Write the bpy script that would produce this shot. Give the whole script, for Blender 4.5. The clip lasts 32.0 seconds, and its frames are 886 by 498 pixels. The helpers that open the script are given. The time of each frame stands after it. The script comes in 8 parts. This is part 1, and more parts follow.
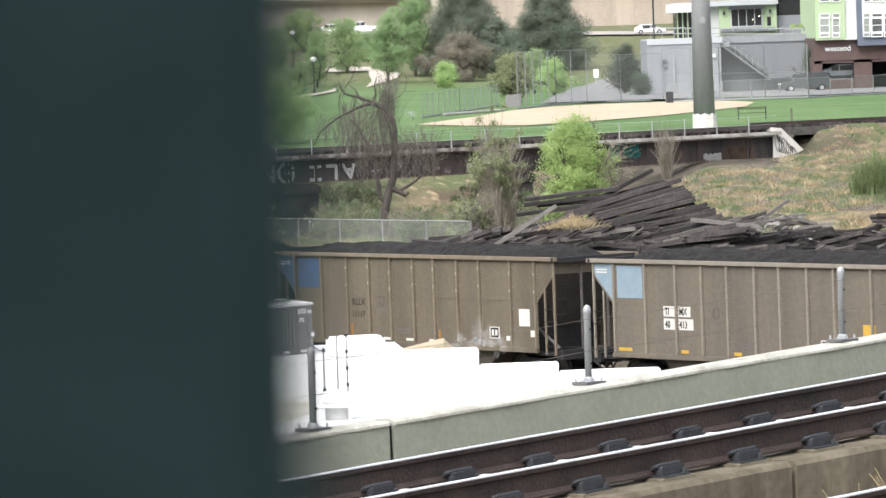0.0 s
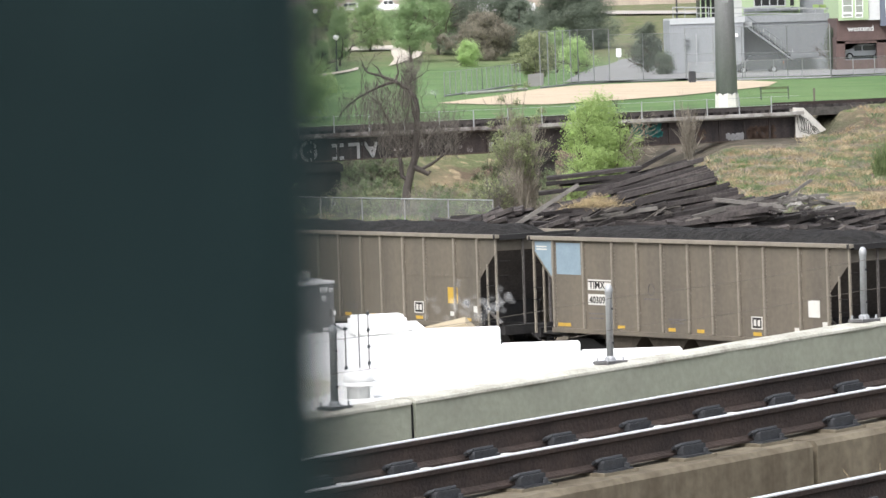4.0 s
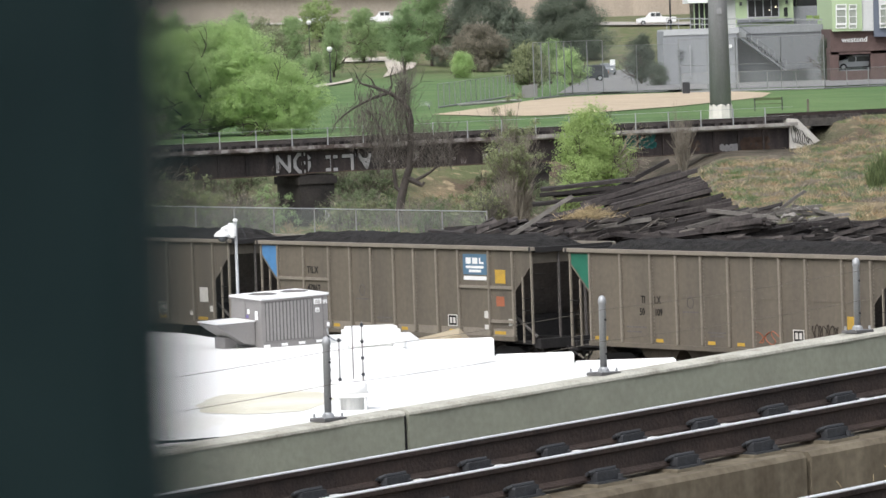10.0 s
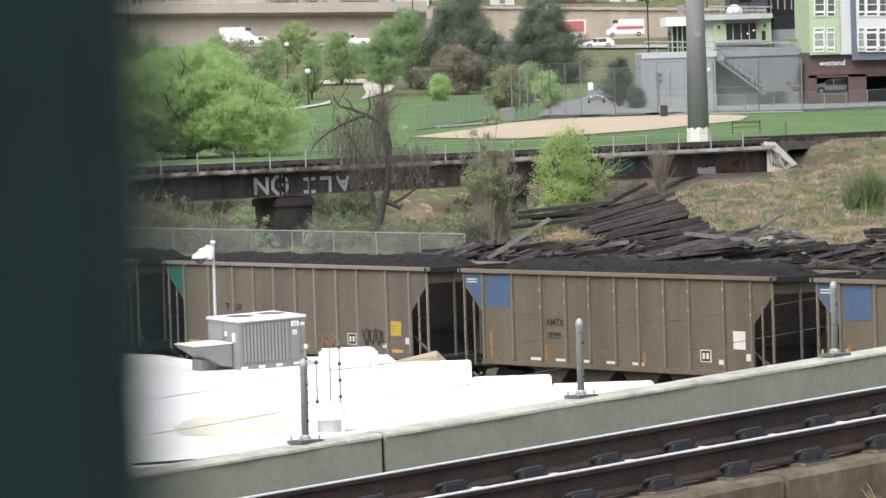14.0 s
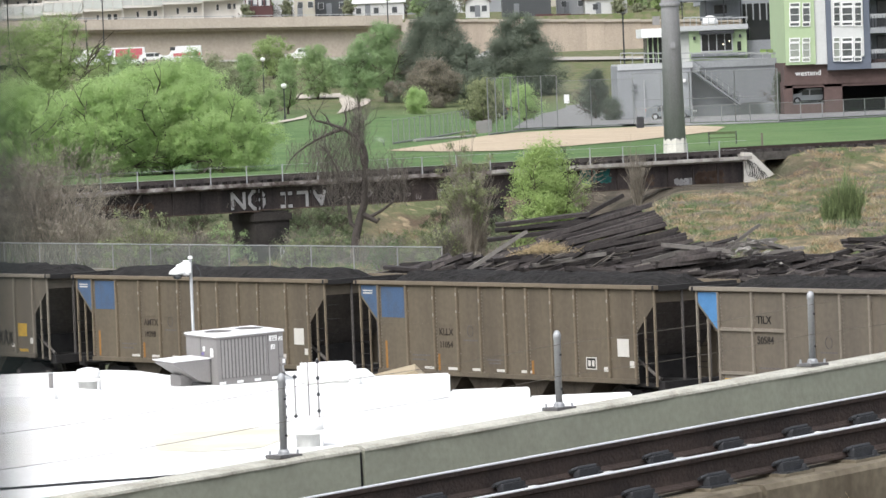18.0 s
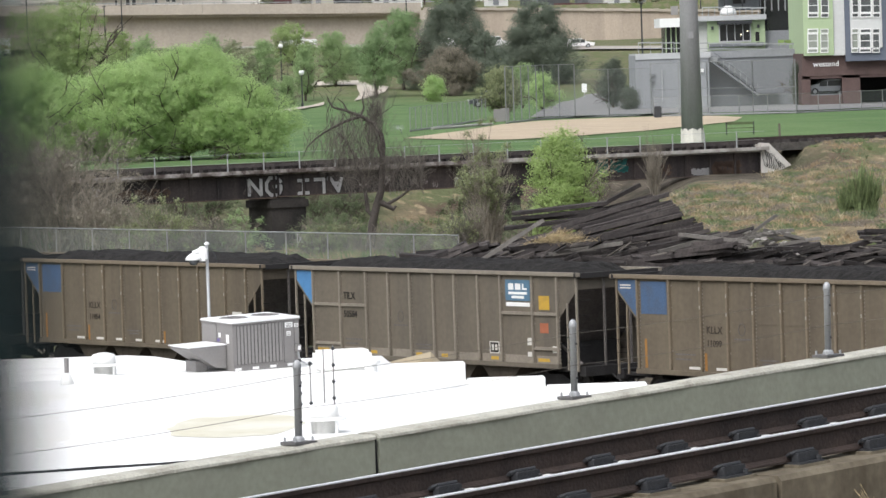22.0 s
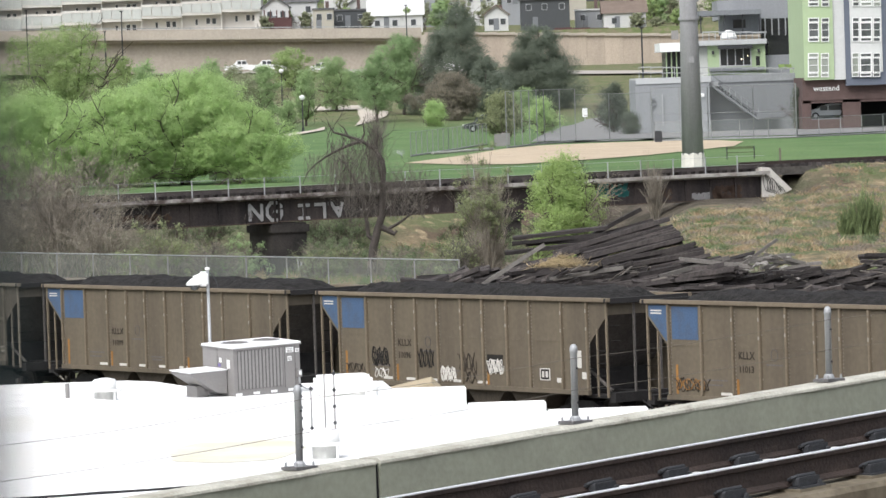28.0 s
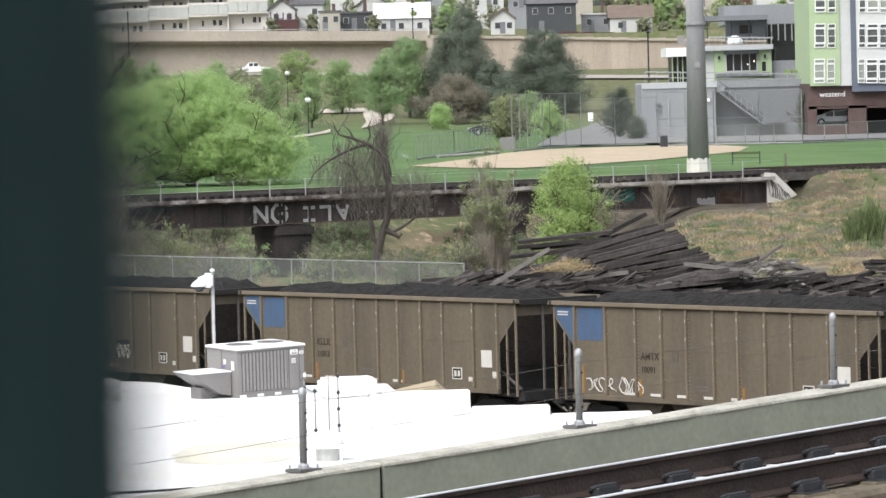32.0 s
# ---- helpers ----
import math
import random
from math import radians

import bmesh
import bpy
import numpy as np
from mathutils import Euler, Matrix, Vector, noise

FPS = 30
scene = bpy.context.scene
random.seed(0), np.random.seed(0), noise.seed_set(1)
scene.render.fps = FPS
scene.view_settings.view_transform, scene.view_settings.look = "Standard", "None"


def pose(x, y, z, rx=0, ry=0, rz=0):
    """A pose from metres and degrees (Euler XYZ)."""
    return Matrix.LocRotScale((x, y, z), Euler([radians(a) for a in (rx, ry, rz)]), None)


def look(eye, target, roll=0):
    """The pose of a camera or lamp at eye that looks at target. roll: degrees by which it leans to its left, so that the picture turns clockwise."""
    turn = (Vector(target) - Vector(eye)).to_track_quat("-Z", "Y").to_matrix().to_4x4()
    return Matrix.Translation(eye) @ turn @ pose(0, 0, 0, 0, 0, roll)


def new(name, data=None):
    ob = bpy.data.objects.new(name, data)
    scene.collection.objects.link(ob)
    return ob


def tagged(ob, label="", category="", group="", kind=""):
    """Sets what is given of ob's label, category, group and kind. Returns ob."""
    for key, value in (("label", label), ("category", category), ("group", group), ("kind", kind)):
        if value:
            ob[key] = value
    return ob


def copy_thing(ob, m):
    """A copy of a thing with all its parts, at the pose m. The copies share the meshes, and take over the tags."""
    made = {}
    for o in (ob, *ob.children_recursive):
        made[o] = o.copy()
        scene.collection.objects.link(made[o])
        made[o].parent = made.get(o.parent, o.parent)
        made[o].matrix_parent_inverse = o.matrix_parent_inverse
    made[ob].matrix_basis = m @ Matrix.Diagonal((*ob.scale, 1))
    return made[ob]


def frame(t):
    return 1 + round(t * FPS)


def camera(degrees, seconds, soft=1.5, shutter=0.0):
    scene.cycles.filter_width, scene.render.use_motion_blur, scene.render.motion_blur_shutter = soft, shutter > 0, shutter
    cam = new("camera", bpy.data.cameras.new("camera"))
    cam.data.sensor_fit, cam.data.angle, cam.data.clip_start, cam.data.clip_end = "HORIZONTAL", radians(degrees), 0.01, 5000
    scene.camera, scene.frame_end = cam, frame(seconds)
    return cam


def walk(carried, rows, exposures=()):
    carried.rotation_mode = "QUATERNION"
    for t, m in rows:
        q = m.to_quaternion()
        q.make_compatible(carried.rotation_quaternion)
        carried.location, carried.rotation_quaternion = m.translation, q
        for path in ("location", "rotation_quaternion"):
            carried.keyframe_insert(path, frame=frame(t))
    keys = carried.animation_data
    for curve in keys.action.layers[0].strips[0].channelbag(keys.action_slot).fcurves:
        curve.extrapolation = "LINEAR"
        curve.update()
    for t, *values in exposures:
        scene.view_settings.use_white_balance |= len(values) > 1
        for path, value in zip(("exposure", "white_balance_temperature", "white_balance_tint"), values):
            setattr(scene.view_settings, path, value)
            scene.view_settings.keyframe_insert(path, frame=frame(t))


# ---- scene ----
# A coal train passes behind a light-rail viaduct. World: x right, y away, z up, z = 0 on the coal train's railhead.
EYE_Z = 10.5
cam = camera(10.664, 32.0, soft=1.5)
cam.data.dof.use_dof = True
cam.data.dof.focus_distance = 60.0
cam.data.dof.aperture_fstop = 41.0
# seconds, sideways drift in metres, tilt, heading and lean in degrees
PATH = [
    (0, 0.0079, 87.4971, 0.0012, -2.095),
    (0.5, 0.0088, 87.5350, 0.0191, -2.082),
    (1, 0.0112, 87.5687, 0.0830, -2.083),
    (1.5, 0.0123, 87.5717, 0.1654, -2.083),
    (2, 0.0134, 87.5173, 0.2604, -2.094),
    (2.5, 0.0101, 87.4000, 0.3572, -1.951),
    (3, 0.0098, 87.3091, 0.3285, -1.901),
    (3.5, 0.0074, 87.2450, 0.2790, -1.923),
    (5.5, 0.0092, 87.2897, 0.2896, -1.758),
    (6, 0.0077, 87.3027, 0.2974, -1.674),
    (6.5, 0.0082, 87.3463, 0.2629, -1.840),
    (7, 0.0095, 87.3807, 0.1680, -1.775),
    (7.5, 0.0109, 87.4859, 0.0822, -1.896),
    (8, 0.0122, 87.5677, 0.0860, -1.872),
    (8.5, 0.0134, 87.5518, 0.1632, -1.838),
    (9, 0.0134, 87.4741, 0.1950, -1.795),
    (9.5, 0.0161, 87.4081, 0.2184, -1.941),
    (10, 0.0139, 87.3848, 0.1991, -1.967),
    (10.5, 0.0142, 87.3838, 0.1132, -2.020),
    (11, 0.0148, 87.4226, 0.0598, -2.107),
    (11.5, 0.0142, 87.4834, 0.0553, -2.147),
    (12, 0.0134, 87.5187, 0.0636, -1.990),
    (12.5, 0.0132, 87.5701, 0.0737, -2.043),
    (13, 0.0139, 87.6116, 0.0244, -1.938),
    (13.5, 0.0137, 87.6355, -0.0251, -1.821),
    (15.5, 0.0155, 87.8033, -0.3852, -2.090),
    (16, 0.0154, 88.0132, -0.4657, -2.176),
    (16.5, 0.0153, 88.2233, -0.5079, -2.162),
    (17, 0.0165, 88.3296, -0.5219, -2.087),
    (17.5, 0.0187, 87.9543, -0.4623, -2.086),
    (18, 0.0198, 87.7969, -0.3561, -2.319),
    (18.5, 0.0215, 87.7618, -0.1562, -2.271),
    (19, 0.0221, 87.7571, -0.0000, -2.300),
    (19.5, 0.0213, 87.7814, 0.1400, -1.999),
    (20, 0.0203, 87.7618, 0.1876, -1.827),
    (20.5, 0.0201, 87.7499, 0.0955, -1.869),
    (21, 0.0202, 87.7100, -0.0416, -1.985),
    (21.5, 0.0198, 87.6879, -0.1253, -1.897),
    (22, 0.0193, 87.6594, -0.1529, -1.867),
    (22.5, 0.0172, 87.6488, -0.1450, -1.749),
    (23, 0.0189, 87.6213, -0.1382, -1.777),
    (23.5, 0.0174, 87.6183, -0.1235, -1.727),
    (24, 0.0157, 87.5903, -0.1123, -1.728),
    (24.5, 0.0166, 87.6486, -0.1675, -1.762),
    (25, 0.0183, 87.7734, -0.2427, -1.800),
    (25.5, 0.0204, 87.9382, -0.3034, -1.857),
    (27.5, 0.0207, 87.9723, -0.2351, -1.787),
    (28, 0.0205, 87.9586, -0.1533, -1.942),
    (28.5, 0.0193, 87.9666, -0.0819, -1.727),
    (29, 0.0179, 87.9686, -0.0508, -1.693),
    (29.5, 0.0164, 87.9890, -0.0408, -1.731),
    (30, 0.0153, 88.0278, -0.0532, -1.718),
    (30.5, 0.0168, 88.0782, -0.1168, -1.717),
    (31, 0.0162, 88.0703, -0.1054, -1.755),
    (31.5, 0.0158, 88.0463, -0.1042, -1.553),
    (32, 0.0147, 87.9996, -0.0973, -1.539),
]

walk(cam, [(t, pose(x, 0, EYE_Z, tilt, 0, head) @ pose(0, 0, 0, 0, 0, lean)) for t, x, tilt, head, lean in PATH],
     exposures=[(0, 1.23, 6400, 10), (1, 1.08, 6400, 10), (2, 0.86, 6400, 10), (3, 1.05, 6400, 10), (6, 1.16, 6400, 10), (7, 1.16, 6400, 10), (8, 0.96, 6400, 10), (9, 0.86, 6400, 10), (10, 0.64, 6400, 10), (11, 0.66, 6400, 10), (12, 0.74, 6400, 10), (13, 0.83, 6400, 10), (16, 0.78, 6400, 10), (18, 0.79, 6400, 10), (19, 0.67, 6400, 10), (20, 0.62, 6400, 10), (23, 0.55, 6400, 10), (25, 0.6, 6400, 10), (28, 0.74, 6400, 10), (30, 0.75, 6400, 10), (32, 0.8, 6400, 10)])

# ---- light: an overcast spring day ----
world = bpy.data.worlds.new("overcast_sky")
scene.world = world
world.use_nodes = True
wn = world.node_tree.nodes
sky = wn.new("ShaderNodeTexSky")
sky.sky_type = "NISHITA"
sky.sun_disc = False
sky.sun_elevation = radians(58)
sky.sun_rotation = radians(215)
sky.air_density = 1.2
sky.dust_density = 4.0
veil = wn.new("ShaderNodeHueSaturation")  # cloud cover takes the blue out of the sky
veil.inputs["Saturation"].default_value = 0.3
world.node_tree.links.new(sky.outputs[0], veil.inputs["Color"])
world.node_tree.links.new(veil.outputs[0], wn["Background"].inputs[0])
wn["Background"].inputs[1].default_value = 0.15
sun_data = bpy.data.lights.new("sun", "SUN")
sun_data.energy = 0.9
sun_data.angle = radians(28)
sun_data.color = (1.0, 0.985, 0.97)
sun = new("sun", sun_data)
sun.matrix_world = look((-60, -90, 150), (0, 60, 0))

# ---- materials ----
MATS = {}


def mat(name, color, rough=0.8, metal=0.0, var=0.25, scale=1.0, bump=0.0, dark=None, mask=0.5, fine=12.0, streak=False, alpha=1.0,
        vary=0.0, spec=0.3, emit=0.0, through_light=0.0):
    """A surface with broad stains and fine grain: dark is the stain colour, scale its patches per metre, vary a shift from piece to piece."""
    if name in MATS:
        return MATS[name]
    m = bpy.data.materials.new(name)
    m.use_nodes = True
    t = m.node_tree
    nodes, link = t.nodes, t.links.new
    b = nodes["Principled BSDF"]
    b.inputs["Roughness"].default_value = rough
    b.inputs["Metallic"].default_value = metal
    b.inputs["Specular IOR Level"].default_value = spec
    co = nodes.new("ShaderNodeTexCoord")
    mp = nodes.new("ShaderNodeMapping")
    mp.inputs["Scale"].default_value = (1, 1, 0.12) if streak else (1, 1, 1)
    link(co.outputs["Object"], mp.inputs[0])
    n1 = nodes.new("ShaderNodeTexNoise")
    n1.inputs["Scale"].default_value = scale
    n1.inputs["Detail"].default_value = 5
    n1.inputs["Roughness"].default_value = 0.65
    n2 = nodes.new("ShaderNodeTexNoise")
    n2.inputs["Scale"].default_value = scale * fine
    n2.inputs["Detail"].default_value = 4
    link(mp.outputs[0], n1.inputs["Vector"])
    link(co.outputs["Object"], n2.inputs["Vector"])
    ramp = nodes.new("ShaderNodeMapRange")
    ramp.inputs[1].default_value, ramp.inputs[2].default_value = mask - 0.16, mask + 0.16
    link(n1.outputs["Fac"], ramp.inputs[0])
    mix = nodes.new("ShaderNodeMix")
    mix.data_type = "RGBA"
    low = dark if dark else tuple(c * (1 - var) for c in color)
    mix.inputs[6].default_value = (*low, 1)
    mix.inputs[7].default_value = (*color, 1)
    link(ramp.outputs[0], mix.inputs[0])
    hsv = nodes.new("ShaderNodeHueSaturation")
    link(mix.outputs[2], hsv.inputs["Color"])
    val = nodes.new("ShaderNodeMapRange")
    val.inputs[1].default_value, val.inputs[2].default_value = 0.3, 0.7
    val.inputs[3].default_value, val.inputs[4].default_value = 1 - var * 0.6, 1 + var * 0.6
    link(n2.outputs["Fac"], val.inputs[0])
    last = val.outputs[0]
    if vary:
        info = nodes.new("ShaderNodeObjectInfo")
        geo = nodes.new("ShaderNodeNewGeometry")
        add = nodes.new("ShaderNodeMath")
        add.operation = "ADD"
        link(info.outputs["Random"], add.inputs[0])
        link(geo.outputs["Random Per Island"], add.inputs[1])
        fr = nodes.new("ShaderNodeMath")
        fr.operation = "FRACT"
        link(add.outputs[0], fr.inputs[0])
        rng = nodes.new("ShaderNodeMapRange")
        rng.inputs[3].default_value, rng.inputs[4].default_value = 1 - vary, 1 + vary
        link(fr.outputs[0], rng.inputs[0])
        mul = nodes.new("ShaderNodeMath")
        mul.operation = "MULTIPLY"
        link(last, mul.inputs[0])
        link(rng.outputs[0], mul.inputs[1])
        last = mul.outputs[0]
    link(last, hsv.inputs["Value"])
    link(hsv.outputs[0], b.inputs["Base Color"])
    if bump:
        bp = nodes.new("ShaderNodeBump")
        bp.inputs["Strength"].default_value = bump
        bp.inputs["Distance"].default_value = 0.05
        link(n2.outputs["Fac"], bp.inputs["Height"])
        link(bp.outputs[0], b.inputs["Normal"])
    if alpha < 1:
        b.inputs["Alpha"].default_value = alpha
    if through_light:
        out = nodes["Material Output"]
        tr = nodes.new("ShaderNodeBsdfTranslucent")
        link(hsv.outputs[0], tr.inputs[0])
        ms = nodes.new("ShaderNodeMixShader")
        ms.inputs[0].default_value = through_light
        link(b.outputs[0], ms.inputs[1])
        link(tr.outputs[0], ms.inputs[2])
        link(ms.outputs[0], out.inputs[0])
    if emit:
        b.inputs["Emission Color"].default_value = (*color, 1)
        b.inputs["Emission Strength"].default_value = emit
    MATS[name] = m
    return m


CONCRETE = mat("pale_concrete", (0.42, 0.41, 0.38), 0.85, var=0.18, scale=1.2, bump=0.2)
PARAPET = mat("sage_painted_concrete", (0.285, 0.298, 0.238), 0.8, var=0.12, dark=(0.245, 0.25, 0.205), mask=0.38, scale=1.6, bump=0.15)
PARAPET_TOP = mat("weathered_parapet_cap", (0.47, 0.46, 0.40), 0.85, dark=(0.27, 0.255, 0.21), mask=0.42, var=0.22, scale=3.5, bump=0.3)
PLINTH = mat("stained_plinth_concrete", (0.20, 0.172, 0.125), 0.9, dark=(0.07, 0.055, 0.037), scale=1.2, bump=0.15, var=0.3, streak=True)
RUST = mat("rail_rust", (0.055, 0.039, 0.033), 0.75, dark=(0.028, 0.021, 0.019), scale=3, bump=0.3, var=0.3)
RAILHEAD = mat("polished_railhead", (0.93, 0.93, 0.94), 0.42, metal=0.85, var=0.06, scale=3)
CLIP = mat("black_iron_clip", (0.045, 0.047, 0.052), 0.6, var=0.3, scale=8, bump=0.2)
GALV = mat("galvanised_steel", (0.40, 0.41, 0.42), 0.5, metal=0.35, var=0.12, scale=5)
ROOF = mat("white_roof_membrane", (0.84, 0.84, 0.83), 0.75, var=0.05, dark=(0.76, 0.76, 0.73), mask=0.36, scale=0.35)
ROOF_STAIN = mat("yellowed_roof_membrane", (0.56, 0.53, 0.41), 0.75, var=0.06, scale=0.6, dark=(0.66, 0.645, 0.57), mask=0.5)
AC_METAL = mat("grey_enamelled_sheet_metal", (0.23, 0.22, 0.215), 0.55, var=0.08, scale=2)
AC_TOP = mat("pale_unit_lid", (0.80, 0.80, 0.80), 0.5, var=0.05, scale=2)
DARK = mat("near_black", (0.018, 0.018, 0.02), 0.7, var=0.3, scale=3)
WHITE = mat("white_paint", (0.80, 0.80, 0.79), 0.6, var=0.05, scale=2)
COAL = mat("coal", (0.032, 0.030, 0.029), 0.85, var=0.6, scale=3, bump=1.0, fine=8, spec=0.15)
BLACK_STEEL = mat("grimy_black_steel", (0.032, 0.03, 0.03), 0.8, var=0.4, scale=2, bump=0.2)
GIRDER = mat("rusty_black_girder", (0.078, 0.061, 0.056), 0.85, dark=(0.027, 0.023, 0.023), mask=0.56, scale=0.75, var=0.35, bump=0.3, streak=True)
GIRDER_CAP = mat("rusted_flange", (0.10, 0.07, 0.055), 0.85, dark=(0.04, 0.03, 0.026), scale=0.8, var=0.3)
TIE = mat("creosoted_timber", (0.062, 0.054, 0.051), 0.85, dark=(0.03, 0.026, 0.026), scale=1.2, var=0.4, bump=0.5, vary=0.6)
COLUMN = mat("dark_teal_painted_steel", (0.0125, 0.0242, 0.0250), 0.75, var=0.25, dark=(0.0085, 0.0175, 0.0190), scale=130, fine=5, spec=0.08)
# needles paled and leaf greens blued: distance haze is in these colours
PINE = mat("conifer_needles", (0.155, 0.183, 0.138), 0.8, var=0.2, scale=0.5, vary=0.12, through_light=0.3)
LEAF = mat("fresh_green_leaves", (0.455, 0.59, 0.265), 0.75, var=0.1, dark=(0.39, 0.525, 0.235), scale=0.6, fine=6, vary=0.1, through_light=0.58)
LEAF_LIME = mat("lime_green_leaves", (0.36, 0.475, 0.18), 0.75, var=0.15, scale=0.6, vary=0.12, through_light=0.5)
LEAF_DEEP = mat("mid_green_leaves", (0.335, 0.45, 0.22), 0.75, var=0.16, scale=0.4, vary=0.12, through_light=0.5)
LEAF_OLIVE = mat("budding_olive_leaves", (0.25, 0.28, 0.15), 0.8, var=0.25, scale=0.5, vary=0.35, through_light=0.3)
LEAF_RUSSET = mat("russet_needles", (0.21, 0.19, 0.145), 0.85, var=0.35, scale=0.5, vary=0.4, through_light=0.15)
LEAF_DULL = mat("muted_undergrowth_leaves", (0.17, 0.215, 0.115), 0.8, var=0.25, scale=0.5, vary=0.3, through_light=0.3)
BARK = mat("grey_brown_bark", (0.11, 0.09, 0.075), 0.9, var=0.35, scale=2.5, bump=0.5)
TWIG = mat("dry_twigs", (0.245, 0.217, 0.178), 0.9, var=0.3, scale=1.5, vary=0.35)
BUD = mat("pinkish_grey_buds", (0.265, 0.238, 0.188), 0.9, var=0.25, scale=1.2, vary=0.25, through_light=0.2)
DARK_TWIG = mat("dark_willow_twigs", (0.165, 0.147, 0.128), 0.9, var=0.3, scale=1.5, vary=0.35)
STRAW = mat("dry_straw", (0.42, 0.33, 0.19), 0.9, var=0.3, scale=2, vary=0.4)
POLE_STEEL = mat("weathered_steel_pole", (0.33, 0.33, 0.335), 0.7, metal=0.0, var=0.2, scale=1.2, streak=True, dark=(0.245, 0.245, 0.25))
PANE = mat("dark_window_glass", (0.075, 0.08, 0.085), 0.12, var=0.2, scale=0.4, spec=0.6)


# ---- mesh helpers ----
def box(bm, cx, cy, cz, sx, sy, sz, m=None):
    """A box by centre and size, in the space of m."""
    vs = []
    for dz in (-0.5, 0.5):
        for dx, dy in ((-0.5, -0.5), (0.5, -0.5), (0.5, 0.5), (-0.5, 0.5)):
            v = Vector((cx + dx * sx, cy + dy * sy, cz + dz * sz))
            vs.append(bm.verts.new(m @ v if m else v))
    for f in ((3, 2, 1, 0), (4, 5, 6, 7), (0, 1, 5, 4), (1, 2, 6, 5), (2, 3, 7, 6), (3, 0, 4, 7)):
        bm.faces.new([vs[i] for i in f])
    return bm


def rod(bm, p, q, r0, r1=None, seg=8, caps=True):
    """A tapered round bar from p to q."""
    p, q = Vector(p), Vector(q)
    r1 = r0 if r1 is None else r1
    axis = (q - p).normalized()
    side = axis.orthogonal().normalized()
    up = axis.cross(side)
    rings = []
    for c, r in ((p, r0), (q, r1)):
        rings.append([bm.verts.new(c + (side * math.cos(a) + up * math.sin(a)) * r) for a in (2 * math.pi * i / seg for i in range(seg))])
    for i in range(seg):
        j = (i + 1) % seg
        bm.faces.new((rings[0][i], rings[0][j], rings[1][j], rings[1][i]))
    if caps:
        bm.faces.new(rings[0][::-1])
        bm.faces.new(rings[1])
    return bm


def lathe(bm, profile, seg=16, m=None):
    """A turned form from (radius, height) pairs."""
    rings = []
    for r, z in profile:
        rings.append([bm.verts.new((m or Matrix()) @ Vector((r * math.cos(2 * math.pi * i / seg), r * math.sin(2 * math.pi * i / seg), z))) for i in range(seg)])
    for a, b in zip(rings, rings[1:]):
        for i in range(seg):
            j = (i + 1) % seg
            bm.faces.new((a[i], a[j], b[j], b[i]))
    bm.faces.new(rings[0][::-1])
    bm.faces.new(rings[-1])
    return bm


def tube(bm, pts, r0, r1=None, seg=5):
    """One bent round bar through points, tapering from r0 to r1."""
    pts = [Vector(p) for p in pts]
    r1 = r0 if r1 is None else r1
    prev, n = None, len(pts) - 1
    side = None
    for k, p in enumerate(pts):
        axis = (pts[min(n, k + 1)] - pts[max(0, k - 1)]).normalized()
        side = (side - axis * side.dot(axis)).normalized() if side and abs(side.dot(axis)) < 0.95 else axis.orthogonal().normalized()
        up = axis.cross(side)
        r = r0 + (r1 - r0) * k / n
        ring = [bm.verts.new(p + (side * math.cos(a) + up * math.sin(a)) * r) for a in (2 * math.pi * i / seg for i in range(seg))]
        if prev:
            for i in range(seg):
                bm.faces.new((prev[i], prev[(i + 1) % seg], ring[(i + 1) % seg], ring[i]))
        else:
            bm.faces.new(ring[::-1])
        prev = ring
    bm.faces.new(prev)
    return bm


def prism(bm, outline, y0, y1, m=None):
    """An (x, z) outline drawn out from y0 to y1."""
    a = [bm.verts.new((m or Matrix()) @ Vector((x, y0, z))) for x, z in outline]
    b = [bm.verts.new((m or Matrix()) @ Vector((x, y1, z))) for x, z in outline]
    n = len(a)
    bm.faces.new(a)
    bm.faces.new(b[::-1])
    for i in range(n):
        j = (i + 1) % n
        bm.faces.new((a[j], a[i], b[i], b[j]))
    return bm


def part(name, bm, material, parent=None, label="", smooth=False, bevel=0.0):
    """One mesh object from a bmesh, under parent where there is one."""
    if bevel:
        bmesh.ops.bevel(bm, geom=bm.edges[:], offset=bevel, segments=2, affect="EDGES", clamp_overlap=True)
    bmesh.ops.recalc_face_normals(bm, faces=bm.faces[:])
    me = bpy.data.meshes.new(name)
    bm.to_mesh(me)
    bm.free()
    me.materials.append(material)
    if smooth:
        for p in me.polygons:
            p.use_smooth = True
    ob = new(name, me)
    if parent:
        ob.parent = parent
    if label:
        ob["label"] = label
    return ob


def boxpart(name, parent, material, c, s, label="", bevel=0.0, m=None):
    return part(name, box(bmesh.new(), *c, *s, m), material, parent, label, bevel=bevel)


def thing(name, label, category, m=None, group="", kind=""):
    ob = tagged(new(name), label, category, group, kind)
    if m:
        ob.matrix_world = m
    return ob


def smooth01(a):
    a = min(1.0, max(0.0, a))
    return a * a * (3 - 2 * a)


# ---- ground: one sheet, from the yard over the gulch and park to the hill ----
def bridge_y(x):
    return 261.0 + 0.6 * (x - 0.5)


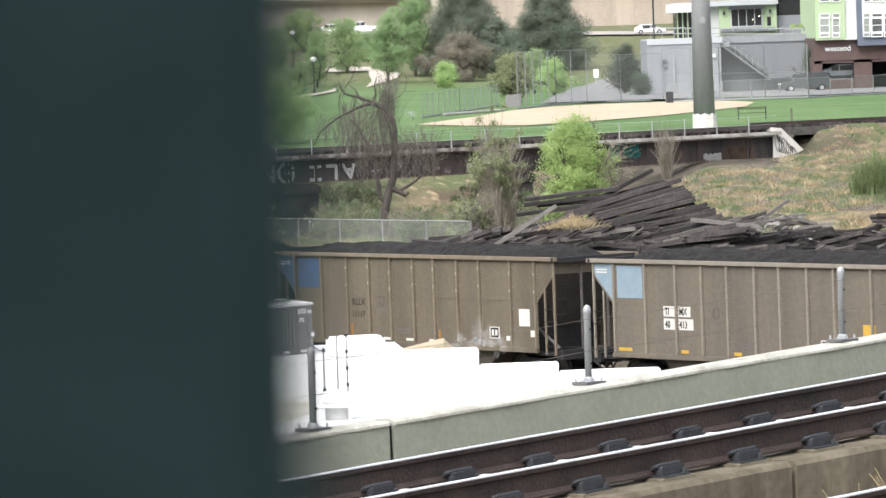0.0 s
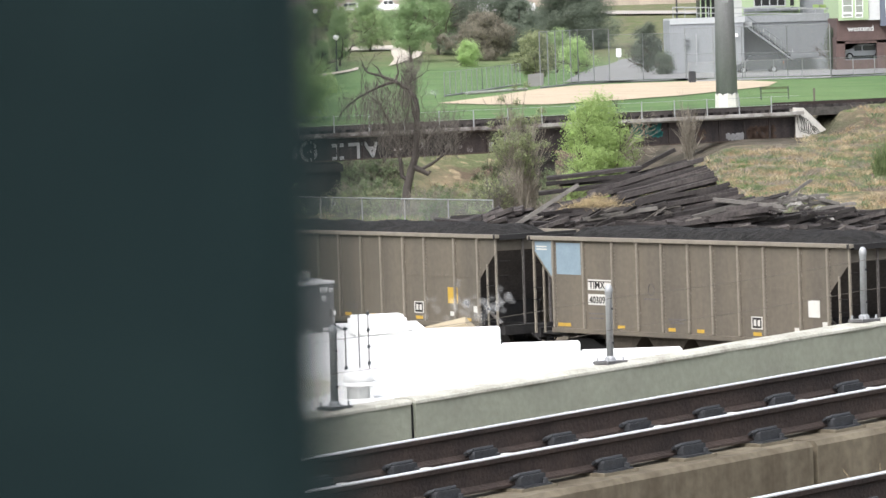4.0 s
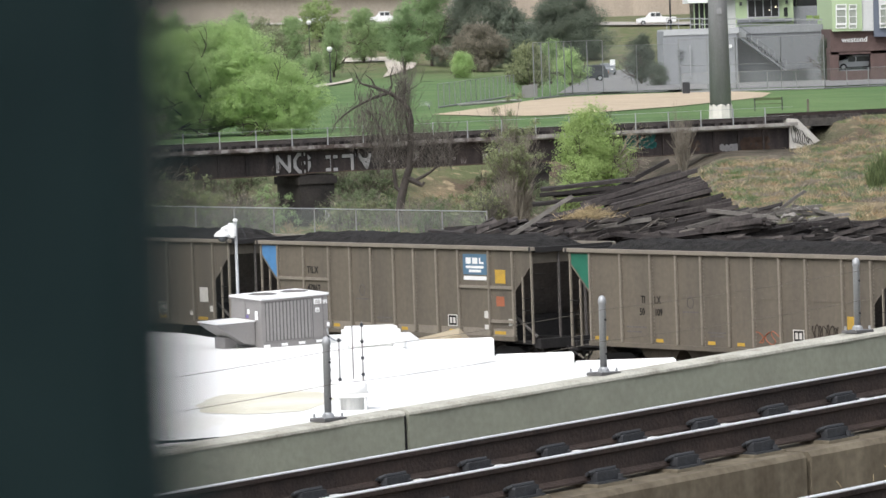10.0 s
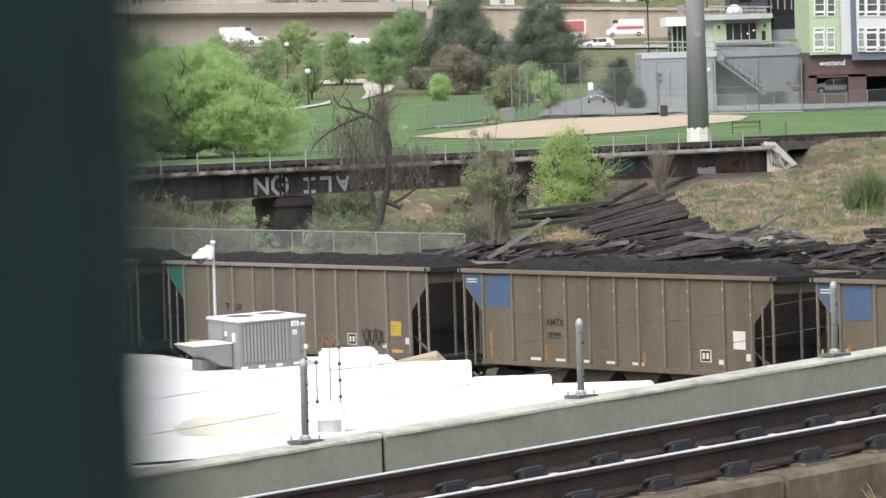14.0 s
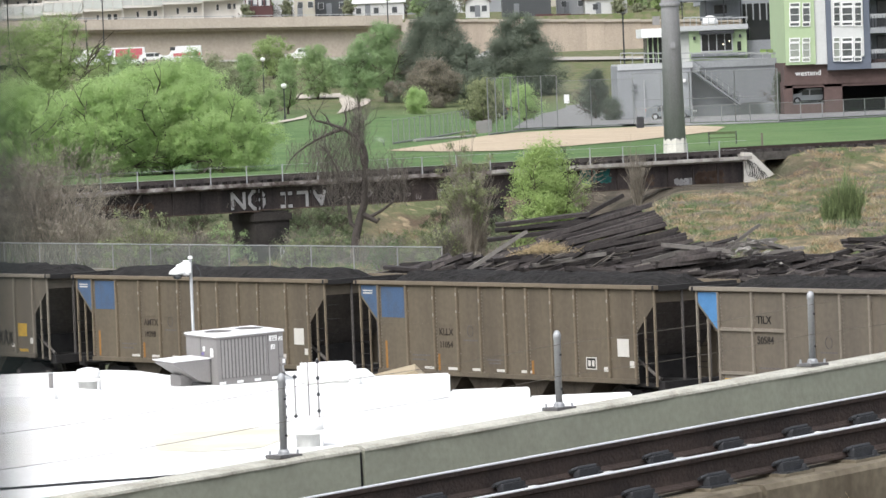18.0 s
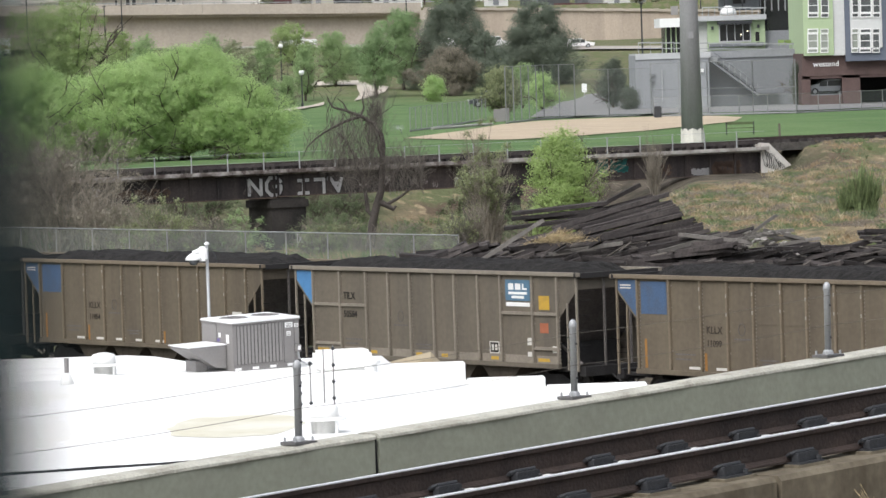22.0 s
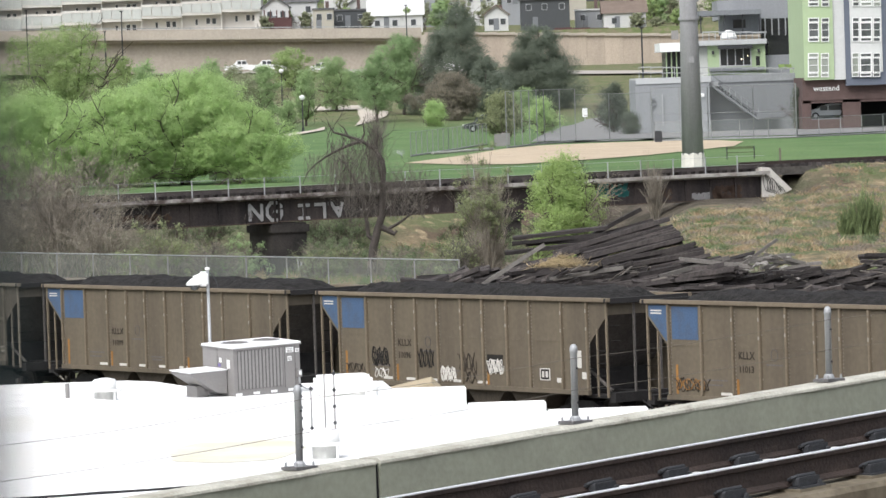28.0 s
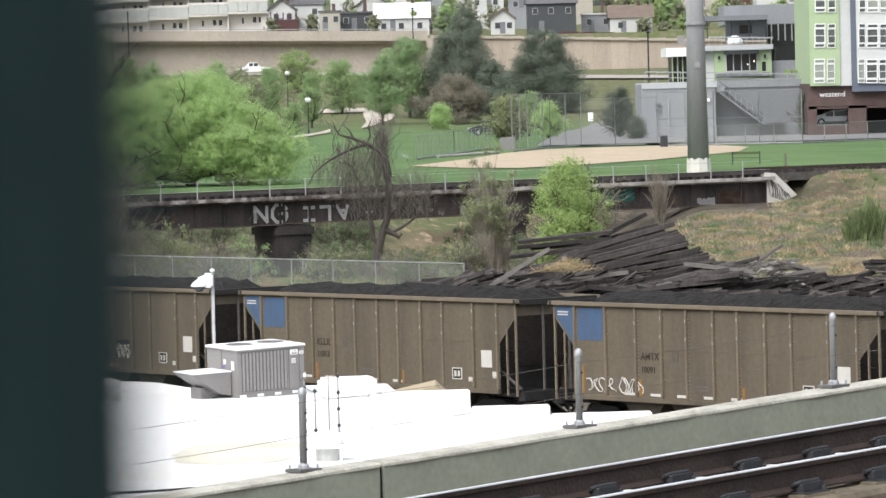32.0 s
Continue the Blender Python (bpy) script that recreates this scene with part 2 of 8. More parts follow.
def ground_z(x, y):
    b = bridge_y(max(-60, min(60, x)))
    q = min(1.0, max(0.0, (y - 205) / 60))
    right = smooth01((x - 6.5 - 2.0 * q) / (6 + 1.0 * q))
    # gulch floor on the left, embankment on the right
    gulch = -0.3 + 1.4 * smooth01((y - 180) / 20) - 0.8 * smooth01((y - 218) / 30)
    bank = -0.3 + 3.0 * smooth01((y - 180) / 26) + (0.45 + 0.35 * smooth01((x - 20.2) / 3.6)) * smooth01((y - 205) / (b - 207))
    toe = 0.3 + 6 * smooth01((x - 20.9) / 1.5)
    bank += 1.38 * smooth01((y - b + toe - 0.5 + 0.95 * smooth01((x - 20.8) / 0.6)) / (0.9 + 0.95 * toe)) * smooth01((x - 19.9) / 0.5)
    low = gulch * (1 - right) + bank * right
    park = 4.6 + 0.5 * smooth01((y - 320) / 150) * smooth01((20 - x) / 40) - 0.15 * smooth01((y - 380) / 80) * smooth01((x - 5) / 25)
    a = smooth01((y - b - 3) / 19)
    z = low * (1 - a) + park * a
    z += 7.6 * smooth01((y - 540) / 225)
    z += 6.3 * smooth01((y - 806) / 6)
    z += 75.0 * smooth01((y - 815) / 1100)
    if y < 150:
        z = -0.4
    return z


def build_ground():
    ys = [-300, -100, 0, 60, 110, 140, 160] + [165 + 2.5 * i for i in range(60)] + [320 + 10 * i for i in range(48)] + [800 + 2 * i for i in range(10)] + [825, 840, 860, 890, 930, 980, 1050, 1150, 1300, 1500, 1800, 2400, 3300, 4800]
    nx = 170
    bm = bmesh.new()
    rows = []
    for y in ys:
        half = 45 + abs(y) * 0.13 + (max(0, y - 1100)) * 0.8 + (300 if y <= 0 else 0)
        row = []
        for i in range(nx + 1):
            x = half * (2 * i / nx - 1)
            z = ground_z(x, y)
            if 150 < y < bridge_y(max(-60, min(60, x))):
                z += 0.12 * noise.noise((x * 0.25, y * 0.12, 0.0))
            row.append(bm.verts.new((x, y, z)))
        rows.append(row)
    for a, b in zip(rows, rows[1:]):
        for i in range(nx):
            bm.faces.new((a[i], a[i + 1], b[i + 1], b[i]))
    g = part("ground", bm, GROUND_MAT, None, smooth=True)
    return tagged(g, "grass, dirt and dry-weed ground rolling away to a hillside", "ground", kind="structure")


def ground_material():
    """Dirt in the yard, dry weeds on the bank, mown grass in the park: zones by place, broken up by noise."""
    m = bpy.data.materials.new("ground_cover")
    m.use_nodes = True
    t = m.node_tree
    nodes, link = t.nodes, t.links.new
    b = nodes["Principled BSDF"]
    b.inputs["Roughness"].default_value = 0.95
    b.inputs["Specular IOR Level"].default_value = 0.1
    co = nodes.new("ShaderNodeTexCoord")
    sep = nodes.new("ShaderNodeSeparateXYZ")
    link(co.outputs["Object"], sep.inputs[0])

    def noise_tex(scale, detail=5):
        n = nodes.new("ShaderNodeTexNoise")
        n.inputs["Scale"].default_value, n.inputs["Detail"].default_value = scale, detail
        link(co.outputs["Object"], n.inputs["Vector"])
        return n.outputs["Fac"]

    def remap(v, a, c, lo=0.0, hi=1.0):
        r = nodes.new("ShaderNodeMapRange")
        link(v, r.inputs[0])
        for i, q in zip((1, 2, 3, 4), (a, c, lo, hi)):
            r.inputs[i].default_value = q
        return r.outputs[0]

    def calc(op, a, c):
        n = nodes.new("ShaderNodeMath")
        n.operation = op
        for i, q in enumerate((a, c)):
            if isinstance(q, (int, float)):
                n.inputs[i].default_value = q
            else:
                link(q, n.inputs[i])
        return n.outputs[0]

    def blend(f, a, c):
        n = nodes.new("ShaderNodeMix")
        n.data_type = "RGBA"
        link(f, n.inputs[0])
        for i, q in ((6, a), (7, c)):
            if isinstance(q, tuple):
                n.inputs[i].default_value = (*q, 1)
            else:
                link(q, n.inputs[i])
        return n.outputs[2]

    coarse, mid, fine = noise_tex(0.12), noise_tex(0.7), noise_tex(5.0, 6)
    weeds = blend(remap(mid, 0.40, 0.62), (0.15, 0.13, 0.085), (0.34, 0.26, 0.165))
    weeds = blend(remap(noise_tex(0.22), 0.47, 0.58), weeds, (0.125, 0.14, 0.07))
    weeds = blend(remap(noise_tex(0.35), 0.52, 0.62), weeds, (0.13, 0.095, 0.07))
    weeds = blend(remap(noise_tex(1.1), 0.54, 0.64, 0, 0.75), weeds, (0.42, 0.33, 0.215))
    # lawn greens are less saturated and bluer, to carry some distance haze
    lawn = blend(remap(coarse, 0.35, 0.65), (0.096, 0.176, 0.068), (0.146, 0.23, 0.094))
    lawn = blend(remap(mid, 0.5, 0.7, 0, 0.6), lawn, (0.16, 0.205, 0.10))
    dirt = blend(remap(mid, 0.35, 0.65), (0.085, 0.07, 0.055), (0.17, 0.14, 0.11))
    # the line of the bridge divides gulch and bank from park
    edge = calc("SUBTRACT", sep.outputs["Y"], calc("MULTIPLY", sep.outputs["X"], 0.6))
    col = blend(remap(sep.outputs["Y"], 178, 186), dirt, weeds)
    col = blend(remap(edge, 276.0, 278.5), col, lawn)
    # greener gulch ground on the left, its colour deepened for shade by the bridge
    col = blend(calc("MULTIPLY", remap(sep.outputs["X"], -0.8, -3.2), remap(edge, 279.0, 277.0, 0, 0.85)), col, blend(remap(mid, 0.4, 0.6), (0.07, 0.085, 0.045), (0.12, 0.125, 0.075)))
    # bare trodden earth under the right-hand span, coloured darker for the girders' shade
    bare = calc("MULTIPLY", remap(calc("ADD", edge, calc("MULTIPLY", coarse, 10.0)), 251.0, 258.0), remap(edge, 279.5, 278.0))
    bare = calc("MULTIPLY", bare, remap(sep.outputs["X"], 5.0, 8.0))
    bare = calc("MULTIPLY", bare, remap(sep.outputs["X"], 24.0, 20.0))
    col = blend(bare, col, blend(remap(mid, 0.4, 0.6), (0.06, 0.05, 0.042), (0.12, 0.098, 0.08)))
    far = blend(remap(mid, 0.4, 0.6), (0.19, 0.17, 0.11), (0.12, 0.15, 0.06))
    col = blend(remap(calc("ADD", sep.outputs["Y"], calc("MULTIPLY", coarse, 60.0)), 570, 640), col, far)
    col = blend(remap(fine, 0.3, 0.7, 0.0, 0.35), col, (0.05, 0.06, 0.03))
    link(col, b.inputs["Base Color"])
    bp = nodes.new("ShaderNodeBump")
    bp.inputs["Strength"].default_value, bp.inputs["Distance"].default_value = 0.8, 0.25
    link(fine, bp.inputs["Height"])
    link(bp.outputs[0], b.inputs["Normal"])
    return m


GROUND_MAT = ground_material()
build_ground()


# ---- the platform on which the camera stands, and the column beside it ----
PLAT = thing("station_platform", "concrete station platform under the camera", "platform", kind="structure")
boxpart("slab", PLAT, CONCRETE, (0, -1.2, EYE_Z - 1.75), (9, 3.6, 0.3))
boxpart("pier", PLAT, CONCRETE, (0, -1.5, (EYE_Z - 1.9) / 2 - 0.2), (1.2, 1.6, EYE_Z - 1.9 + 0.4))
column = thing("platform_column", "dark teal painted steel column close to the camera", "column")
boxpart("flange", column, COLUMN, (-0.0775, 0.1945, EYE_Z + 0.3), (0.16, 0.02, 3.8), bevel=0.0012)
boxpart("web", column, COLUMN, (-0.09, 0.13, EYE_Z + 0.3), (0.016, 0.108, 3.8), bevel=0.0012)
boxpart("base_plate", column, COLUMN, (-0.08, 0.17, EYE_Z - 1.59), (0.3, 0.24, 0.02))


# ---- the viaduct: straight here, climbing a little to the far end ----
TRACK = Vector((math.cos(radians(46)), math.sin(radians(46)), 0.036)).normalized()
ACROSS = Vector((-TRACK.y, TRACK.x, 0)).normalized()
NEAR_RAIL = Vector((1.54, 32.3, 7.74))


def along(s, off, up=0.0):
    """A place on the viaduct: s metres along from the middle, off metres beyond the near rail, up above the railhead."""
    return NEAR_RAIL + TRACK * s + ACROSS * off + Vector((0, 0, up))


def track_frame(s, off, up=0.0):
    m = Matrix((TRACK, ACROSS, TRACK.cross(ACROSS))).transposed().to_4x4()
    m.translation = along(s, off, up)
    return m


S0, S1 = -14.0, 16.0
GAUGE = 1.435
RAIL_OUT = [(-0.07, -0.20), (0.07, -0.20), (0.07, -0.185), (0.012, -0.16), (0.009, -0.045), (0.034, -0.035), (0.037, -0.006), (-0.037, -0.006), (-0.034, -0.035), (-0.009, -0.045), (-0.012, -0.16), (-0.07, -0.185)]


def profile_run(name, outline, s0, s1, off, up, material, parent=None, label="", bevel=0.0):
    """An outline of (off, up) drawn out along the viaduct."""
    bm = bmesh.new()
    a = [bm.verts.new(along(s0, off + p, up + q)) for p, q in outline]
    b = [bm.verts.new(along(s1, off + p, up + q)) for p, q in outline]
    bm.faces.new(a)
    bm.faces.new(b[::-1])
    n = len(a)
    for i in range(n):
        j = (i + 1) % n
        bm.faces.new((a[j], a[i], b[i], b[j]))
    return part(name, bm, material, parent, label, bevel=bevel)


def rect(w0, w1, h0, h1):
    return [(w0, h0), (w1, h0), (w1, h1), (w0, h1)]


tagged(profile_run("viaduct_deck", rect(-7.5, 3.3, -1.5, -0.66), S0, S1, 0, 0, PLINTH), "stained concrete light-rail viaduct deck", "deck", kind="structure")
RAIL_OFFS = (-3.05 - GAUGE, -3.05, 0.0, GAUGE)
CLIP_GAP = 0.8
RAIL_UP = (-0.02, -0.02, -0.02, -0.045)
for k, off in enumerate(RAIL_OFFS):
    r = thing("running_rail", "rust-brown steel rail with a polished head on concrete plinths", "rail", group="viaduct rails")
    profile_run("web", RAIL_OUT, S0, S1, off, RAIL_UP[k], RUST, r)
    profile_run("head", rect(-0.032, 0.032, -0.006, 0.001), S0, S1, off, RAIL_UP[k], RAILHEAD, r, "polished steel running surface")
# plinths: blocks with gaps, each rail on its own run
for k, off in enumerate(RAIL_OFFS):
    starts = (-14.0, -9.05, -4.1, 0.85, 5.8, 10.75) if k % 2 == 0 else (-11.2, -6.1, -1.03, 4.05, 9.1)
    for s in starts:
        p = thing("track_plinth", "brown-stained concrete block under the rail", "plinth", group="track plinths", kind="structure")
        profile_run("block", [(-0.36, -0.66), (0.33, -0.66), (0.33, -0.265), (0.30, -0.23), (-0.33, -0.23), (-0.36, -0.265)], s, s + 4.9, off, RAIL_UP[k], PLINTH, p)


def fastener(pad):
    """Rolled base plate, cast shoulder with its spring bar on each side of the rail foot, and anchor bolts."""
    f = thing("rail_fastener", "black cast-iron rail clip on a flat pad", "rail clip", group="rail clips")
    boxpart("pad", f, pad, (0, 0, -0.220), (0.34, 0.40, 0.02))
    if pad is GLINT_PAD:
        # added white block: the bright wet reflection beside the clip, as colour
        boxpart("grout_bed", f, pad, (0.22, -0.13, -0.215), (0.12, 0.12, 0.05), "white block for the wet glint beside the clip", bevel=0.01)
    boxpart("base_plate", f, CLIP, (0, 0, -0.206), (0.27, 0.38, 0.018), bevel=0.004)
    for sgn in (-1, 1):
        bm = bmesh.new()
        outline = [(-0.115, -0.198), (0.115, -0.198), (0.118, -0.142), (0.108, -0.134), (-0.105, -0.134), (-0.115, -0.142)]
        prism(bm, outline, sgn * 0.085, sgn * 0.15)
        part("shoulder", bm, CLIP, f, bevel=0.004)
        part("spring_bar", rod(bmesh.new(), (-0.10, sgn * 0.112, -0.128), (0.10, sgn * 0.112, -0.128), 0.015, None, 8), CLIP, f)
        part("spring_toe", tube(bmesh.new(), [(-0.10, sgn * 0.112, -0.128), (-0.135, sgn * 0.10, -0.135), (-0.13, sgn * 0.07, -0.150), (-0.09, sgn * 0.05, -0.160)], 0.015, None, 6), CLIP, f)
        part("bolt", rod(bmesh.new(), (0.09, sgn * 0.17, -0.200), (0.09, sgn * 0.17, -0.165), 0.022, 0.018, 6), CLIP, f)
    return f


# near-white pad colour holds the sky's glint along the far rail
GLINT_PAD = mat("white_glint_pad", (0.80, 0.80, 0.78), 0.4, var=0.12, scale=4, bump=0.2)
PHASE = (0.2, 0.33, -0.20, 0.06)
for off, ph, up in zip(RAIL_OFFS, PHASE, RAIL_UP):
    proto = None
    for n in range(-17, 20):
        m = track_frame(ph + n * CLIP_GAP, off, up)
        if proto is None:
            proto = fastener(GLINT_PAD if off == GAUGE else PLINTH)
            proto.matrix_basis = m
        else:
            copy_thing(proto, m)

# dry weeds in the track bed
for (s, off) in ((1.2, -1.0), (2.6, -1.25), (0.3, -1.35)):
    w = thing("dry_weed", "dry straw-coloured weed tuft in the track bed", "weed", track_frame(s, off, -0.66), group="track weeds")
    bm = bmesh.new()
    for i in range(26):
        a, l = random.uniform(0, 6.28), random.uniform(0.1, 0.34)
        q = Vector((math.cos(a) * l * 0.7, math.sin(a) * l * 0.7, l))
        rod(bm, (0, 0, 0), q, 0.004, 0.0015, 3, False)
    part("stalks", bm, STRAW, w)

PARAPET_OFF = 2.75
POST_SPOTS = (-6.5, -3.57, -0.64, 2.30, 5.35, 8.35)
JOINT = 0.04
CAP_DROP = -0.125
for s0, s1 in ((S0, JOINT - 0.025), (JOINT + 0.025, S1)):
    parapet = thing("parapet", "sage-grey concrete parapet with a worn pale top", "parapet", kind="structure")
    profile_run("wall", rect(0, 0.21, -0.66, 0.13 + CAP_DROP), s0, s1, PARAPET_OFF, 0, PARAPET, parapet)
    # worn cap with an uneven edge
    bm = bmesh.new()
    n = int((s1 - s0) / 0.12)
    prev = None
    for i in range(n + 1):
        s = s0 + (s1 - s0) * i / n
        e = 0.012 * noise.noise((s * 3.1, 0.3, 0)) + 0.008 * noise.noise((s * 9.0, 4.3, 0))
        ring = [bm.verts.new(along(s, PARAPET_OFF + a, b + CAP_DROP)) for a, b in ((-0.012 + e, 0.126), (0.222, 0.126), (0.216, 0.16), (0.03 + e, 0.162 + e), (-0.008 + e, 0.146))]
        if prev:
            for j in range(5):
                bm.faces.new((prev[j], prev[(j + 1) % 5], ring[(j + 1) % 5], ring[j]))
        else:
            bm.faces.new(ring)
        prev = ring
    bm.faces.new(prev[::-1])
    part("cap", bm, PARAPET_TOP, parapet, "weathered pale cap")
bm = bmesh.new()
boxm = track_frame(JOINT, PARAPET_OFF + 0.11, -0.26 + CAP_DROP)
box(bm, 0, 0, 0, 0.05, 0.18, 0.8, boxm)
tagged(part("joint_filler", bm, DARK, None), "black rubber expansion joint in the parapet", "joint", kind="structure")


PLATE_STEEL = mat("weathered_plate_steel", (0.17, 0.165, 0.165), 0.6, metal=0.3, var=0.3, scale=9)


def rail_post(m):
    """A round-headed post on a bolted plate."""
    p = thing("parapet_post", "grey galvanised round-topped post bolted to the parapet", "post", m, group="parapet posts")
    prof = [(0.0265, 0.02), (0.0265, 0.535), (0.029, 0.54), (0.031, 0.552), (0.030, 0.572), (0.024, 0.59), (0.014, 0.602), (0.004, 0.605)]
    part("tube", lathe(bmesh.new(), prof, 16), GALV, p, smooth=True)
    boxpart("base_plate", p, PLATE_STEEL, (0, 0, 0.012), (0.22, 0.16, 0.024), bevel=0.003)
    for x in (-0.085, 0.085):
        for y in (-0.055, 0.055):
            part("bolt", rod(bmesh.new(), (x, y, 0.02), (x, y, 0.055), 0.011, 0.009, 6), GALV, p)
    part("collar", lathe(bmesh.new(), [(0.045, 0.022), (0.042, 0.045), (0.031, 0.06)], 14), GALV, p)
    for z in (0.16, 0.42):
        part("set_screw", rod(bmesh.new(), (0, -0.036, z), (0, -0.028, z), 0.009, 0.009, 6), CLIP, p)
    return p


proto = None
for q in POST_SPOTS:
    m = Matrix.Translation(along(q, PARAPET_OFF + 0.115, 0.162 + CAP_DROP)) @ pose(0, 0, 0, 0, 0.6, 46)
    if proto is None:
        proto = rail_post(m)
    else:
        copy_thing(proto, m)

WIRE_STEEL = mat("dull_wire_rope", (0.17, 0.15, 0.125), 0.7, var=0.2, scale=20)
# slack guard wires strung from post to post
for z in (0.26, 0.50):
    wire = thing("guard_wire", "thin grey guard wire strung between the parapet posts", "wire", group="guard wires")
    for a, b in zip(POST_SPOTS, POST_SPOTS[1:]):
        pts = [along(a + (b - a) * q / 8, PARAPET_OFF + 0.08, 0.162 + CAP_DROP + z - 0.02 * (1 - (q / 4 - 1) ** 2)) for q in range(9)]
        part("span", tube(bmesh.new(), pts, 0.0021, None, 4), WIRE_STEEL, wire)


# ---- white-roofed building below the viaduct ----
ROOF_Z = 4.35
roof_house = thing("flat_roofed_building", "low building with a bright white membrane roof and stepped parapet", "building")
FAR_L, FAR_R = Vector((-12.66, 96.0, 4.35)), Vector((4.32, 96.0, 4.35))
along_r = (FAR_R - FAR_L)
RM = Matrix.Translation((FAR_L.x, FAR_L.y, 0)) @ Matrix.Rotation(math.atan2(along_r.y, along_r.x), 4, "Z")
PLAN = [(FAR_L.x - 11, FAR_L.y), (FAR_R.x, FAR_R.y), (FAR_R.x + 0.4, 44.0), (-19.0, 44.0)]


def plan_block(name, z0, z1, material):
    bm = bmesh.new()
    a = [bm.verts.new((x, y, z0)) for x, y in PLAN]
    b = [bm.verts.new((x, y, z1)) for x, y in PLAN]
    bm.faces.new(a)
    bm.faces.new(b[::-1])
    for i in range(4):
        bm.faces.new((a[i], a[(i + 1) % 4], b[(i + 1) % 4], b[i]))
    return part(name, bm, material, roof_house)


plan_block("wall", -0.5, ROOF_Z - 0.95, CONCRETE)
boxpart("upper_wall", roof_house, CONCRETE, (-12.6, FAR_L.y - 0.16, ROOF_Z - 0.43), (21.8, 0.3, 1.05))
def roof_fall(x, y):
    """The membrane steps down towards the end of the building."""
    return (0.30 * smooth01((x + 1.05) / 0.4) + 0.36 * smooth01((x - 0.25) / 0.45) + 0.2 * smooth01((x - 1.9) / 0.4)) * smooth01((y - 80) / 8)


def roof_sheet():
    bm = bmesh.new()
    (ax, ay), (bx, by), (cx, cy), (dx, dy) = PLAN
    rows = []
    for i in range(121):
        u = i / 120
        row = []
        for j in range(17):
            v = j / 16
            x = (ax + (bx - ax) * u) * (1 - v) + (dx + (cx - dx) * u) * v
            y = (ay + (by - ay) * u) * (1 - v) + (dy + (cy - dy) * u) * v
            row.append(bm.verts.new((x, y, ROOF_Z + 0.105 - roof_fall(x, y))))
        rows.append(row)
    for a, b in zip(rows, rows[1:]):
        for j in range(16):
            bm.faces.new((a[j], b[j], b[j + 1], a[j + 1]))
    return part("roof", bm, ROOF, roof_house, smooth=True)


roof_sheet()


for a, b, top in ((-0.95, 0.65, 4.28), (0.65, 2.26, 3.935), (2.26, 4.32, 3.745)):
    bm = box(bmesh.new(), (a + b) / 2, FAR_L.y, top - 0.3, b - a - 0.004, 0.45, 0.6)
    part("stepped_parapet", bm, ROOF, roof_house, bevel=0.03)
# raised membrane ridges on the left part
for x, y, z, w, d in ((4.2, -0.6, 0.1, 8.0, 1.2), (2.6, -2.4, 0.06, 9.0, 0.8), (3.4, -4.0, 0.05, 7.5, 0.7)):
    bm = bmesh.new()
    n = 14
    ra = []
    for i in range(n + 1):
        q = i / n
        k = smooth01(q * 5) * smooth01((1 - q) * 5)
        ra.append([bm.verts.new(RM @ Vector((x + w * (q - 0.5), y + d * e, ROOF_Z + 0.1 + (z * 2.2 * k) * (1 - (2 * abs(e)) ** 2)))) for e in (-0.5, -0.3, -0.1, 0.1, 0.3, 0.5)])
    for a, b in zip(ra, ra[1:]):
        for j in range(5):
            bm.faces.new((a[j], a[j + 1], b[j + 1], b[j]))
    part("membrane_ridge", bm, ROOF, roof_house, smooth=True)


def roof_shadow_line(p, q, r=0.02):
    """A near-black bar, slightly proud of the roof, drawn for the parapet edge's shadow line."""
    p, q = Vector(p), Vector(q)
    bm = tube(bmesh.new(), [p.lerp(q, i / 8) + Vector((0, 0, 0.1 + 0.01 * noise.noise((i * 1.7, p.x, 0)))) for i in range(9)], r)
    part("seam", bm, DARK, roof_house, "dark bar for the parapet edge's shadow line")


# parapet's shadow line on the roof, modelled as a near-black bar
roof_shadow_line((-7.4, 70.2, 4.35), (-3.72, 71.7, 4.35), 0.05)
# yellowed ponding stain
bm = bmesh.new()
c = Vector((-3.3, 78.62, 4.35)) + Vector((0, 0, 0.112))
ring = [bm.verts.new(c + Vector((1.15 * math.cos(a) * (1 + 0.25 * noise.noise((math.cos(a) * 2, math.sin(a) * 2, 5))), 2.4 * math.sin(a) * (1 + 0.3 * noise.noise((math.cos(a) * 2, math.sin(a) * 2, 1))), 0))) for a in (2 * math.pi * i / 40 for i in range(40))]
bm.faces.new(ring)
part("stain", bm, ROOF_STAIN, roof_house, "yellowed water stain")

# fainter old water marks
MARK = mat("faint_water_mark", (0.78, 0.77, 0.72), 0.75, var=0.05, scale=0.5, dark=(0.84, 0.84, 0.83), mask=0.46)
for k, (spot, rx, ry) in enumerate((((-6.79, 78.38, 4.35), 1.0, 3.4), ((-4.46, 75.06, 4.35), 0.7, 1.8), ((-7.62, 87.01, 4.35), 1.3, 2.2), ((-2.28, 80.88, 4.35), 0.9, 2.0))):
    c = Vector(spot) + Vector((0, 0, 0.109))
    bm = bmesh.new()
    bm.faces.new([bm.verts.new(c + Vector((rx * math.cos(a) * (1 + 0.35 * noise.noise((math.cos(a) * 2, math.sin(a) * 2, k * 3.0))), ry * math.sin(a) * (1 + 0.35 * noise.noise((math.cos(a) * 3, math.sin(a) * 3, k + 9.0))), 0))) for a in (2 * math.pi * i / 48 for i in range(48))])
    part("water_mark", bm, MARK, roof_house, "faint dried water mark")

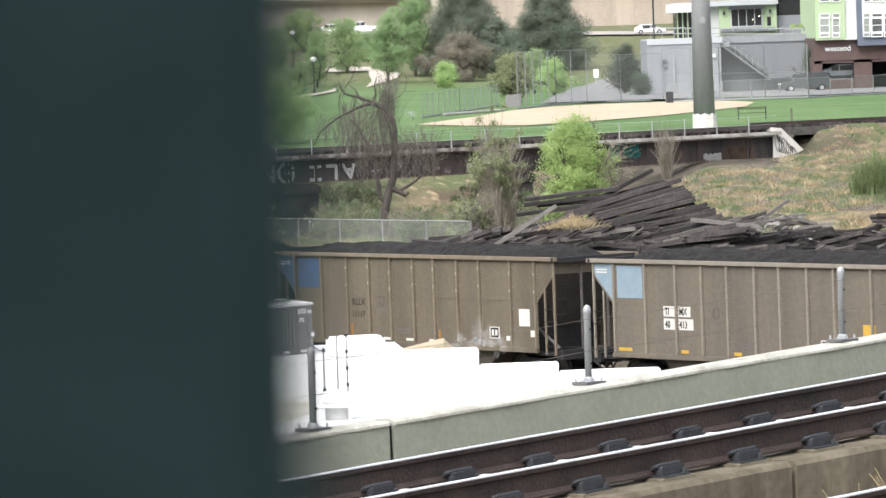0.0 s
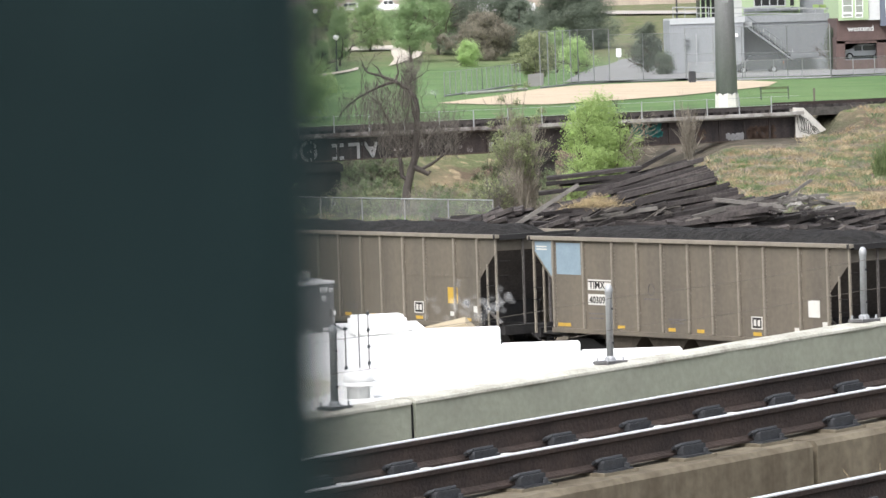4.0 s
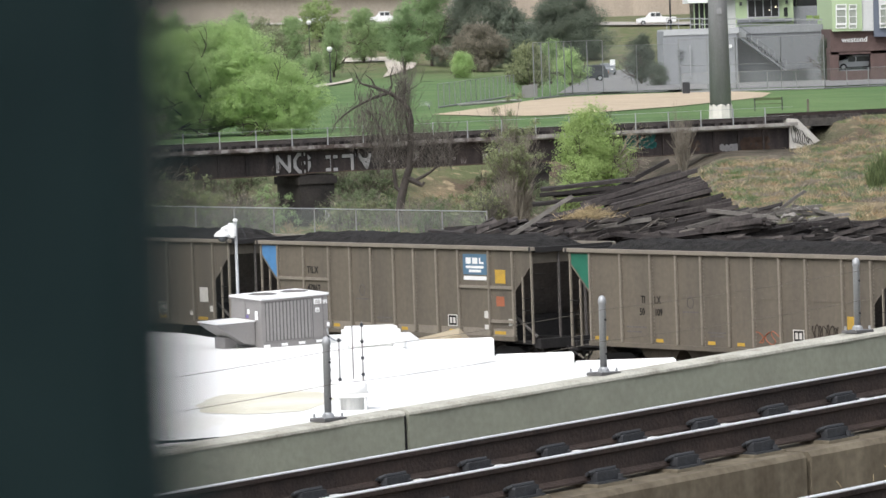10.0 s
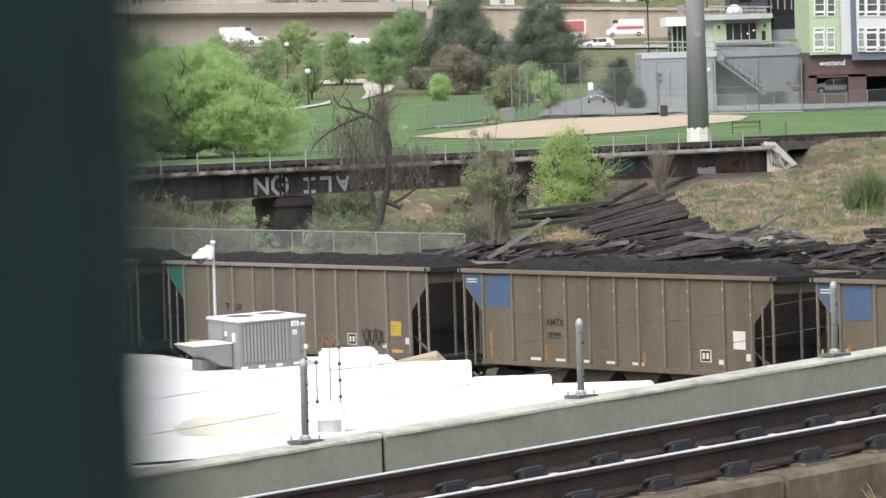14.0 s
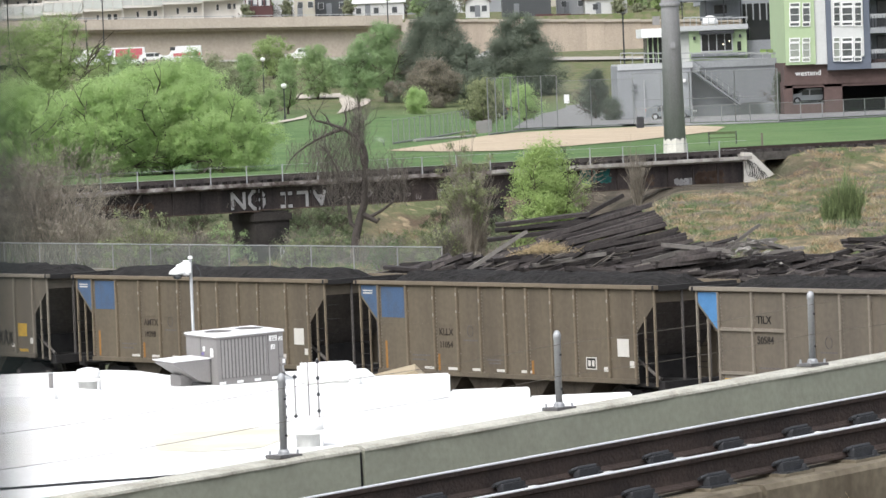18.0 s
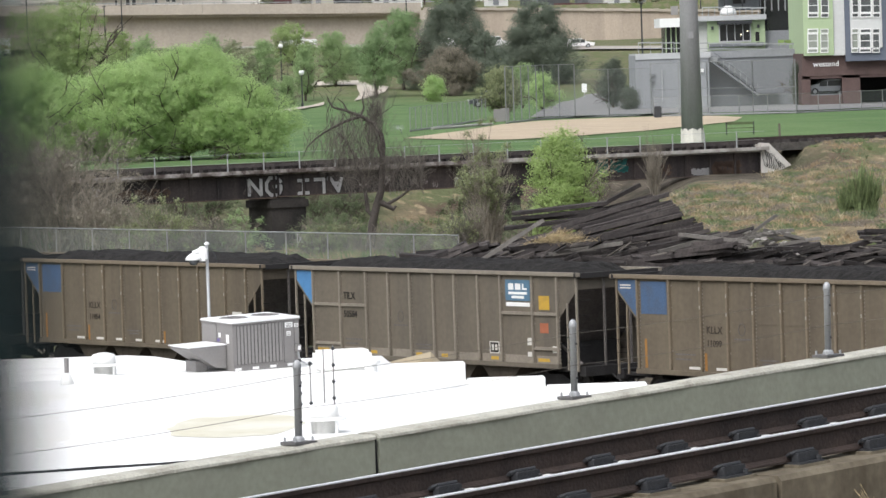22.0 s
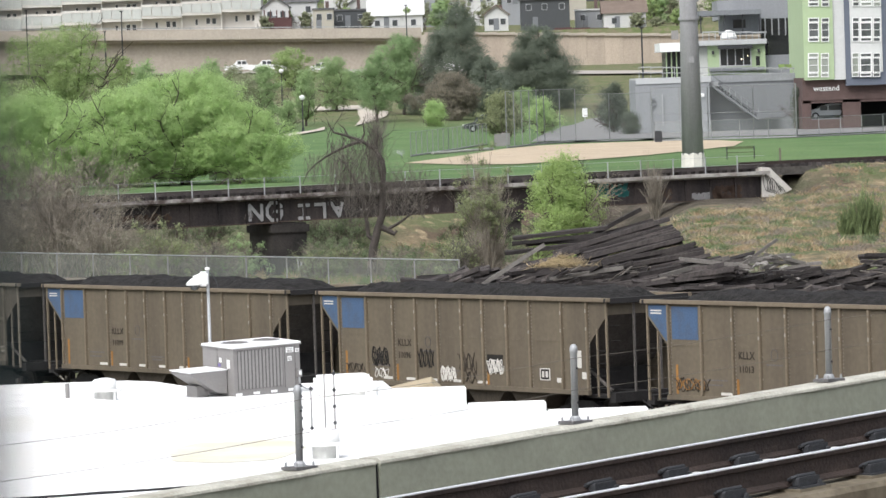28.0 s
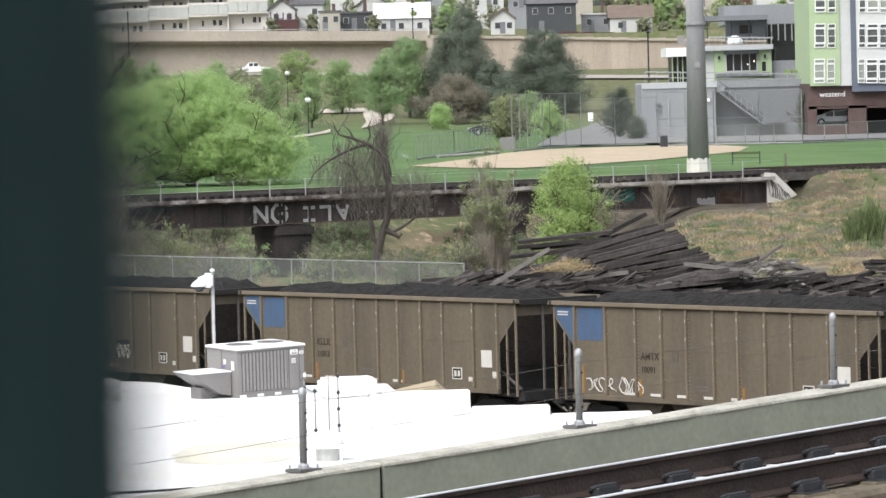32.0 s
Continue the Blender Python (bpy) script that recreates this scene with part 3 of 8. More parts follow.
# ---- rooftop air conditioner ----
AC_SPOT = Vector((-3.86, 92.56, 4.35))
ac = thing("air_conditioner", "grey rooftop air-conditioning unit with louvred coil and fan lid", "air conditioner", Matrix.Translation(AC_SPOT + Vector((-0.03, 0, 0.09))) @ pose(0, 0, 0, 2.5, 0, 0) @ pose(0, 0, 0, 0, 0, 33))
COIL = mat("dark_coil", (0.12, 0.115, 0.112), 0.6, var=0.2, scale=6)
LOUVRE = mat("grey_louvre", (0.25, 0.24, 0.235), 0.5, var=0.08, scale=2)
# its near corner stands at the origin; louvred face along +x, blank face along +y to the back left
boxpart("casing", ac, AC_METAL, (0.76, 0.6, 0.525), (1.52, 1.2, 0.85), bevel=0.012)
boxpart("lid", ac, AC_TOP, (0.76, 0.6, 0.965), (1.56, 1.24, 0.045), bevel=0.01)
boxpart("lid_lip", ac, AC_METAL, (0.76, 0.6, 0.935), (1.57, 1.25, 0.02))
boxpart("base_rail", ac, AC_METAL, (0.76, 0.6, 0.045), (1.50, 1.18, 0.11))
for x in (0.1, 0.5, 0.9, 1.3):
    boxpart("fork_slot", ac, AC_TOP, (x, 0.005, 0.045), (0.14, 0.02, 0.05), "pale patch on the base rail")
for x in (0.40, 1.12):
    part("fan_shroud", lathe(bmesh.new(), [(0.33, 0.987), (0.33, 1.002), (0.30, 1.006), (0.29, 0.995)], 28, Matrix.Translation((x, 0.62, 0))), AC_TOP, ac)
    part("fan_grille", lathe(bmesh.new(), [(0.29, 0.990), (0.29, 0.998), (0.2, 0.999), (0.03, 0.999)], 24, Matrix.Translation((x, 0.62, 0))), COIL, ac, "dark fan opening")
    for r in (0.09, 0.17, 0.25):
        part("grille_ring", tube(bmesh.new(), [(x + r * math.cos(0.3142 * k), 0.62 + r * math.sin(0.3142 * k), 1.003) for k in range(21)], 0.007, None, 4), AC_METAL, ac)
for i in range(13):
    boxpart("louvre", ac, LOUVRE, (0.12 + i * 0.08, -0.005, 0.515), (0.05, 0.02, 0.75))
boxpart("coil", ac, COIL, (0.6, -0.002, 0.515), (1.04, 0.008, 0.77), "dark coil behind the louvres")
for x, z, w, h in ((1.28, 0.83, 0.17, 0.10), (1.45, 0.81, 0.09, 0.07), (1.27, 0.66, 0.09, 0.09)):
    boxpart("sticker", ac, WHITE, (x, -0.004, z), (w, 0.012, h), "white label")
    for q in (0.2, -0.1, -0.3):
        boxpart("label_bar", ac, AC_METAL, (x, -0.011, z + q * h), (w * 0.7, 0.003, h * 0.12))
boxpart("disconnect_box", ac, AC_METAL, (1.45, -0.05, 0.36), (0.1, 0.1, 0.15), bevel=0.01)
boxpart("disconnect_label", ac, WHITE, (1.45, -0.102, 0.37), (0.06, 0.004, 0.08))
part("conduit", tube(bmesh.new(), [(1.45, -0.05, 0.29), (1.47, -0.06, 0.12), (1.6, -0.1, 0.03), (2.0, -0.3, 0.02)], 0.02, None, 6), GALV, ac, "grey flexible conduit")
for x in (1.16, 1.40):
    boxpart("panel_seam", ac, COIL, (x, -0.003, 0.525), (0.008, 0.008, 0.85))
boxpart("panel_seam", ac, COIL, (-0.003, 0.62, 0.525), (0.008, 0.008, 0.85))
# intake hood and duct on the back-left face
prism(bm := bmesh.new(), [(-0.02, 0.06), (-0.02, 0.52), (-0.84, 0.52), (-0.84, 0.475), (-0.26, 0.10)], 0.25, 1.0)
part("intake_hood", bm, AC_METAL, ac, "sheet-metal intake hood")
boxpart("hood_plate", ac, AC_TOP, (-0.44, 0.63, 0.532), (0.86, 0.8, 0.02), "pale hood plate")
boxpart("duct_leg", ac, AC_METAL, (-0.42, 0.72, 0.10), (0.26, 0.4, 0.24))
for x, z, w, h in ((0.2, 0.64, 0.1, 0.17), (0.5, 0.70, 0.07, 0.09)):
    boxpart("sticker", ac, WHITE, (-0.004, x, z), (0.012, w, h), "white label")
boxpart("purple_label", ac, mat("faded_purple_label", (0.16, 0.13, 0.30), 0.6, var=0.1, scale=9), (-0.004, 0.55, 0.60), (0.012, 0.09, 0.06), "small purple label")

# ---- camera mast ----
mast = thing("security_camera_mast", "white dome camera on a thin grey mast behind the roof", "camera mast")
mtop = Vector((-4.55, 97.0, 6.78))
mfoot = Vector((mtop.x, mtop.y, -0.4))
part("mast", rod(bmesh.new(), mfoot, mtop, 0.036, 0.032, 12), GALV, mast, smooth=True)
boxpart("bracket", mast, WHITE, (mtop.x - 0.09, mtop.y - 0.05, mtop.z - 0.18), (0.2, 0.2, 0.3), bevel=0.04)
part("arm", rod(bmesh.new(), (mtop.x - 0.1, mtop.y - 0.1, mtop.z - 0.1), (mtop.x - 0.28, mtop.y - 0.1, mtop.z - 0.16), 0.05, 0.05, 10), WHITE, mast)
part("housing", lathe(bmesh.new(), [(0.17, -0.02), (0.16, 0.03), (0.11, 0.08), (0.05, 0.12), (0.02, 0.13)], 20, Matrix.Translation((mtop.x - 0.27, mtop.y - 0.1, mtop.z - 0.28))), WHITE, mast, smooth=True)
part("dome", lathe(bmesh.new(), [(0.02, -0.13), (0.07, -0.115), (0.1, -0.06), (0.1, -0.021)], 20, Matrix.Translation((mtop.x - 0.27, mtop.y - 0.1, mtop.z - 0.28))), PANE, mast, "smoked glass dome", smooth=True)
part("cap", lathe(bmesh.new(), [(0.05, 0), (0.05, 0.04), (0.02, 0.06)], 12, Matrix.Translation(mtop)), WHITE, mast)
arc = [math.pi * i / 10 for i in range(11)]
bm = tube(bmesh.new(), [(mtop.x + 0.1 - 0.1 * math.cos(a), mtop.y, mtop.z - 0.03 - 0.35 * a / math.pi + 0.08 * math.sin(a)) for a in arc], 0.009)
part("cable", bm, CLIP, mast)

# ---- roof furniture ----
ROOF_TOP = ROOF_Z + 0.105


def turbine(x, y, label, k=1.0):
    v = thing("roof_vent", label, "roof vent", pose(x, y, ROOF_TOP), group="roof vents")
    part("flue_pipe", lathe(bmesh.new(), [(0.19 * k, 0), (0.19 * k, 0.2 * k)], 18), VENT, v, smooth=False)
    for a in (45, 135, 225, 315):
        c = (0.29 * k * math.cos(radians(a)), 0.29 * k * math.sin(radians(a)))
        part("leg", rod(bmesh.new(), (*c, 0), (*c, 0.22 * k), 0.025 * k, None, 6), WHITE, v)
    part("brim", lathe(bmesh.new(), [(0.34 * k, 0.2 * k), (0.36 * k, 0.22 * k), (0.34 * k, 0.25 * k)], 22), WHITE, v)
    part("cap", lathe(bmesh.new(), [(0.23 * k, 0.25 * k), (0.24 * k, 0.38 * k), (0.21 * k, 0.43 * k), (0.08 * k, 0.46 * k)], 22), WHITE, v, smooth=True)
    return v


VENT = mat("cream_vent_metal", (0.55, 0.55, 0.53), 0.6, var=0.1, scale=4)
tv = Vector((-6.42, 92.44, 4.45))
turbine(tv.x, tv.y, "white round roof vent with a wide brim on short legs")
tv = Vector((-1.8, 76.6, 4.45))
turbine(tv.x, tv.y, "white round roof vent beside thin antenna rods", 1.05)
pv = Vector((-6.99, 90.41, 4.45))
pipe = thing("vent_pipe", "white pipe boot with a short dark vent pipe", "pipe", pose(pv.x, pv.y, ROOF_TOP))
part("boot", lathe(bmesh.new(), [(0.13, 0), (0.1, 0.12), (0.07, 0.22)], 14), WHITE, pipe, smooth=True)
part("pipe", rod(bmesh.new(), (0, 0, 0.2), (0, 0, 0.5), 0.045, None, 10), AC_METAL, pipe)
# curb box and low cap by the parapet
cb = Vector((-1.71, 91.75, 4.45))
curb = thing("roof_curb", "white membrane-wrapped roof curb", "roof curb", pose(cb.x, cb.y, ROOF_TOP, 0, 0, 10))
boxpart("box", curb, ROOF, (0, 0.3, 0.19), (1.06, 0.8, 0.4), bevel=0.06)
cb = Vector((-1.2, 92.1, 4.45))
hat = thing("roof_breather", "small white round roof breather", "roof vent", pose(cb.x, cb.y - 0.6, ROOF_TOP - roof_fall(cb.x, cb.y)))
part("cap", lathe(bmesh.new(), [(0.12, 0), (0.12, 0.14), (0.18, 0.15), (0.18, 0.2), (0.1, 0.25)], 18), WHITE, hat)
# tan gable behind the parapet
TAN = mat("tan_roof_panel", (0.40, 0.33, 0.22), 0.8, var=0.1, scale=1)
g0 = Vector((-0.47, 96.7, 4.10))
shed = thing("tan_shed_roof", "low tan shed roof showing over the parapet", "shed roof", pose(g0.x, g0.y, -0.4, 0, 0, 0))
h0 = g0.z + 0.4
prism(bm := bmesh.new(), [(-0.62, 0), (0.66, 0), (0.66, h0 - 0.02), (0.42, h0 + 0.22), (-0.62, h0)], 0, 2.2)
part("panel", bm, TAN, shed)


def antenna(p, h, knobs, label):
    a = thing("antenna_rod", label, "antenna", pose(p[0], p[1], ROOF_TOP), group="roof antennas")
    part("rod", rod(bmesh.new(), (0, 0, 0), (0, 0, h), 0.016, 0.011, 6), AC_METAL, a)
    for i in range(knobs):
        z = h * (0.25 + 0.7 * i / max(1, knobs - 1))
        part("insulator", lathe(bmesh.new(), [(0.02, -0.03), (0.035, 0), (0.02, 0.03)], 8, Matrix.Translation((0, 0, z))), CLIP, a)
    part("foot", lathe(bmesh.new(), [(0.09, 0), (0.07, 0.04), (0.03, 0.06)], 10), WHITE, a)
    return a


for px, h, kn in ((Vector((-2.08, 80.1, 4.45)), 0.95, 2), (Vector((-1.81, 78.37, 4.45)), 1.25, 1), (Vector((-1.69, 80.27, 4.45)), 1.2, 4), (Vector((-2.24, 79.56, 4.45)), 1.05, 5)):
    antenna(px, h, kn, "thin grey antenna rod with small insulators on the roof")


# ---- coal train ----
TRAIN_DIR = Vector((9.69, -12.83, 0)).normalized()
TRAIN_RZ = math.degrees(math.atan2(TRAIN_DIR.y, TRAIN_DIR.x))
SIDE0 = Vector((-14.60, 165.6, 0))
S_UNIT = 16.09
HALF = 1.55
TOP, SILL = 3.92, 1.12
RIBS = (1.18, 2.62, 4.01, 5.18, 6.31, 7.51, 8.58, 9.76, 10.88, 12.42, 13.62)
FIRST, LAST = -2, 13


def travel(t):
    """Metres that the train has gone at t seconds, against its own x."""
    q = t / 32
    return (-9.97239904 * q - 0.33610717 * q**2 + 0.72281406 * q**3 - 1.06277642 * q**4 + 0.48860489 * q**5) * S_UNIT


def car_pose(i, t):
    p = SIDE0 + TRAIN_DIR * ((0.943 + 1.0068 * i) * S_UNIT + travel(t))
    p = p + Vector((-TRAIN_DIR.y, TRAIN_DIR.x, 0)) * HALF
    return pose(p.x, p.y, 0, 0, 0, TRAIN_RZ)


BROWN = mat("brown_tan_car_paint", (0.142, 0.117, 0.084), 0.65, var=0.14, dark=(0.09, 0.074, 0.056), mask=0.45, scale=0.55, streak=True)
GREIGE = mat("greyish_tan_car_paint", (0.148, 0.126, 0.098), 0.6, var=0.14, dark=(0.098, 0.086, 0.071), mask=0.45, scale=0.55, streak=True)
SIGN_BLUE = mat("faded_sign_blue", (0.10, 0.19, 0.28), 0.6, var=0.15, scale=3)
RIB_BROWN = mat("dusty_rib_paint", (0.20, 0.163, 0.118), 0.65, var=0.2, scale=1.2, streak=True)
RIB_GREIGE = mat("pale_rib_paint", (0.25, 0.22, 0.18), 0.6, var=0.18, scale=1.2, streak=True)
SLOPE = mat("sooty_slope_sheet", (0.15, 0.135, 0.128), 0.8, var=0.35, scale=1.0, streak=True)
BLUE = mat("worn_blue_paint", (0.066, 0.112, 0.20), 0.65, var=0.2, dark=(0.075, 0.09, 0.12), mask=0.36, scale=1.6)
SKY_BLUE = mat("bright_blue_paint", (0.085, 0.23, 0.46), 0.55, var=0.12, scale=2)
PALE_BLUE = mat("faded_pale_blue_paint", (0.23, 0.30, 0.35), 0.6, var=0.12, scale=2)
GREEN = mat("green_panel_paint", (0.025, 0.155, 0.10), 0.55, var=0.12, scale=2)
YELLOW = mat("yellow_marking", (0.50, 0.315, 0.05), 0.6, var=0.25, dark=(0.33, 0.22, 0.06), mask=0.4, scale=4)
ORANGE = mat("orange_red_marking", (0.38, 0.13, 0.07), 0.6, var=0.2, scale=4)
RUSTY = mat("orange_rust_streak", (0.34, 0.17, 0.05), 0.8, var=0.3, scale=3, streak=True)
CHUTE = mat("dusty_chute_paint", (0.085, 0.072, 0.055), 0.8, var=0.35, dark=(0.05, 0.04, 0.03), scale=1.5, streak=True)
TICK_DULL = mat("dull_pale_rivets", (0.25, 0.225, 0.19), 0.7, var=0.3, scale=5)
TICK = mat("worn_pale_tick", (0.36, 0.34, 0.30), 0.7, var=0.25, scale=6)
PLATE = mat("white_placard", (0.60, 0.58, 0.54), 0.6, var=0.08, scale=3)
STENCIL = mat("black_stencil", (0.02, 0.018, 0.016), 0.7, var=0.2, scale=4)
FADED = mat("faded_brown_stencil", (0.05, 0.04, 0.032), 0.8, var=0.3, scale=3)
WHEEL = mat("worn_wheel_steel", (0.06, 0.055, 0.05), 0.6, metal=0.3, var=0.3, scale=4)

SIDE_OUT = [(1.15, SILL), (13.62, SILL), (13.62, 2.5), (14.5, 3.38), (14.5, TOP - 0.1), (0.2, TOP - 0.1), (0.2, 3.42), (1.15, 2.52)]


def coal_mesh(seed):
    """A heap with its ends raked down, lumpy on top."""
    bm = bmesh.new()
    nx, ny = 90, 18
    rows = []
    for i in range(nx + 1):
        x = 0.3 + 14.1 * i / nx
        ends = smooth01((x - 0.35) / 1.6) * smooth01((14.4 - x) / 1.3)
        row = []
        for j in range(ny + 1):
            y = -1.46 + 2.92 * j / ny
            side = smooth01((1.46 - abs(y)) / 0.75)
            n = 0.06 * noise.noise((x * 0.8, y * 0.9, seed * 7.3)) + 0.05 * noise.noise((x * 3.3, y * 3.3, seed)) + 0.035 * noise.noise((x * 9, y * 9, seed))
            row.append(bm.verts.new((x, y, TOP - 0.28 + ends * side * 0.34 + 0.14 * ends + n * (0.4 + ends))))
        rows.append(row)
    for a, b in zip(rows, rows[1:]):
        for j in range(ny):
            bm.faces.new((a[j], b[j], b[j + 1], a[j + 1]))
    return bm


def wheelset_mesh():
    bm = bmesh.new()
    turn = Matrix.Rotation(math.pi / 2, 4, "X")
    for y in (-0.72, 0.72):
        sgn = 1 if y > 0 else -1
        lathe(bm, [(0.1, -0.03), (0.14, -0.035), (0.37, -0.02), (0.40, -0.05), (0.455, -0.05), (0.457, 0.05), (0.485, 0.055), (0.485, 0.085), (0.39, 0.085), (0.36, 0.03), (0.13, 0.04), (0.1, 0.04)], 20, Matrix.Translation((0, y, 0)) @ turn @ Matrix.Diagonal((1, 1, sgn, 1)))
    rod(bm, (0, -1.02, 0), (0, 1.02, 0), 0.085, None, 12)
    for a in range(3):
        c = (0.25 * math.cos(a * 2.09), 0.25 * math.sin(a * 2.09))
        for y in (-0.77, 0.77):
            box(bm, c[0], y, c[1], 0.1, 0.03, 0.1)
    return bm


def build_car(paint, rib_paint, flanged):
    """One hopper car, x from its left top corner, visible side at y = -HALF."""
    car = thing("coal_car", "tan steel coal hopper car heaped with coal", "railcar", group="coal train")
    for y in (-HALF, HALF - 0.03):
        part("side_sheet", prism(bmesh.new(), SIDE_OUT, y, y + 0.03), paint, car)
    for x in RIBS:
        part("side_rib", box(bmesh.new(), x, -HALF - 0.04, (SILL + TOP - 0.1) / 2 + 0.02, 0.085, 0.085, TOP - SILL - 0.2), rib_paint, car, bevel=0.012)
    for y in (-HALF - 0.03, HALF + 0.03):
        part("top_chord", box(bmesh.new(), 7.32, y, TOP - 0.06, 14.66, 0.16, 0.12), rib_paint, car, bevel=0.015)
        part("side_sill", box(bmesh.new(), 7.38, y, SILL - 0.02, 12.6, 0.12, 0.14), paint, car, bevel=0.01)
    for x in (0.08, 14.58):
        part("end_chord", box(bmesh.new(), x, 0, TOP - 0.09, 0.15, 3.0, 0.16), BLACK_STEEL, car)
    # rivets down the rib flanges and cleats under the top chord
    bm = bmesh.new()
    for n, x in enumerate(RIBS):
        for k in range(24):
            z = TOP - 0.3 - 0.105 * k
            if n in (2, 5, 8) and 3 < k < 19 and flanged:
                continue
            if n % 2 == 0 or k % 6 == 0:
                box(bm, x + 0.062, -HALF - 0.006, z, 0.03, 0.012, 0.05)
    tagged(part("rivet_row", bm, TICK_DULL, car, "worn pale rivet heads"), kind="stuff")
    bm = bmesh.new()
    for k in range(92):
        box(bm, 1.3 + 0.138 * k, -HALF - 0.012, TOP - 0.15, 0.05, 0.024, 0.06)
    tagged(part("chord_cleat", bm, paint, car, "small cleats under the top chord"), kind="stuff")
    # belt lines on the sheets
    belts = ((1.2, 3.98, 2.72), (1.2, 2.6, 1.48), (10.9, 13.6, 2.66), (12.45, 13.6, 1.62)) if flanged else ((1.2, 13.6, 2.6),)
    for a, b, z in belts:
        h = 0.09 if flanged else 0.035
        part("belt", box(bmesh.new(), (a + b) / 2, -HALF - (0.03 if flanged else 0.004), z, b - a, 0.06 if flanged else 0.012, h), rib_paint if flanged else paint, car)
    # slope sheets behind the open ends
    for sgn, x0 in ((1, 0.25), (-1, 14.45)):
        bm = bmesh.new()
        prism(bm, [(x0, 3.42), (x0 + sgn * 2.5, 1.0), (x0 + sgn * 2.55, 1.05), (x0 + sgn * 0.06, 3.5)], -HALF + 0.03, HALF - 0.03)
        part("slope_sheet", bm, SLOPE, car, "sooty sloped end sheet")
        part("end_wall", box(bmesh.new(), x0, 0, 3.62, 0.05, 3.0, 0.42), paint, car)
        part("end_sill", box(bmesh.new(), x0 - sgn * 0.12, 0, 0.98, 0.3, 2.9, 0.28), BLACK_STEEL, car)
        part("end_platform", box(bmesh.new(), x0 + sgn * 0.5, 0, 0.98, 1.4, 2.7, 0.08), BLACK_STEEL, car)
        part("bolster_web", box(bmesh.new(), x0 + sgn * 1.55, 0, 1.35, 0.12, 2.6, 0.8), BLACK_STEEL, car)
        for y in (-HALF, -0.5, 0.5, HALF):
            part("corner_post", box(bmesh.new(), x0 - sgn * 0.05, y, 2.38, 0.06, 0.06, 2.8), rib_paint if abs(y) > 1 else SLOPE, car)
        part("brace_post", box(bmesh.new(), x0 + sgn * 0.40, -HALF, 2.0, 0.05, 0.05, 2.0), rib_paint, car)
        part("chord_end", box(bmesh.new(), x0 - sgn * 0.12, -HALF - 0.03, TOP - 0.07, 0.1, 0.17, 0.13), BLACK_STEEL, car)
        for z in (1.25, 1.62, 1.99, 2.36):
            part("ladder_rung", rod(bmesh.new(), (x0 - sgn * 0.05, -HALF - 0.05, z), (x0 + sgn * 0.40, -HALF - 0.05, z), 0.009, None, 5), BLACK_STEEL, car)
        for z in (1.3, 1.75, 2.2, 2.65, 3.1):
            part("end_rung", rod(bmesh.new(), (x0 - sgn * 0.1, -HALF, z), (x0 - sgn * 0.1, -HALF + 0.45, z), 0.008, None, 5), BLACK_STEEL, car)
        part("drawbar", box(bmesh.new(), x0 - sgn * 0.6, 0, 0.88, 1.1, 0.22, 0.24), BLACK_STEEL, car)
        part("coupler_head", box(bmesh.new(), x0 - sgn * 1.0, 0, 0.88, 0.3, 0.36, 0.34), BLACK_STEEL, car, bevel=0.05)
        part("air_hose", rod(bmesh.new(), (x0 - sgn * 0.35, -0.5, 0.85), (x0 - sgn * 0.95, -0.3, 0.42), 0.03, None, 6), BLACK_STEEL, car)
        # hose coupling in a pale colour that paints in its glint
        part("hose_coupling", rod(bmesh.new(), (x0 - sgn * 0.8, -0.42, 0.62), (x0 - sgn * 0.95, -0.36, 0.5), 0.04, 0.03, 8), TICK_DULL, car, "hose coupling coloured pale for its glint")
        part("brake_pipe", rod(bmesh.new(), (x0 + sgn * 0.3, -1.1, 1.15), (x0 + sgn * 1.4, -1.1, 1.75), 0.05, None, 6), SLOPE, car)
    part("centre_sill", box(bmesh.new(), 7.32, 0, 0.9, 13.6, 0.42, 0.4), BLACK_STEEL, car)
    for k in range(4):
        x = 4.1 + k * 2.15
        for y in (-0.78, 0.78):
            prism(bm := bmesh.new(), [(x - 1.05, SILL), (x + 1.05, SILL), (x + 0.35, 0.42), (x - 0.35, 0.42)], y - 0.6, y + 0.6)
            part("hopper_chute", bm, CHUTE, car)
        part("chute_door", box(bmesh.new(), x, 0, 0.37, 0.8, 2.7, 0.06), BLACK_STEEL, car)
    for c in (1.95, 12.75):
        for y in (-1.0, 1.0):
            prism(bm := bmesh.new(), [(c - 1.15, 0.38), (c - 1.15, 0.60), (c - 0.75, 0.66), (c - 0.45, 0.82), (c + 0.45, 0.82), (c + 0.75, 0.66), (c + 1.15, 0.60), (c + 1.15, 0.38), (c + 0.65, 0.40), (c + 0.35, 0.24), (c - 0.35, 0.24), (c - 0.65, 0.40)], y - 0.09, y + 0.09)
            part("side_frame", bm, BLACK_STEEL, car, "black cast truck side frame")
            for dx in (-0.89, 0.89):
                part("bearing_cap", rod(bmesh.new(), (c + dx, y * 1.05, 0.457), (c + dx, y * 1.2, 0.457), 0.11, 0.09, 10), SLOPE, car)
            part("spring_nest", box(bmesh.new(), c, y, 0.45, 0.42, 0.14, 0.3), SLOPE, car)
        part("truck_bolster", box(bmesh.new(), c, 0, 0.6, 0.4, 2.1, 0.3), BLACK_STEEL, car)
    return car


WHEEL_X = (1.06, 2.84, 11.86, 13.64)


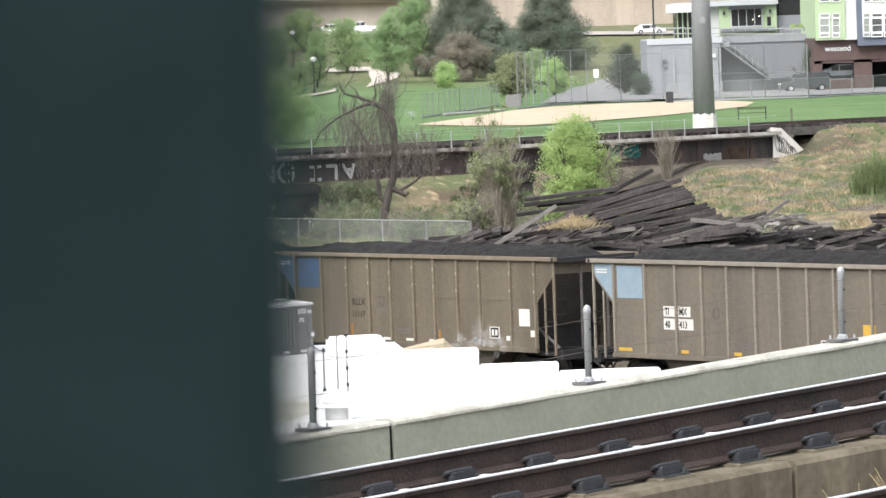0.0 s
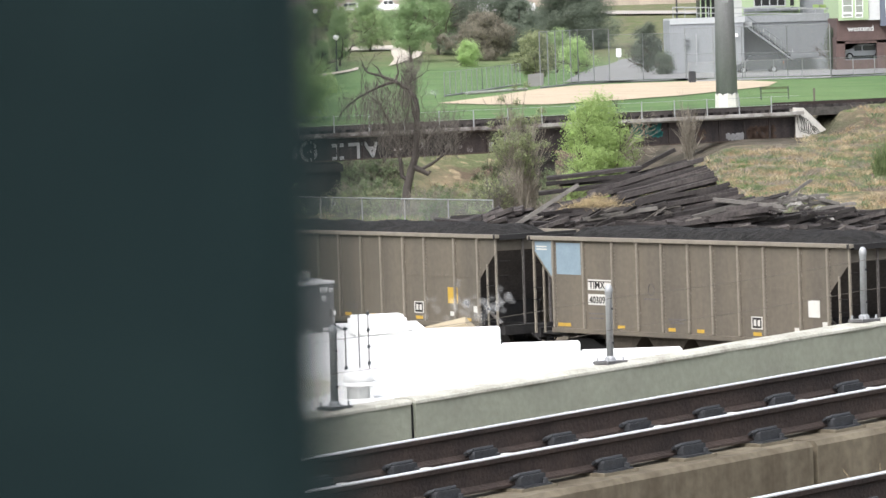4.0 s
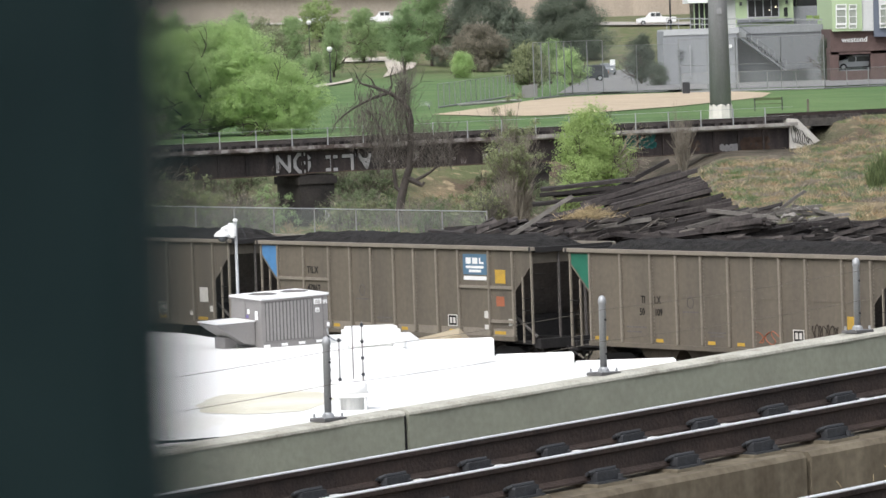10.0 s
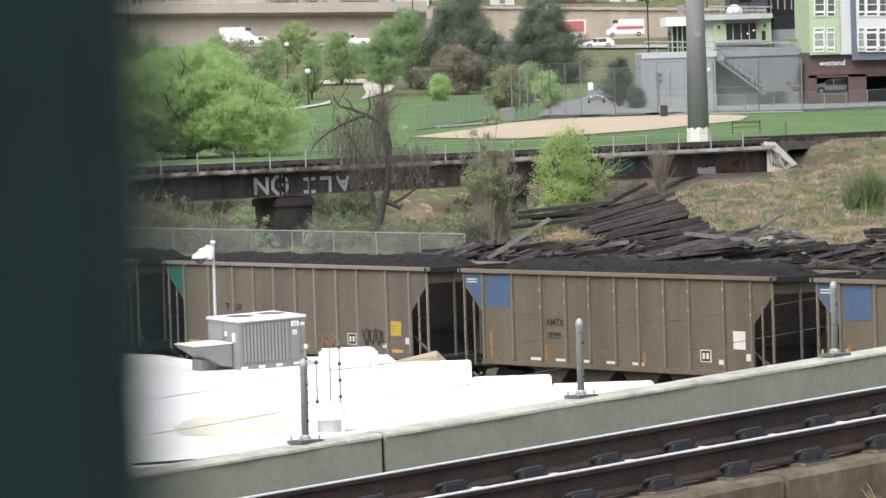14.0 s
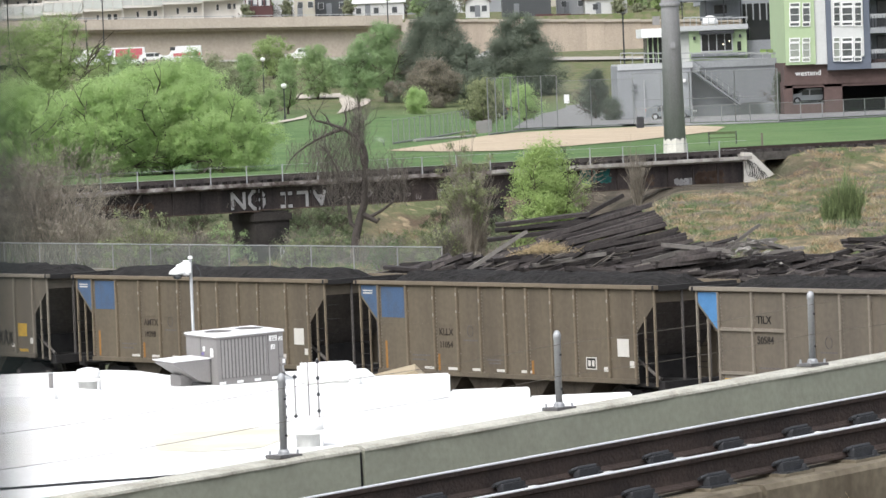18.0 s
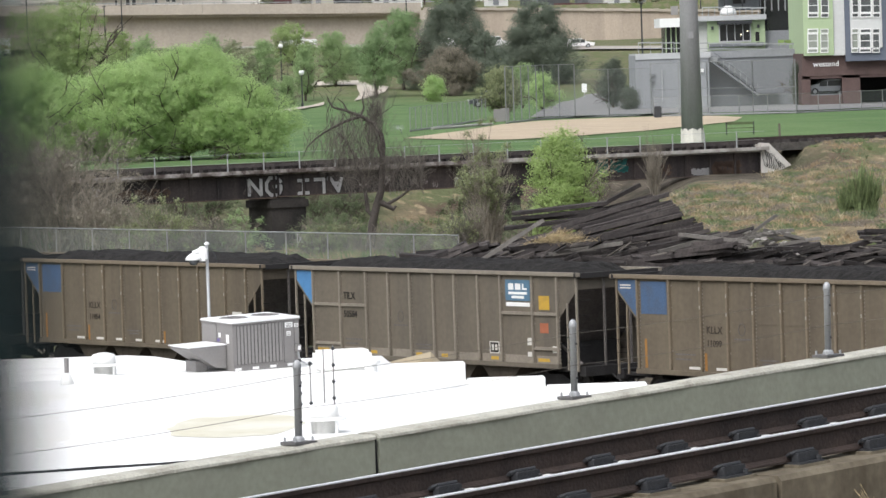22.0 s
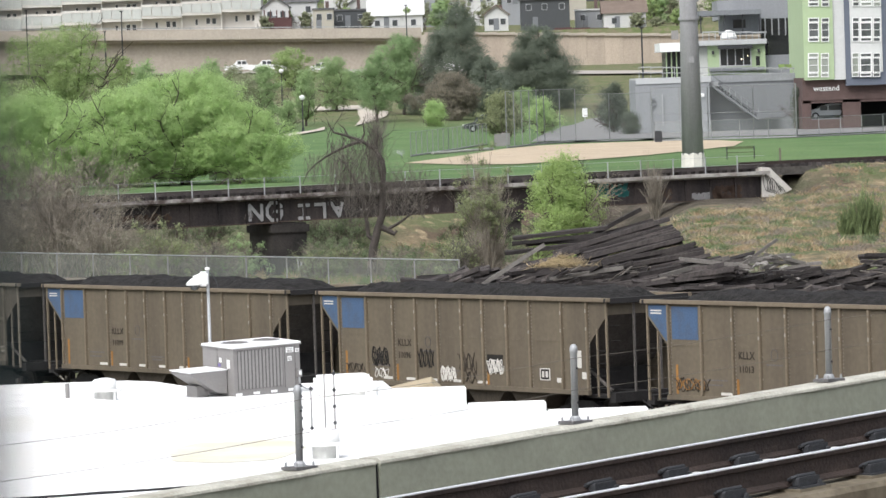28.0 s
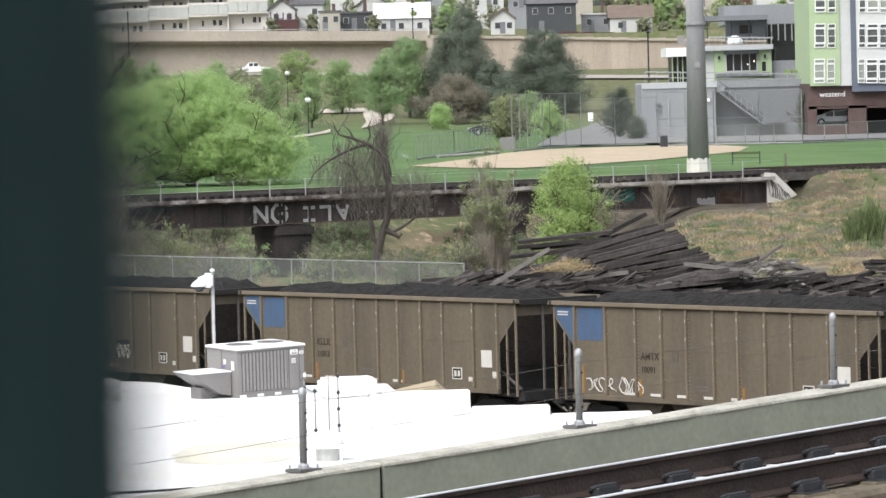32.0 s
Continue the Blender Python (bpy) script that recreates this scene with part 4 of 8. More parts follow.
def lettering(text, size, material, parent, m, name="lettering", label="", squeeze=0.8):
    """Flat raised letters from the built-in font, as a mesh."""
    cu = bpy.data.curves.new("text", "FONT")
    cu.body, cu.size, cu.extrude, cu.offset = text, size, 0.004, 0.012 * size
    cu.resolution_u = 2
    tmp = new("text", cu)
    me = bpy.data.meshes.new_from_object(tmp.evaluated_get(bpy.context.evaluated_depsgraph_get()))
    bpy.data.objects.remove(tmp)
    me.materials.clear()
    me.materials.append(material)
    me.transform(m @ Matrix.Diagonal((squeeze, 1, 1, 1)))
    ob = new(name, me)
    ob.parent = parent
    if label:
        ob["label"] = label
    return ob


def on_side(x, z, proud=0.012):
    """The plane of the visible side: letters read from the camera."""
    return Matrix.Translation((x, -HALF - proud, z)) @ pose(0, 0, 0, 90, 0, 0)


def patch(car, name, material, x0, x1, z0, z1, proud=0.008, label=""):
    return part(name, box(bmesh.new(), (x0 + x1) / 2, -HALF - proud / 2, (z0 + z1) / 2, x1 - x0, proud, z1 - z0), material, car, label)


def scrawl(car, x, z, w, h, material, seed, n=3, r=0.015):
    """One quick line of sprayed paint that loops and turns back on itself, no letters."""
    rnd = random.Random(seed)
    pts = []
    steps = n * 18
    for k in range(steps + 1):
        q = k / steps
        a = q * n * 2.3 * math.pi
        wob = 0.32 * math.sin(a * 2.7 + seed) + rnd.uniform(-0.12, 0.12)
        pts.append((x + w * q + 0.34 * w / n * math.sin(a * 1.5 + seed), -HALF - 0.014, z + h * (0.5 + 0.42 * math.cos(a) + 0.22 * wob)))
    return part("spray_scrawl", tube(bmesh.new(), pts, r, None, 4), material, car, "sprayed paint scrawl")


def dress(i, car):
    """Paint panels, lettering and plates of each car."""
    kind = CAR_KIND.get(i, ("KLLX", "", BLUE, True))
    mark, number, corner, has_rect = kind
    grey = mark in ("TIMX", "TILX")
    if corner:
        bm = prism(bmesh.new(), [(0.26, 3.46), (0.26, TOP - 0.16), (1.1, TOP - 0.16), (1.1, 2.66)], -HALF - 0.008, -HALF)
        part("corner_panel", bm, corner, car, "painted corner panel")
        if has_rect:
            patch(car, "painted_square", corner, 1.3, 2.46, 2.78, TOP - 0.19, label="painted square panel")
            for k in range(2):
                patch(car, "panel_bar", PLATE, 0.35, 0.85, 3.58 - 0.08 * k, 3.62 - 0.08 * k, 0.012)
    if mark == "TIMX":
        if i == 1:
            for (t, x), (u, _) in zip((("TI", 3.45), ("MX", 4.1)), (("40", 0), ("413", 0))):
                patch(car, "white_patch", PLATE, x - 0.06, x + 0.5, 2.28, 2.6)
                patch(car, "white_patch", PLATE, x - 0.06, x + 0.62 if u == "413" else x + 0.5, 1.9, 2.22)
                lettering(t, 0.3, STENCIL, car, on_side(x, 2.33))
                lettering(u, 0.3, STENCIL, car, on_side(x, 1.95))
        else:
            patch(car, "white_patch", PLATE, 2.78, 3.88, 2.34, 2.66)
            patch(car, "white_patch", PLATE, 2.78, 3.88, 1.9, 2.22)
            lettering("TIMX", 0.32, STENCIL, car, on_side(2.84, 2.39), squeeze=1.0)
            lettering("40309", 0.3, STENCIL, car, on_side(2.84, 1.95), squeeze=1.0)
    elif mark == "TILX" and i == 4:
        for t, x, z in (("TI", 3.5, 2.36), ("LX", 4.12, 2.36), ("50", 3.42, 2.0), ("109", 4.12, 2.0)):
            lettering(t, 0.3, STENCIL, car, on_side(x, z))
    elif mark == "TILX":
        lettering(mark, 0.32, STENCIL, car, on_side(2.76, 2.9), squeeze=0.95)
        lettering(number, 0.3, STENCIL, car, on_side(2.76, 2.33), squeeze=0.95)
    elif mark:
        lettering(mark, 0.3, FADED, car, on_side(4.2, 2.28), squeeze=1.0)
        lettering(number, 0.27, FADED, car, on_side(4.2, 1.9), squeeze=1.0)
    # round stencil ring and lines of small stencilling
    ring = tube(bmesh.new(), [(5.75 + 0.14 * math.cos(0.3927 * k), -HALF - 0.006, 2.42 + 0.17 * math.sin(0.3927 * k)) for k in range(17)], 0.013, None, 4)
    part("stencil_ring", ring, SLOPE, car)
    for x, w, z in ((2.8, 0.9, 1.62), (2.8, 0.7, 1.48), (5.4, 0.7, 2.12), (6.5, 0.8, 1.55), (6.6, 0.6, 1.45)):
        patch(car, "stencil_bar", SLOPE, x, x + w, z, z + 0.045, 0.006)
    if grey:
        for x, w in ((1.3, 0.6), (4.15, 0.32), (6.5, 0.32), (7.8, 0.32), (10.3, 0.36), (12.6, 0.55)):
            patch(car, "reflector", YELLOW, x, x + w, 1.22, 1.32, 0.01, "yellow reflective strip")
        if i == 2:
            patch(car, "placard", PLATE, 12.72, 13.2, 1.82, 2.3, 0.012, "white paper placard")
        if i in (3, 7):
            patch(car, "placard", YELLOW, 12.7, 13.2, 2.78, 3.2, 0.012, "yellow placard")
            for x0, x1 in zip(RIBS[:-1], RIBS[1:]):
                patch(car, "sill_plate", RIB_GREIGE, x0 + 0.12, x1 - 0.12, 1.16, 1.4, 0.006, "pale riveted plate")
        if i in (3, 7):
            patch(car, "orange_patch", ORANGE, 12.72, 13.12, 2.08, 2.38, 0.008)
            patch(car, "sign_square", SIGN_BLUE, 11.1, 12.28, 3.03, 3.66, 0.014, "blue company sign with white shapes")
            for (x0, x1, z0, z1) in ((11.25, 11.5, 3.36, 3.55), (11.58, 11.84, 3.36, 3.55), (11.92, 12.14, 3.36, 3.42), (11.92, 11.99, 3.42, 3.55), (11.25, 12.14, 3.22, 3.3), (11.4, 12.0, 3.1, 3.18)):
                patch(car, "sign_shape", WHITE, x0, x1, z0, z1, 0.02)
            patch(car, "sign_strip", WHITE, 11.12, 12.26, 2.86, 2.98, 0.014)
            patch(car, "small_plate", PLATE, 12.1, 12.3, 1.7, 1.92, 0.01)
    else:
        for x in (3.4, 4.6, 5.8, 7.0, 8.2):
            patch(car, "reflector", PLATE, x, x + 0.5, 1.22, 1.3, 0.01, "pale reflective strip")
        patch(car, "placard", PLATE, 12.76, 13.28, 1.82, 2.34, 0.012, "white paper placard")
        for x, h in ((1.42, 0.85), (4.1, 0.5), (12.35, 0.75), (8.7, 0.4)):
            patch(car, "rust_streak", RUSTY, x, x + 0.1, 1.2, 1.2 + h, 0.006)
    patch(car, "inspection_plate", STENCIL, 11.3 if not grey else 10.25, 11.76 if not grey else 10.72, 1.42, 1.76, 0.012, "black and white inspection plate")
    x = 11.3 if not grey else 10.25
    for x0, x1, z0, z1 in ((0, 0.46, 1.74, 1.77), (0, 0.46, 1.41, 1.44), (-0.01, 0.03, 1.41, 1.77), (0.43, 0.47, 1.41, 1.77), (0.09, 0.2, 1.5, 1.68), (0.26, 0.37, 1.5, 1.68)):
        patch(car, "plate_line", PLATE, x + x0, x + x1, z0, z1, 0.016)
    patch(car, "small_plate", PLATE, 12.1, 12.34, 1.36, 1.5, 0.01)
    patch(car, "small_plate", PLATE, 13.3, 13.5, 1.5, 1.7, 0.01)
    if not grey:
        for n, xr in enumerate(RIBS[2:]):
            for z in (3.45, 2.92):
                part("rib_bolt_patch", box(bmesh.new(), xr, -HALF - 0.085, z + 0.1 * math.sin(n * 2.3 + i), 0.045, 0.01, 0.1), TICK, car)
    if i == 9:
        patch(car, "sprayed_box", STENCIL, 8.72, 9.5, 1.55, 2.12, 0.007, "black sprayed box")
        for n, (x, z, w, h, mt, m) in enumerate(((2.85, 1.62, 0.85, 0.62, STENCIL, 5), (2.9, 1.6, 0.8, 0.5, STENCIL, 4), (5.25, 1.6, 0.8, 0.62, STENCIL, 6), (7.3, 1.55, 0.85, 0.62, FADED, 5), (7.6, 1.2, 0.6, 0.4, FADED, 3), (2.95, 1.25, 0.75, 0.32, PLATE, 4),
                                            (6.4, 1.22, 0.75, 0.5, PLATE, 5), (6.4, 1.26, 0.75, 0.4, PLATE, 4), (8.74, 1.5, 0.75, 0.5, PLATE, 5), (8.8, 1.55, 0.65, 0.42, PLATE, 4), (1.45, 1.38, 0.95, 0.3, FADED, 5))):
            scrawl(car, x, z, w, h, mt, 90 + n, m)
    if i == 10:
        scrawl(car, 1.4, 1.28, 1.5, 0.42, FADED, 11, 6)
        scrawl(car, 1.5, 1.32, 1.2, 0.34, RUSTY, 12, 4)
    if i == 11:
        scrawl(car, 1.7, 1.25, 1.25, 0.45, PLATE, 31, 3, 0.02)
        scrawl(car, 3.2, 1.25, 1.0, 0.5, PLATE, 33, 3, 0.02)
    if i == 4:
        scrawl(car, 11.1, 1.4, 1.1, 0.55, FADED, 41, 6)
        patch(car, "placard", YELLOW, 12.55, 13.1, 1.75, 2.2, 0.012, "yellow placard")
        scrawl(car, 8.7, 1.3, 0.9, 0.4, ORANGE, 43, 2)
    if i == 1:
        patch(car, "placard", YELLOW, 12.0, 12.5, 1.75, 2.25, 0.012, "yellow placard")


CAR_KIND = {-2: ("KLLX", "", BLUE, True), -1: ("KLLX", "", BLUE, True), 0: ("KLLX", "11117", BLUE, True), 1: ("TIMX", "40413", PALE_BLUE, True), 2: ("TIMX", "40309", PALE_BLUE, True),
            3: ("TILX", "47867", SKY_BLUE, False), 4: ("TILX", "50109", GREEN, False), 5: ("AMTX", "10298", BLUE, True), 6: ("KLLX", "11054", BLUE, True),
            7: ("TILX", "50584", SKY_BLUE, False), 8: ("KLLX", "11099", BLUE, True), 9: ("KLLX", "11096", BLUE, True), 10: ("KLLX", "11013", BLUE, True),
            11: ("AMTX", "10091", BLUE, True), 12: ("KLLX", "", BLUE, True), 13: ("KLLX", "", BLUE, True)}
CAR_LABEL = {"KLLX": "brown-tan coal hopper car with blue corner, heaped with coal", "AMTX": "brown-tan coal hopper car with blue corner, heaped with coal",
             "TIMX": "greyish-tan coal hopper car with pale blue corner, heaped with coal", "TILX": "greyish-tan coal hopper car with bright corner panel, heaped with coal"}
cars, wheelsets = [], []
master_brown = build_car(BROWN, RIB_BROWN, False)
master_grey = build_car(GREIGE, RIB_GREIGE, False)
master_flanged = build_car(GREIGE, RIB_GREIGE, True)
coal_forms = []
for k in range(3):
    cm = part("coal_load", coal_mesh(k + 1), COAL, None)
    coal_forms.append(cm.data)
    bpy.data.objects.remove(cm)
wf = part("wheelset", wheelset_mesh(), WHEEL, None)
wheel_form = wf.data
bpy.data.objects.remove(wf)
for i in range(FIRST, LAST + 1):
    mark = CAR_KIND[i][0]
    master = master_brown if mark in ("KLLX", "AMTX") else master_flanged if i in (3, 7) else master_grey
    car = copy_thing(master, car_pose(i, 0))
    tagged(car, CAR_LABEL[mark] if i != 9 else "brown-tan coal hopper car with sprayed scrawls, heaped with coal")
    load = new("coal_load", coal_forms[i % 3])
    load.parent = car
    load["label"] = "heaped black coal"
    sets = []
    for x in WHEEL_X:
        w = new("wheelset", wheel_form)
        w.parent = car
        w.location = (x, 0, 0.457)
        sets.append(w)
    dress(i, car)
    cars.append(car)
    wheelsets.append(sets)
for master in (master_brown, master_grey, master_flanged):
    for o in (*master.children_recursive, master):
        bpy.data.objects.remove(o)
# the track under it
BALLAST = mat("grey_ballast", (0.12, 0.11, 0.10), 0.95, var=0.45, scale=3, bump=1.0, fine=6)
mid = SIDE0 + TRAIN_DIR * 24 + Vector((-TRAIN_DIR.y, TRAIN_DIR.x, 0)) * HALF
TM = pose(mid.x, mid.y, 0, 0, 0, TRAIN_RZ)
bm = bmesh.new()
prism(bm, [(-3.1, -0.5), (3.1, -0.5), (1.7, -0.16), (-1.7, -0.16)], -90, 90, TM @ pose(0, 0, 0, 0, 0, 90))
tagged(part("ballast_bed", bm, BALLAST, None), "grey stone ballast bed under the coal train", "ballast", kind="structure")
for y in (-0.72, 0.72):
    r = thing("yard_rail", "dark steel rail under the coal train", "rail", group="yard rails")
    part("rail", box(bmesh.new(), 0, y, -0.08, 180, 0.07, 0.16, TM), RUST, r)


# ---- trees and shrubs ----
def leaf_mesh(name, centres, radii, count, size, material, parent, rnd, shell=0.55, flat=0.5, label=""):
    """Many small leaf blades filling lobes of a crown, thicker towards the outside."""
    w = np.array([r[0] * r[2] for r in radii])
    pick = rnd.choice(len(centres), count, p=w / w.sum())
    d = rnd.normal(size=(count, 3))
    d /= np.linalg.norm(d, axis=1)[:, None]
    rad = shell + (1 - shell) * rnd.random(count) ** 0.6
    gap = 0.82 + 0.18 * np.sin(d[:, 0] * 7 + pick) * np.cos(d[:, 2] * 6 + pick * 2.1)
    c = np.array(centres)[pick] + d * np.array(radii)[pick] * (rad * gap)[:, None]
    c += rnd.normal(0, 0.12, (count, 3)) * np.array(radii)[pick]
    out = d + rnd.normal(0, 0.14, (count, 3)) + np.array((0, -0.3, 0.5))
    out /= np.linalg.norm(out, axis=1)[:, None]
    a = np.cross(out, rnd.normal(size=(count, 3)))
    a /= np.linalg.norm(a, axis=1)[:, None] + 1e-9
    b = np.cross(out, a)
    s = size * (0.6 + 0.8 * rnd.random(count))[:, None]
    v = np.concatenate([c - a * s, c + b * s * flat, c + a * s, c - b * s * flat], axis=1).reshape(-1, 3)
    f = np.arange(count * 4).reshape(-1, 4)
    me = bpy.data.meshes.new(name)
    me.from_pydata(v.tolist(), [], f.tolist())
    me.materials.append(material)
    ob = new(name, me)
    ob.parent = parent
    ob["label"] = label or "loose leafy crown"
    return ob


def clump_mesh(name, centres, radii, clumps, per, size, material, parent, rnd, spray=0.45, label=""):
    """A crown of small leafy sprays: each clump is a shallow dome of blades seated on a lobe's outer side."""
    centres, radii = np.array(centres), np.array(radii)
    w = radii[:, 0] * radii[:, 2]
    pick = rnd.choice(len(centres), clumps, p=w / w.sum())
    d = rnd.normal(size=(clumps, 3)) + np.array((0, -0.1, 0.2))
    d /= np.linalg.norm(d, axis=1)[:, None]
    seat = centres[pick] + d * radii[pick] * (0.55 + 0.5 * rnd.random(clumps) ** 0.5)[:, None]
    rc = spray * (0.55 + 0.9 * rnd.random(clumps))
    n = clumps * per
    own = np.repeat(np.arange(clumps), per)
    e = rnd.normal(size=(n, 3))
    e /= np.linalg.norm(e, axis=1)[:, None]
    c = seat[own] + e * np.array((1.0, 1.0, 0.85)) * (rc[own] * np.abs(rnd.normal(0.75, 0.4, n)))[:, None]
    out = e * 0.55 + d[own] * 0.5 + rnd.normal(0, 0.3, (n, 3)) + np.array((0, -0.35, 0.3))
    out /= np.linalg.norm(out, axis=1)[:, None]
    a = np.cross(out, rnd.normal(size=(n, 3)))
    a /= np.linalg.norm(a, axis=1)[:, None] + 1e-9
    b = np.cross(out, a)
    s = size * (0.6 + 0.8 * rnd.random(n))[:, None]
    v = np.concatenate([c - a * s, c + b * s * 0.55, c + a * s, c - b * s * 0.55], axis=1).reshape(-1, 3)
    me = bpy.data.meshes.new(name)
    me.from_pydata(v.tolist(), [], np.arange(n * 4).reshape(-1, 4).tolist())
    me.materials.append(material)
    ob = new(name, me)
    ob.parent = parent
    ob["label"] = label or "loose leafy crown in sprays"
    return ob


def limbs(bm, p, d, length, r, depth, rnd, spread=0.7, droop=0.0, kids=(2, 4), tips=None, wander=0.25):
    """A tapered limb in a few bent pieces that forks at its end."""
    q = Vector(p)
    d = Vector(d).normalized()
    n = 3 if depth > 0 else 2
    for k in range(n):
        d = (d + Vector(rnd.normal(0, wander, 3)) + Vector((0, 0, -droop))).normalized()
        e = q + d * length / n
        rod(bm, q, e, r * (1 - 0.35 * k / n), r * (1 - 0.35 * (k + 1) / n), 6 if depth > 1 else 4 if depth > 0 else 3, False)
        q = e
        if depth > 0 and k:
            side = (d + Vector(rnd.normal(0, spread, 3))).normalized()
            limbs(bm, q, side, length * rnd.uniform(0.45, 0.7), r * 0.45, depth - 1, rnd, spread, droop, kids, tips, wander)
    if depth > 0:
        for _ in range(rnd.integers(*kids)):
            side = (d + Vector(rnd.normal(0, spread, 3))).normalized()
            limbs(bm, q, side, length * rnd.uniform(0.55, 0.8), r * 0.5, depth - 1, rnd, spread, droop, kids, tips, wander)
    elif tips is not None:
        tips.append(q.copy())


def leafy_tree(name, label, base, height, width, material, seed, leaves, size, lobes=9, trunk=0.25, low=0.25, group="park trees", depth=2, bark=BARK, body=0.27):
    """Trunk and limbs with a crown of lobes; low is the share of the height below the crown."""
    rnd = np.random.default_rng(seed)
    t = thing(name, label, "tree", pose(*base), group=group)
    bm = bmesh.new()
    h0 = height * low
    rod(bm, (0, 0, -0.3), (0, 0, h0 * 0.9 + 0.3), trunk, trunk * 0.75, 8)
    for k in range(4):
        a = 2 * math.pi * (k + rnd.random() * 0.6) / 4
        limbs(bm, (0, 0, h0 * 0.85), (math.cos(a) * 0.6 * width / height, math.sin(a) * 0.6 * width / height, 1), height * 0.33, trunk * 0.55, depth, rnd, 0.55)
    if base[1] < 400:
        for k in range(4):
            a = rnd.uniform(0, 6.28)
            lift = rnd.uniform(0.5, 0.95)
            p = Vector((0, 0, h0 * 0.6))
            tipx, tipy = math.cos(a) * width * 0.46 * math.sin(math.pi * lift) ** 0.5, -abs(math.sin(a)) * width * 0.42
            pts = [p.lerp(Vector((tipx, tipy, height * lift)), q) + Vector(rnd.normal(0, 0.03 * height * q, 3)) + Vector((0, 0, 0.1 * height * math.sin(math.pi * q))) for q in (0, 0.2, 0.4, 0.6, 0.8, 1.0)]
            tube(bm, pts, trunk * 0.3, 0.018, 6)
            for q in pts[2:5]:
                limbs(bm, q, Vector((rnd.normal(0, 0.6), 0.1, 0.8)), height * 0.14, 0.022, 1, rnd, 0.5)
    part("trunk", bm, bark, t, "bark trunk with spreading limbs")
    cs, rs = [], []
    lean = rnd.uniform(0, 6.28)
    for k in range(lobes * 4):
        a = rnd.uniform(0, 6.28)
        q = (k + rnd.random()) / (lobes * 4)
        prof = math.sin(math.pi * (0.06 + 0.9 * q) ** 0.85) ** 0.55
        side = 0.86 + 0.2 * math.cos(a - lean) + (0.16 if body > 0.25 else 0.3) * math.sin(2 * a + q * 9 + seed)
        reach = width * 0.5 * prof * side * rnd.uniform(0.3, 0.86)
        s = rnd.uniform(0.7, 1.25)
        cs.append((math.cos(a) * reach, math.sin(a) * reach * 0.8, h0 + (height - h0) * (0.05 + 0.88 * q)))
        r = min(width, height) * 0.15 * s * (0.5 + 0.5 * prof)
        rs.append((r * 1.25, r * 1.2, r * 0.85))
    # body of the crown behind the outer sprays
    for q in (0.18, 0.34, 0.5, 0.66, 0.8):
        for k in range(3):
            a = lean + 2.1 * k + q * 5
            prof = math.sin(math.pi * (0.06 + 0.9 * q) ** 0.85) ** 0.55
            cs.append((math.cos(a) * width * 0.2 * prof, math.sin(a) * width * 0.16 * prof, h0 + (height - h0) * q))
            rs.append((width * body * 0.8 * prof, width * body * 0.7 * prof, (height - h0) * 0.12))
    if leaves < 3000:
        leaf_mesh("crown", cs, rs, leaves, size, material, t, rnd, 0.35)
    elif base[1] < 400:
        clump_mesh("crown", cs, rs, leaves // 40, 52, 0.049, material, t, rnd, 0.36)
    else:
        clump_mesh("crown", cs, rs, leaves // 26, 34, size * 0.8, material, t, rnd, 0.45)
    return t


def conifer(base, height, width, material, seed, leaves, size, label, taper=0.62):
    rnd = np.random.default_rng(seed)
    t = thing("conifer", label, "tree", pose(*base), group="park conifers")
    part("trunk", rod(bmesh.new(), (0, 0, -0.3), (0, 0, height * 0.95), 0.28, 0.06, 8), BARK, t)
    cs, rs = [], []
    for k in range(34):
        q = (k + 0.5) / 34
        z = height * (0.08 + 0.9 * q)
        reach = width * 0.5 * ((1 - q) ** taper * (0.82 + 0.18 * math.sin(k * 2.4)) + 0.05)
        for _ in range(5):
            a = rnd.uniform(0, 6.28)
            far = reach * rnd.uniform(0.35, 0.78)
            cs.append((math.cos(a) * far, math.sin(a) * far, z + rnd.normal(0, height * 0.02)))
            r = reach * rnd.uniform(0.2, 0.34) + 0.22
            rs.append((r, r, r * 0.7 + 0.1))
    leaf_mesh("needle_crown", cs, rs, leaves, size, material, t, rnd, 0.3, 0.3, "layered needled boughs")
    return t


def bare_shrub(name, label, base, height, width, material, seed, stems=14, depth=2, group="bare shrubs", leaf=None, leaves=0, spread=0.45, wander=0.16):
    rnd = np.random.default_rng(seed)
    t = thing(name, label, "shrub", pose(*base), group=group)
    bm = bmesh.new()
    tips = []
    for k in range(stems):
        a, e = rnd.uniform(0, 6.28), rnd.uniform(0.02, 1)
        d = (math.cos(a) * e * width / height * 0.7, math.sin(a) * e * width / height * 0.5, 1)
        limbs(bm, (math.cos(a) * e * width * 0.16, math.sin(a) * e * width * 0.12, -0.2), d, height * rnd.uniform(0.36, 0.58) * (1.08 - 0.35 * e), 0.032, depth, rnd, spread, 0, (2, 4), tips, wander)
    part("brushwood", bm, material, t, "dense bare twigs")
    if leaf:
        sel = [tips[k] for k in rnd.choice(len(tips), min(len(tips), 60), replace=False)]
        leaf_mesh("foliage", [tuple(p) for p in sel], [(0.35, 0.35, 0.3)] * len(sel), leaves, 0.05, leaf, t, rnd, 0.1, 0.5, "thin scattered new leaves")
    return t


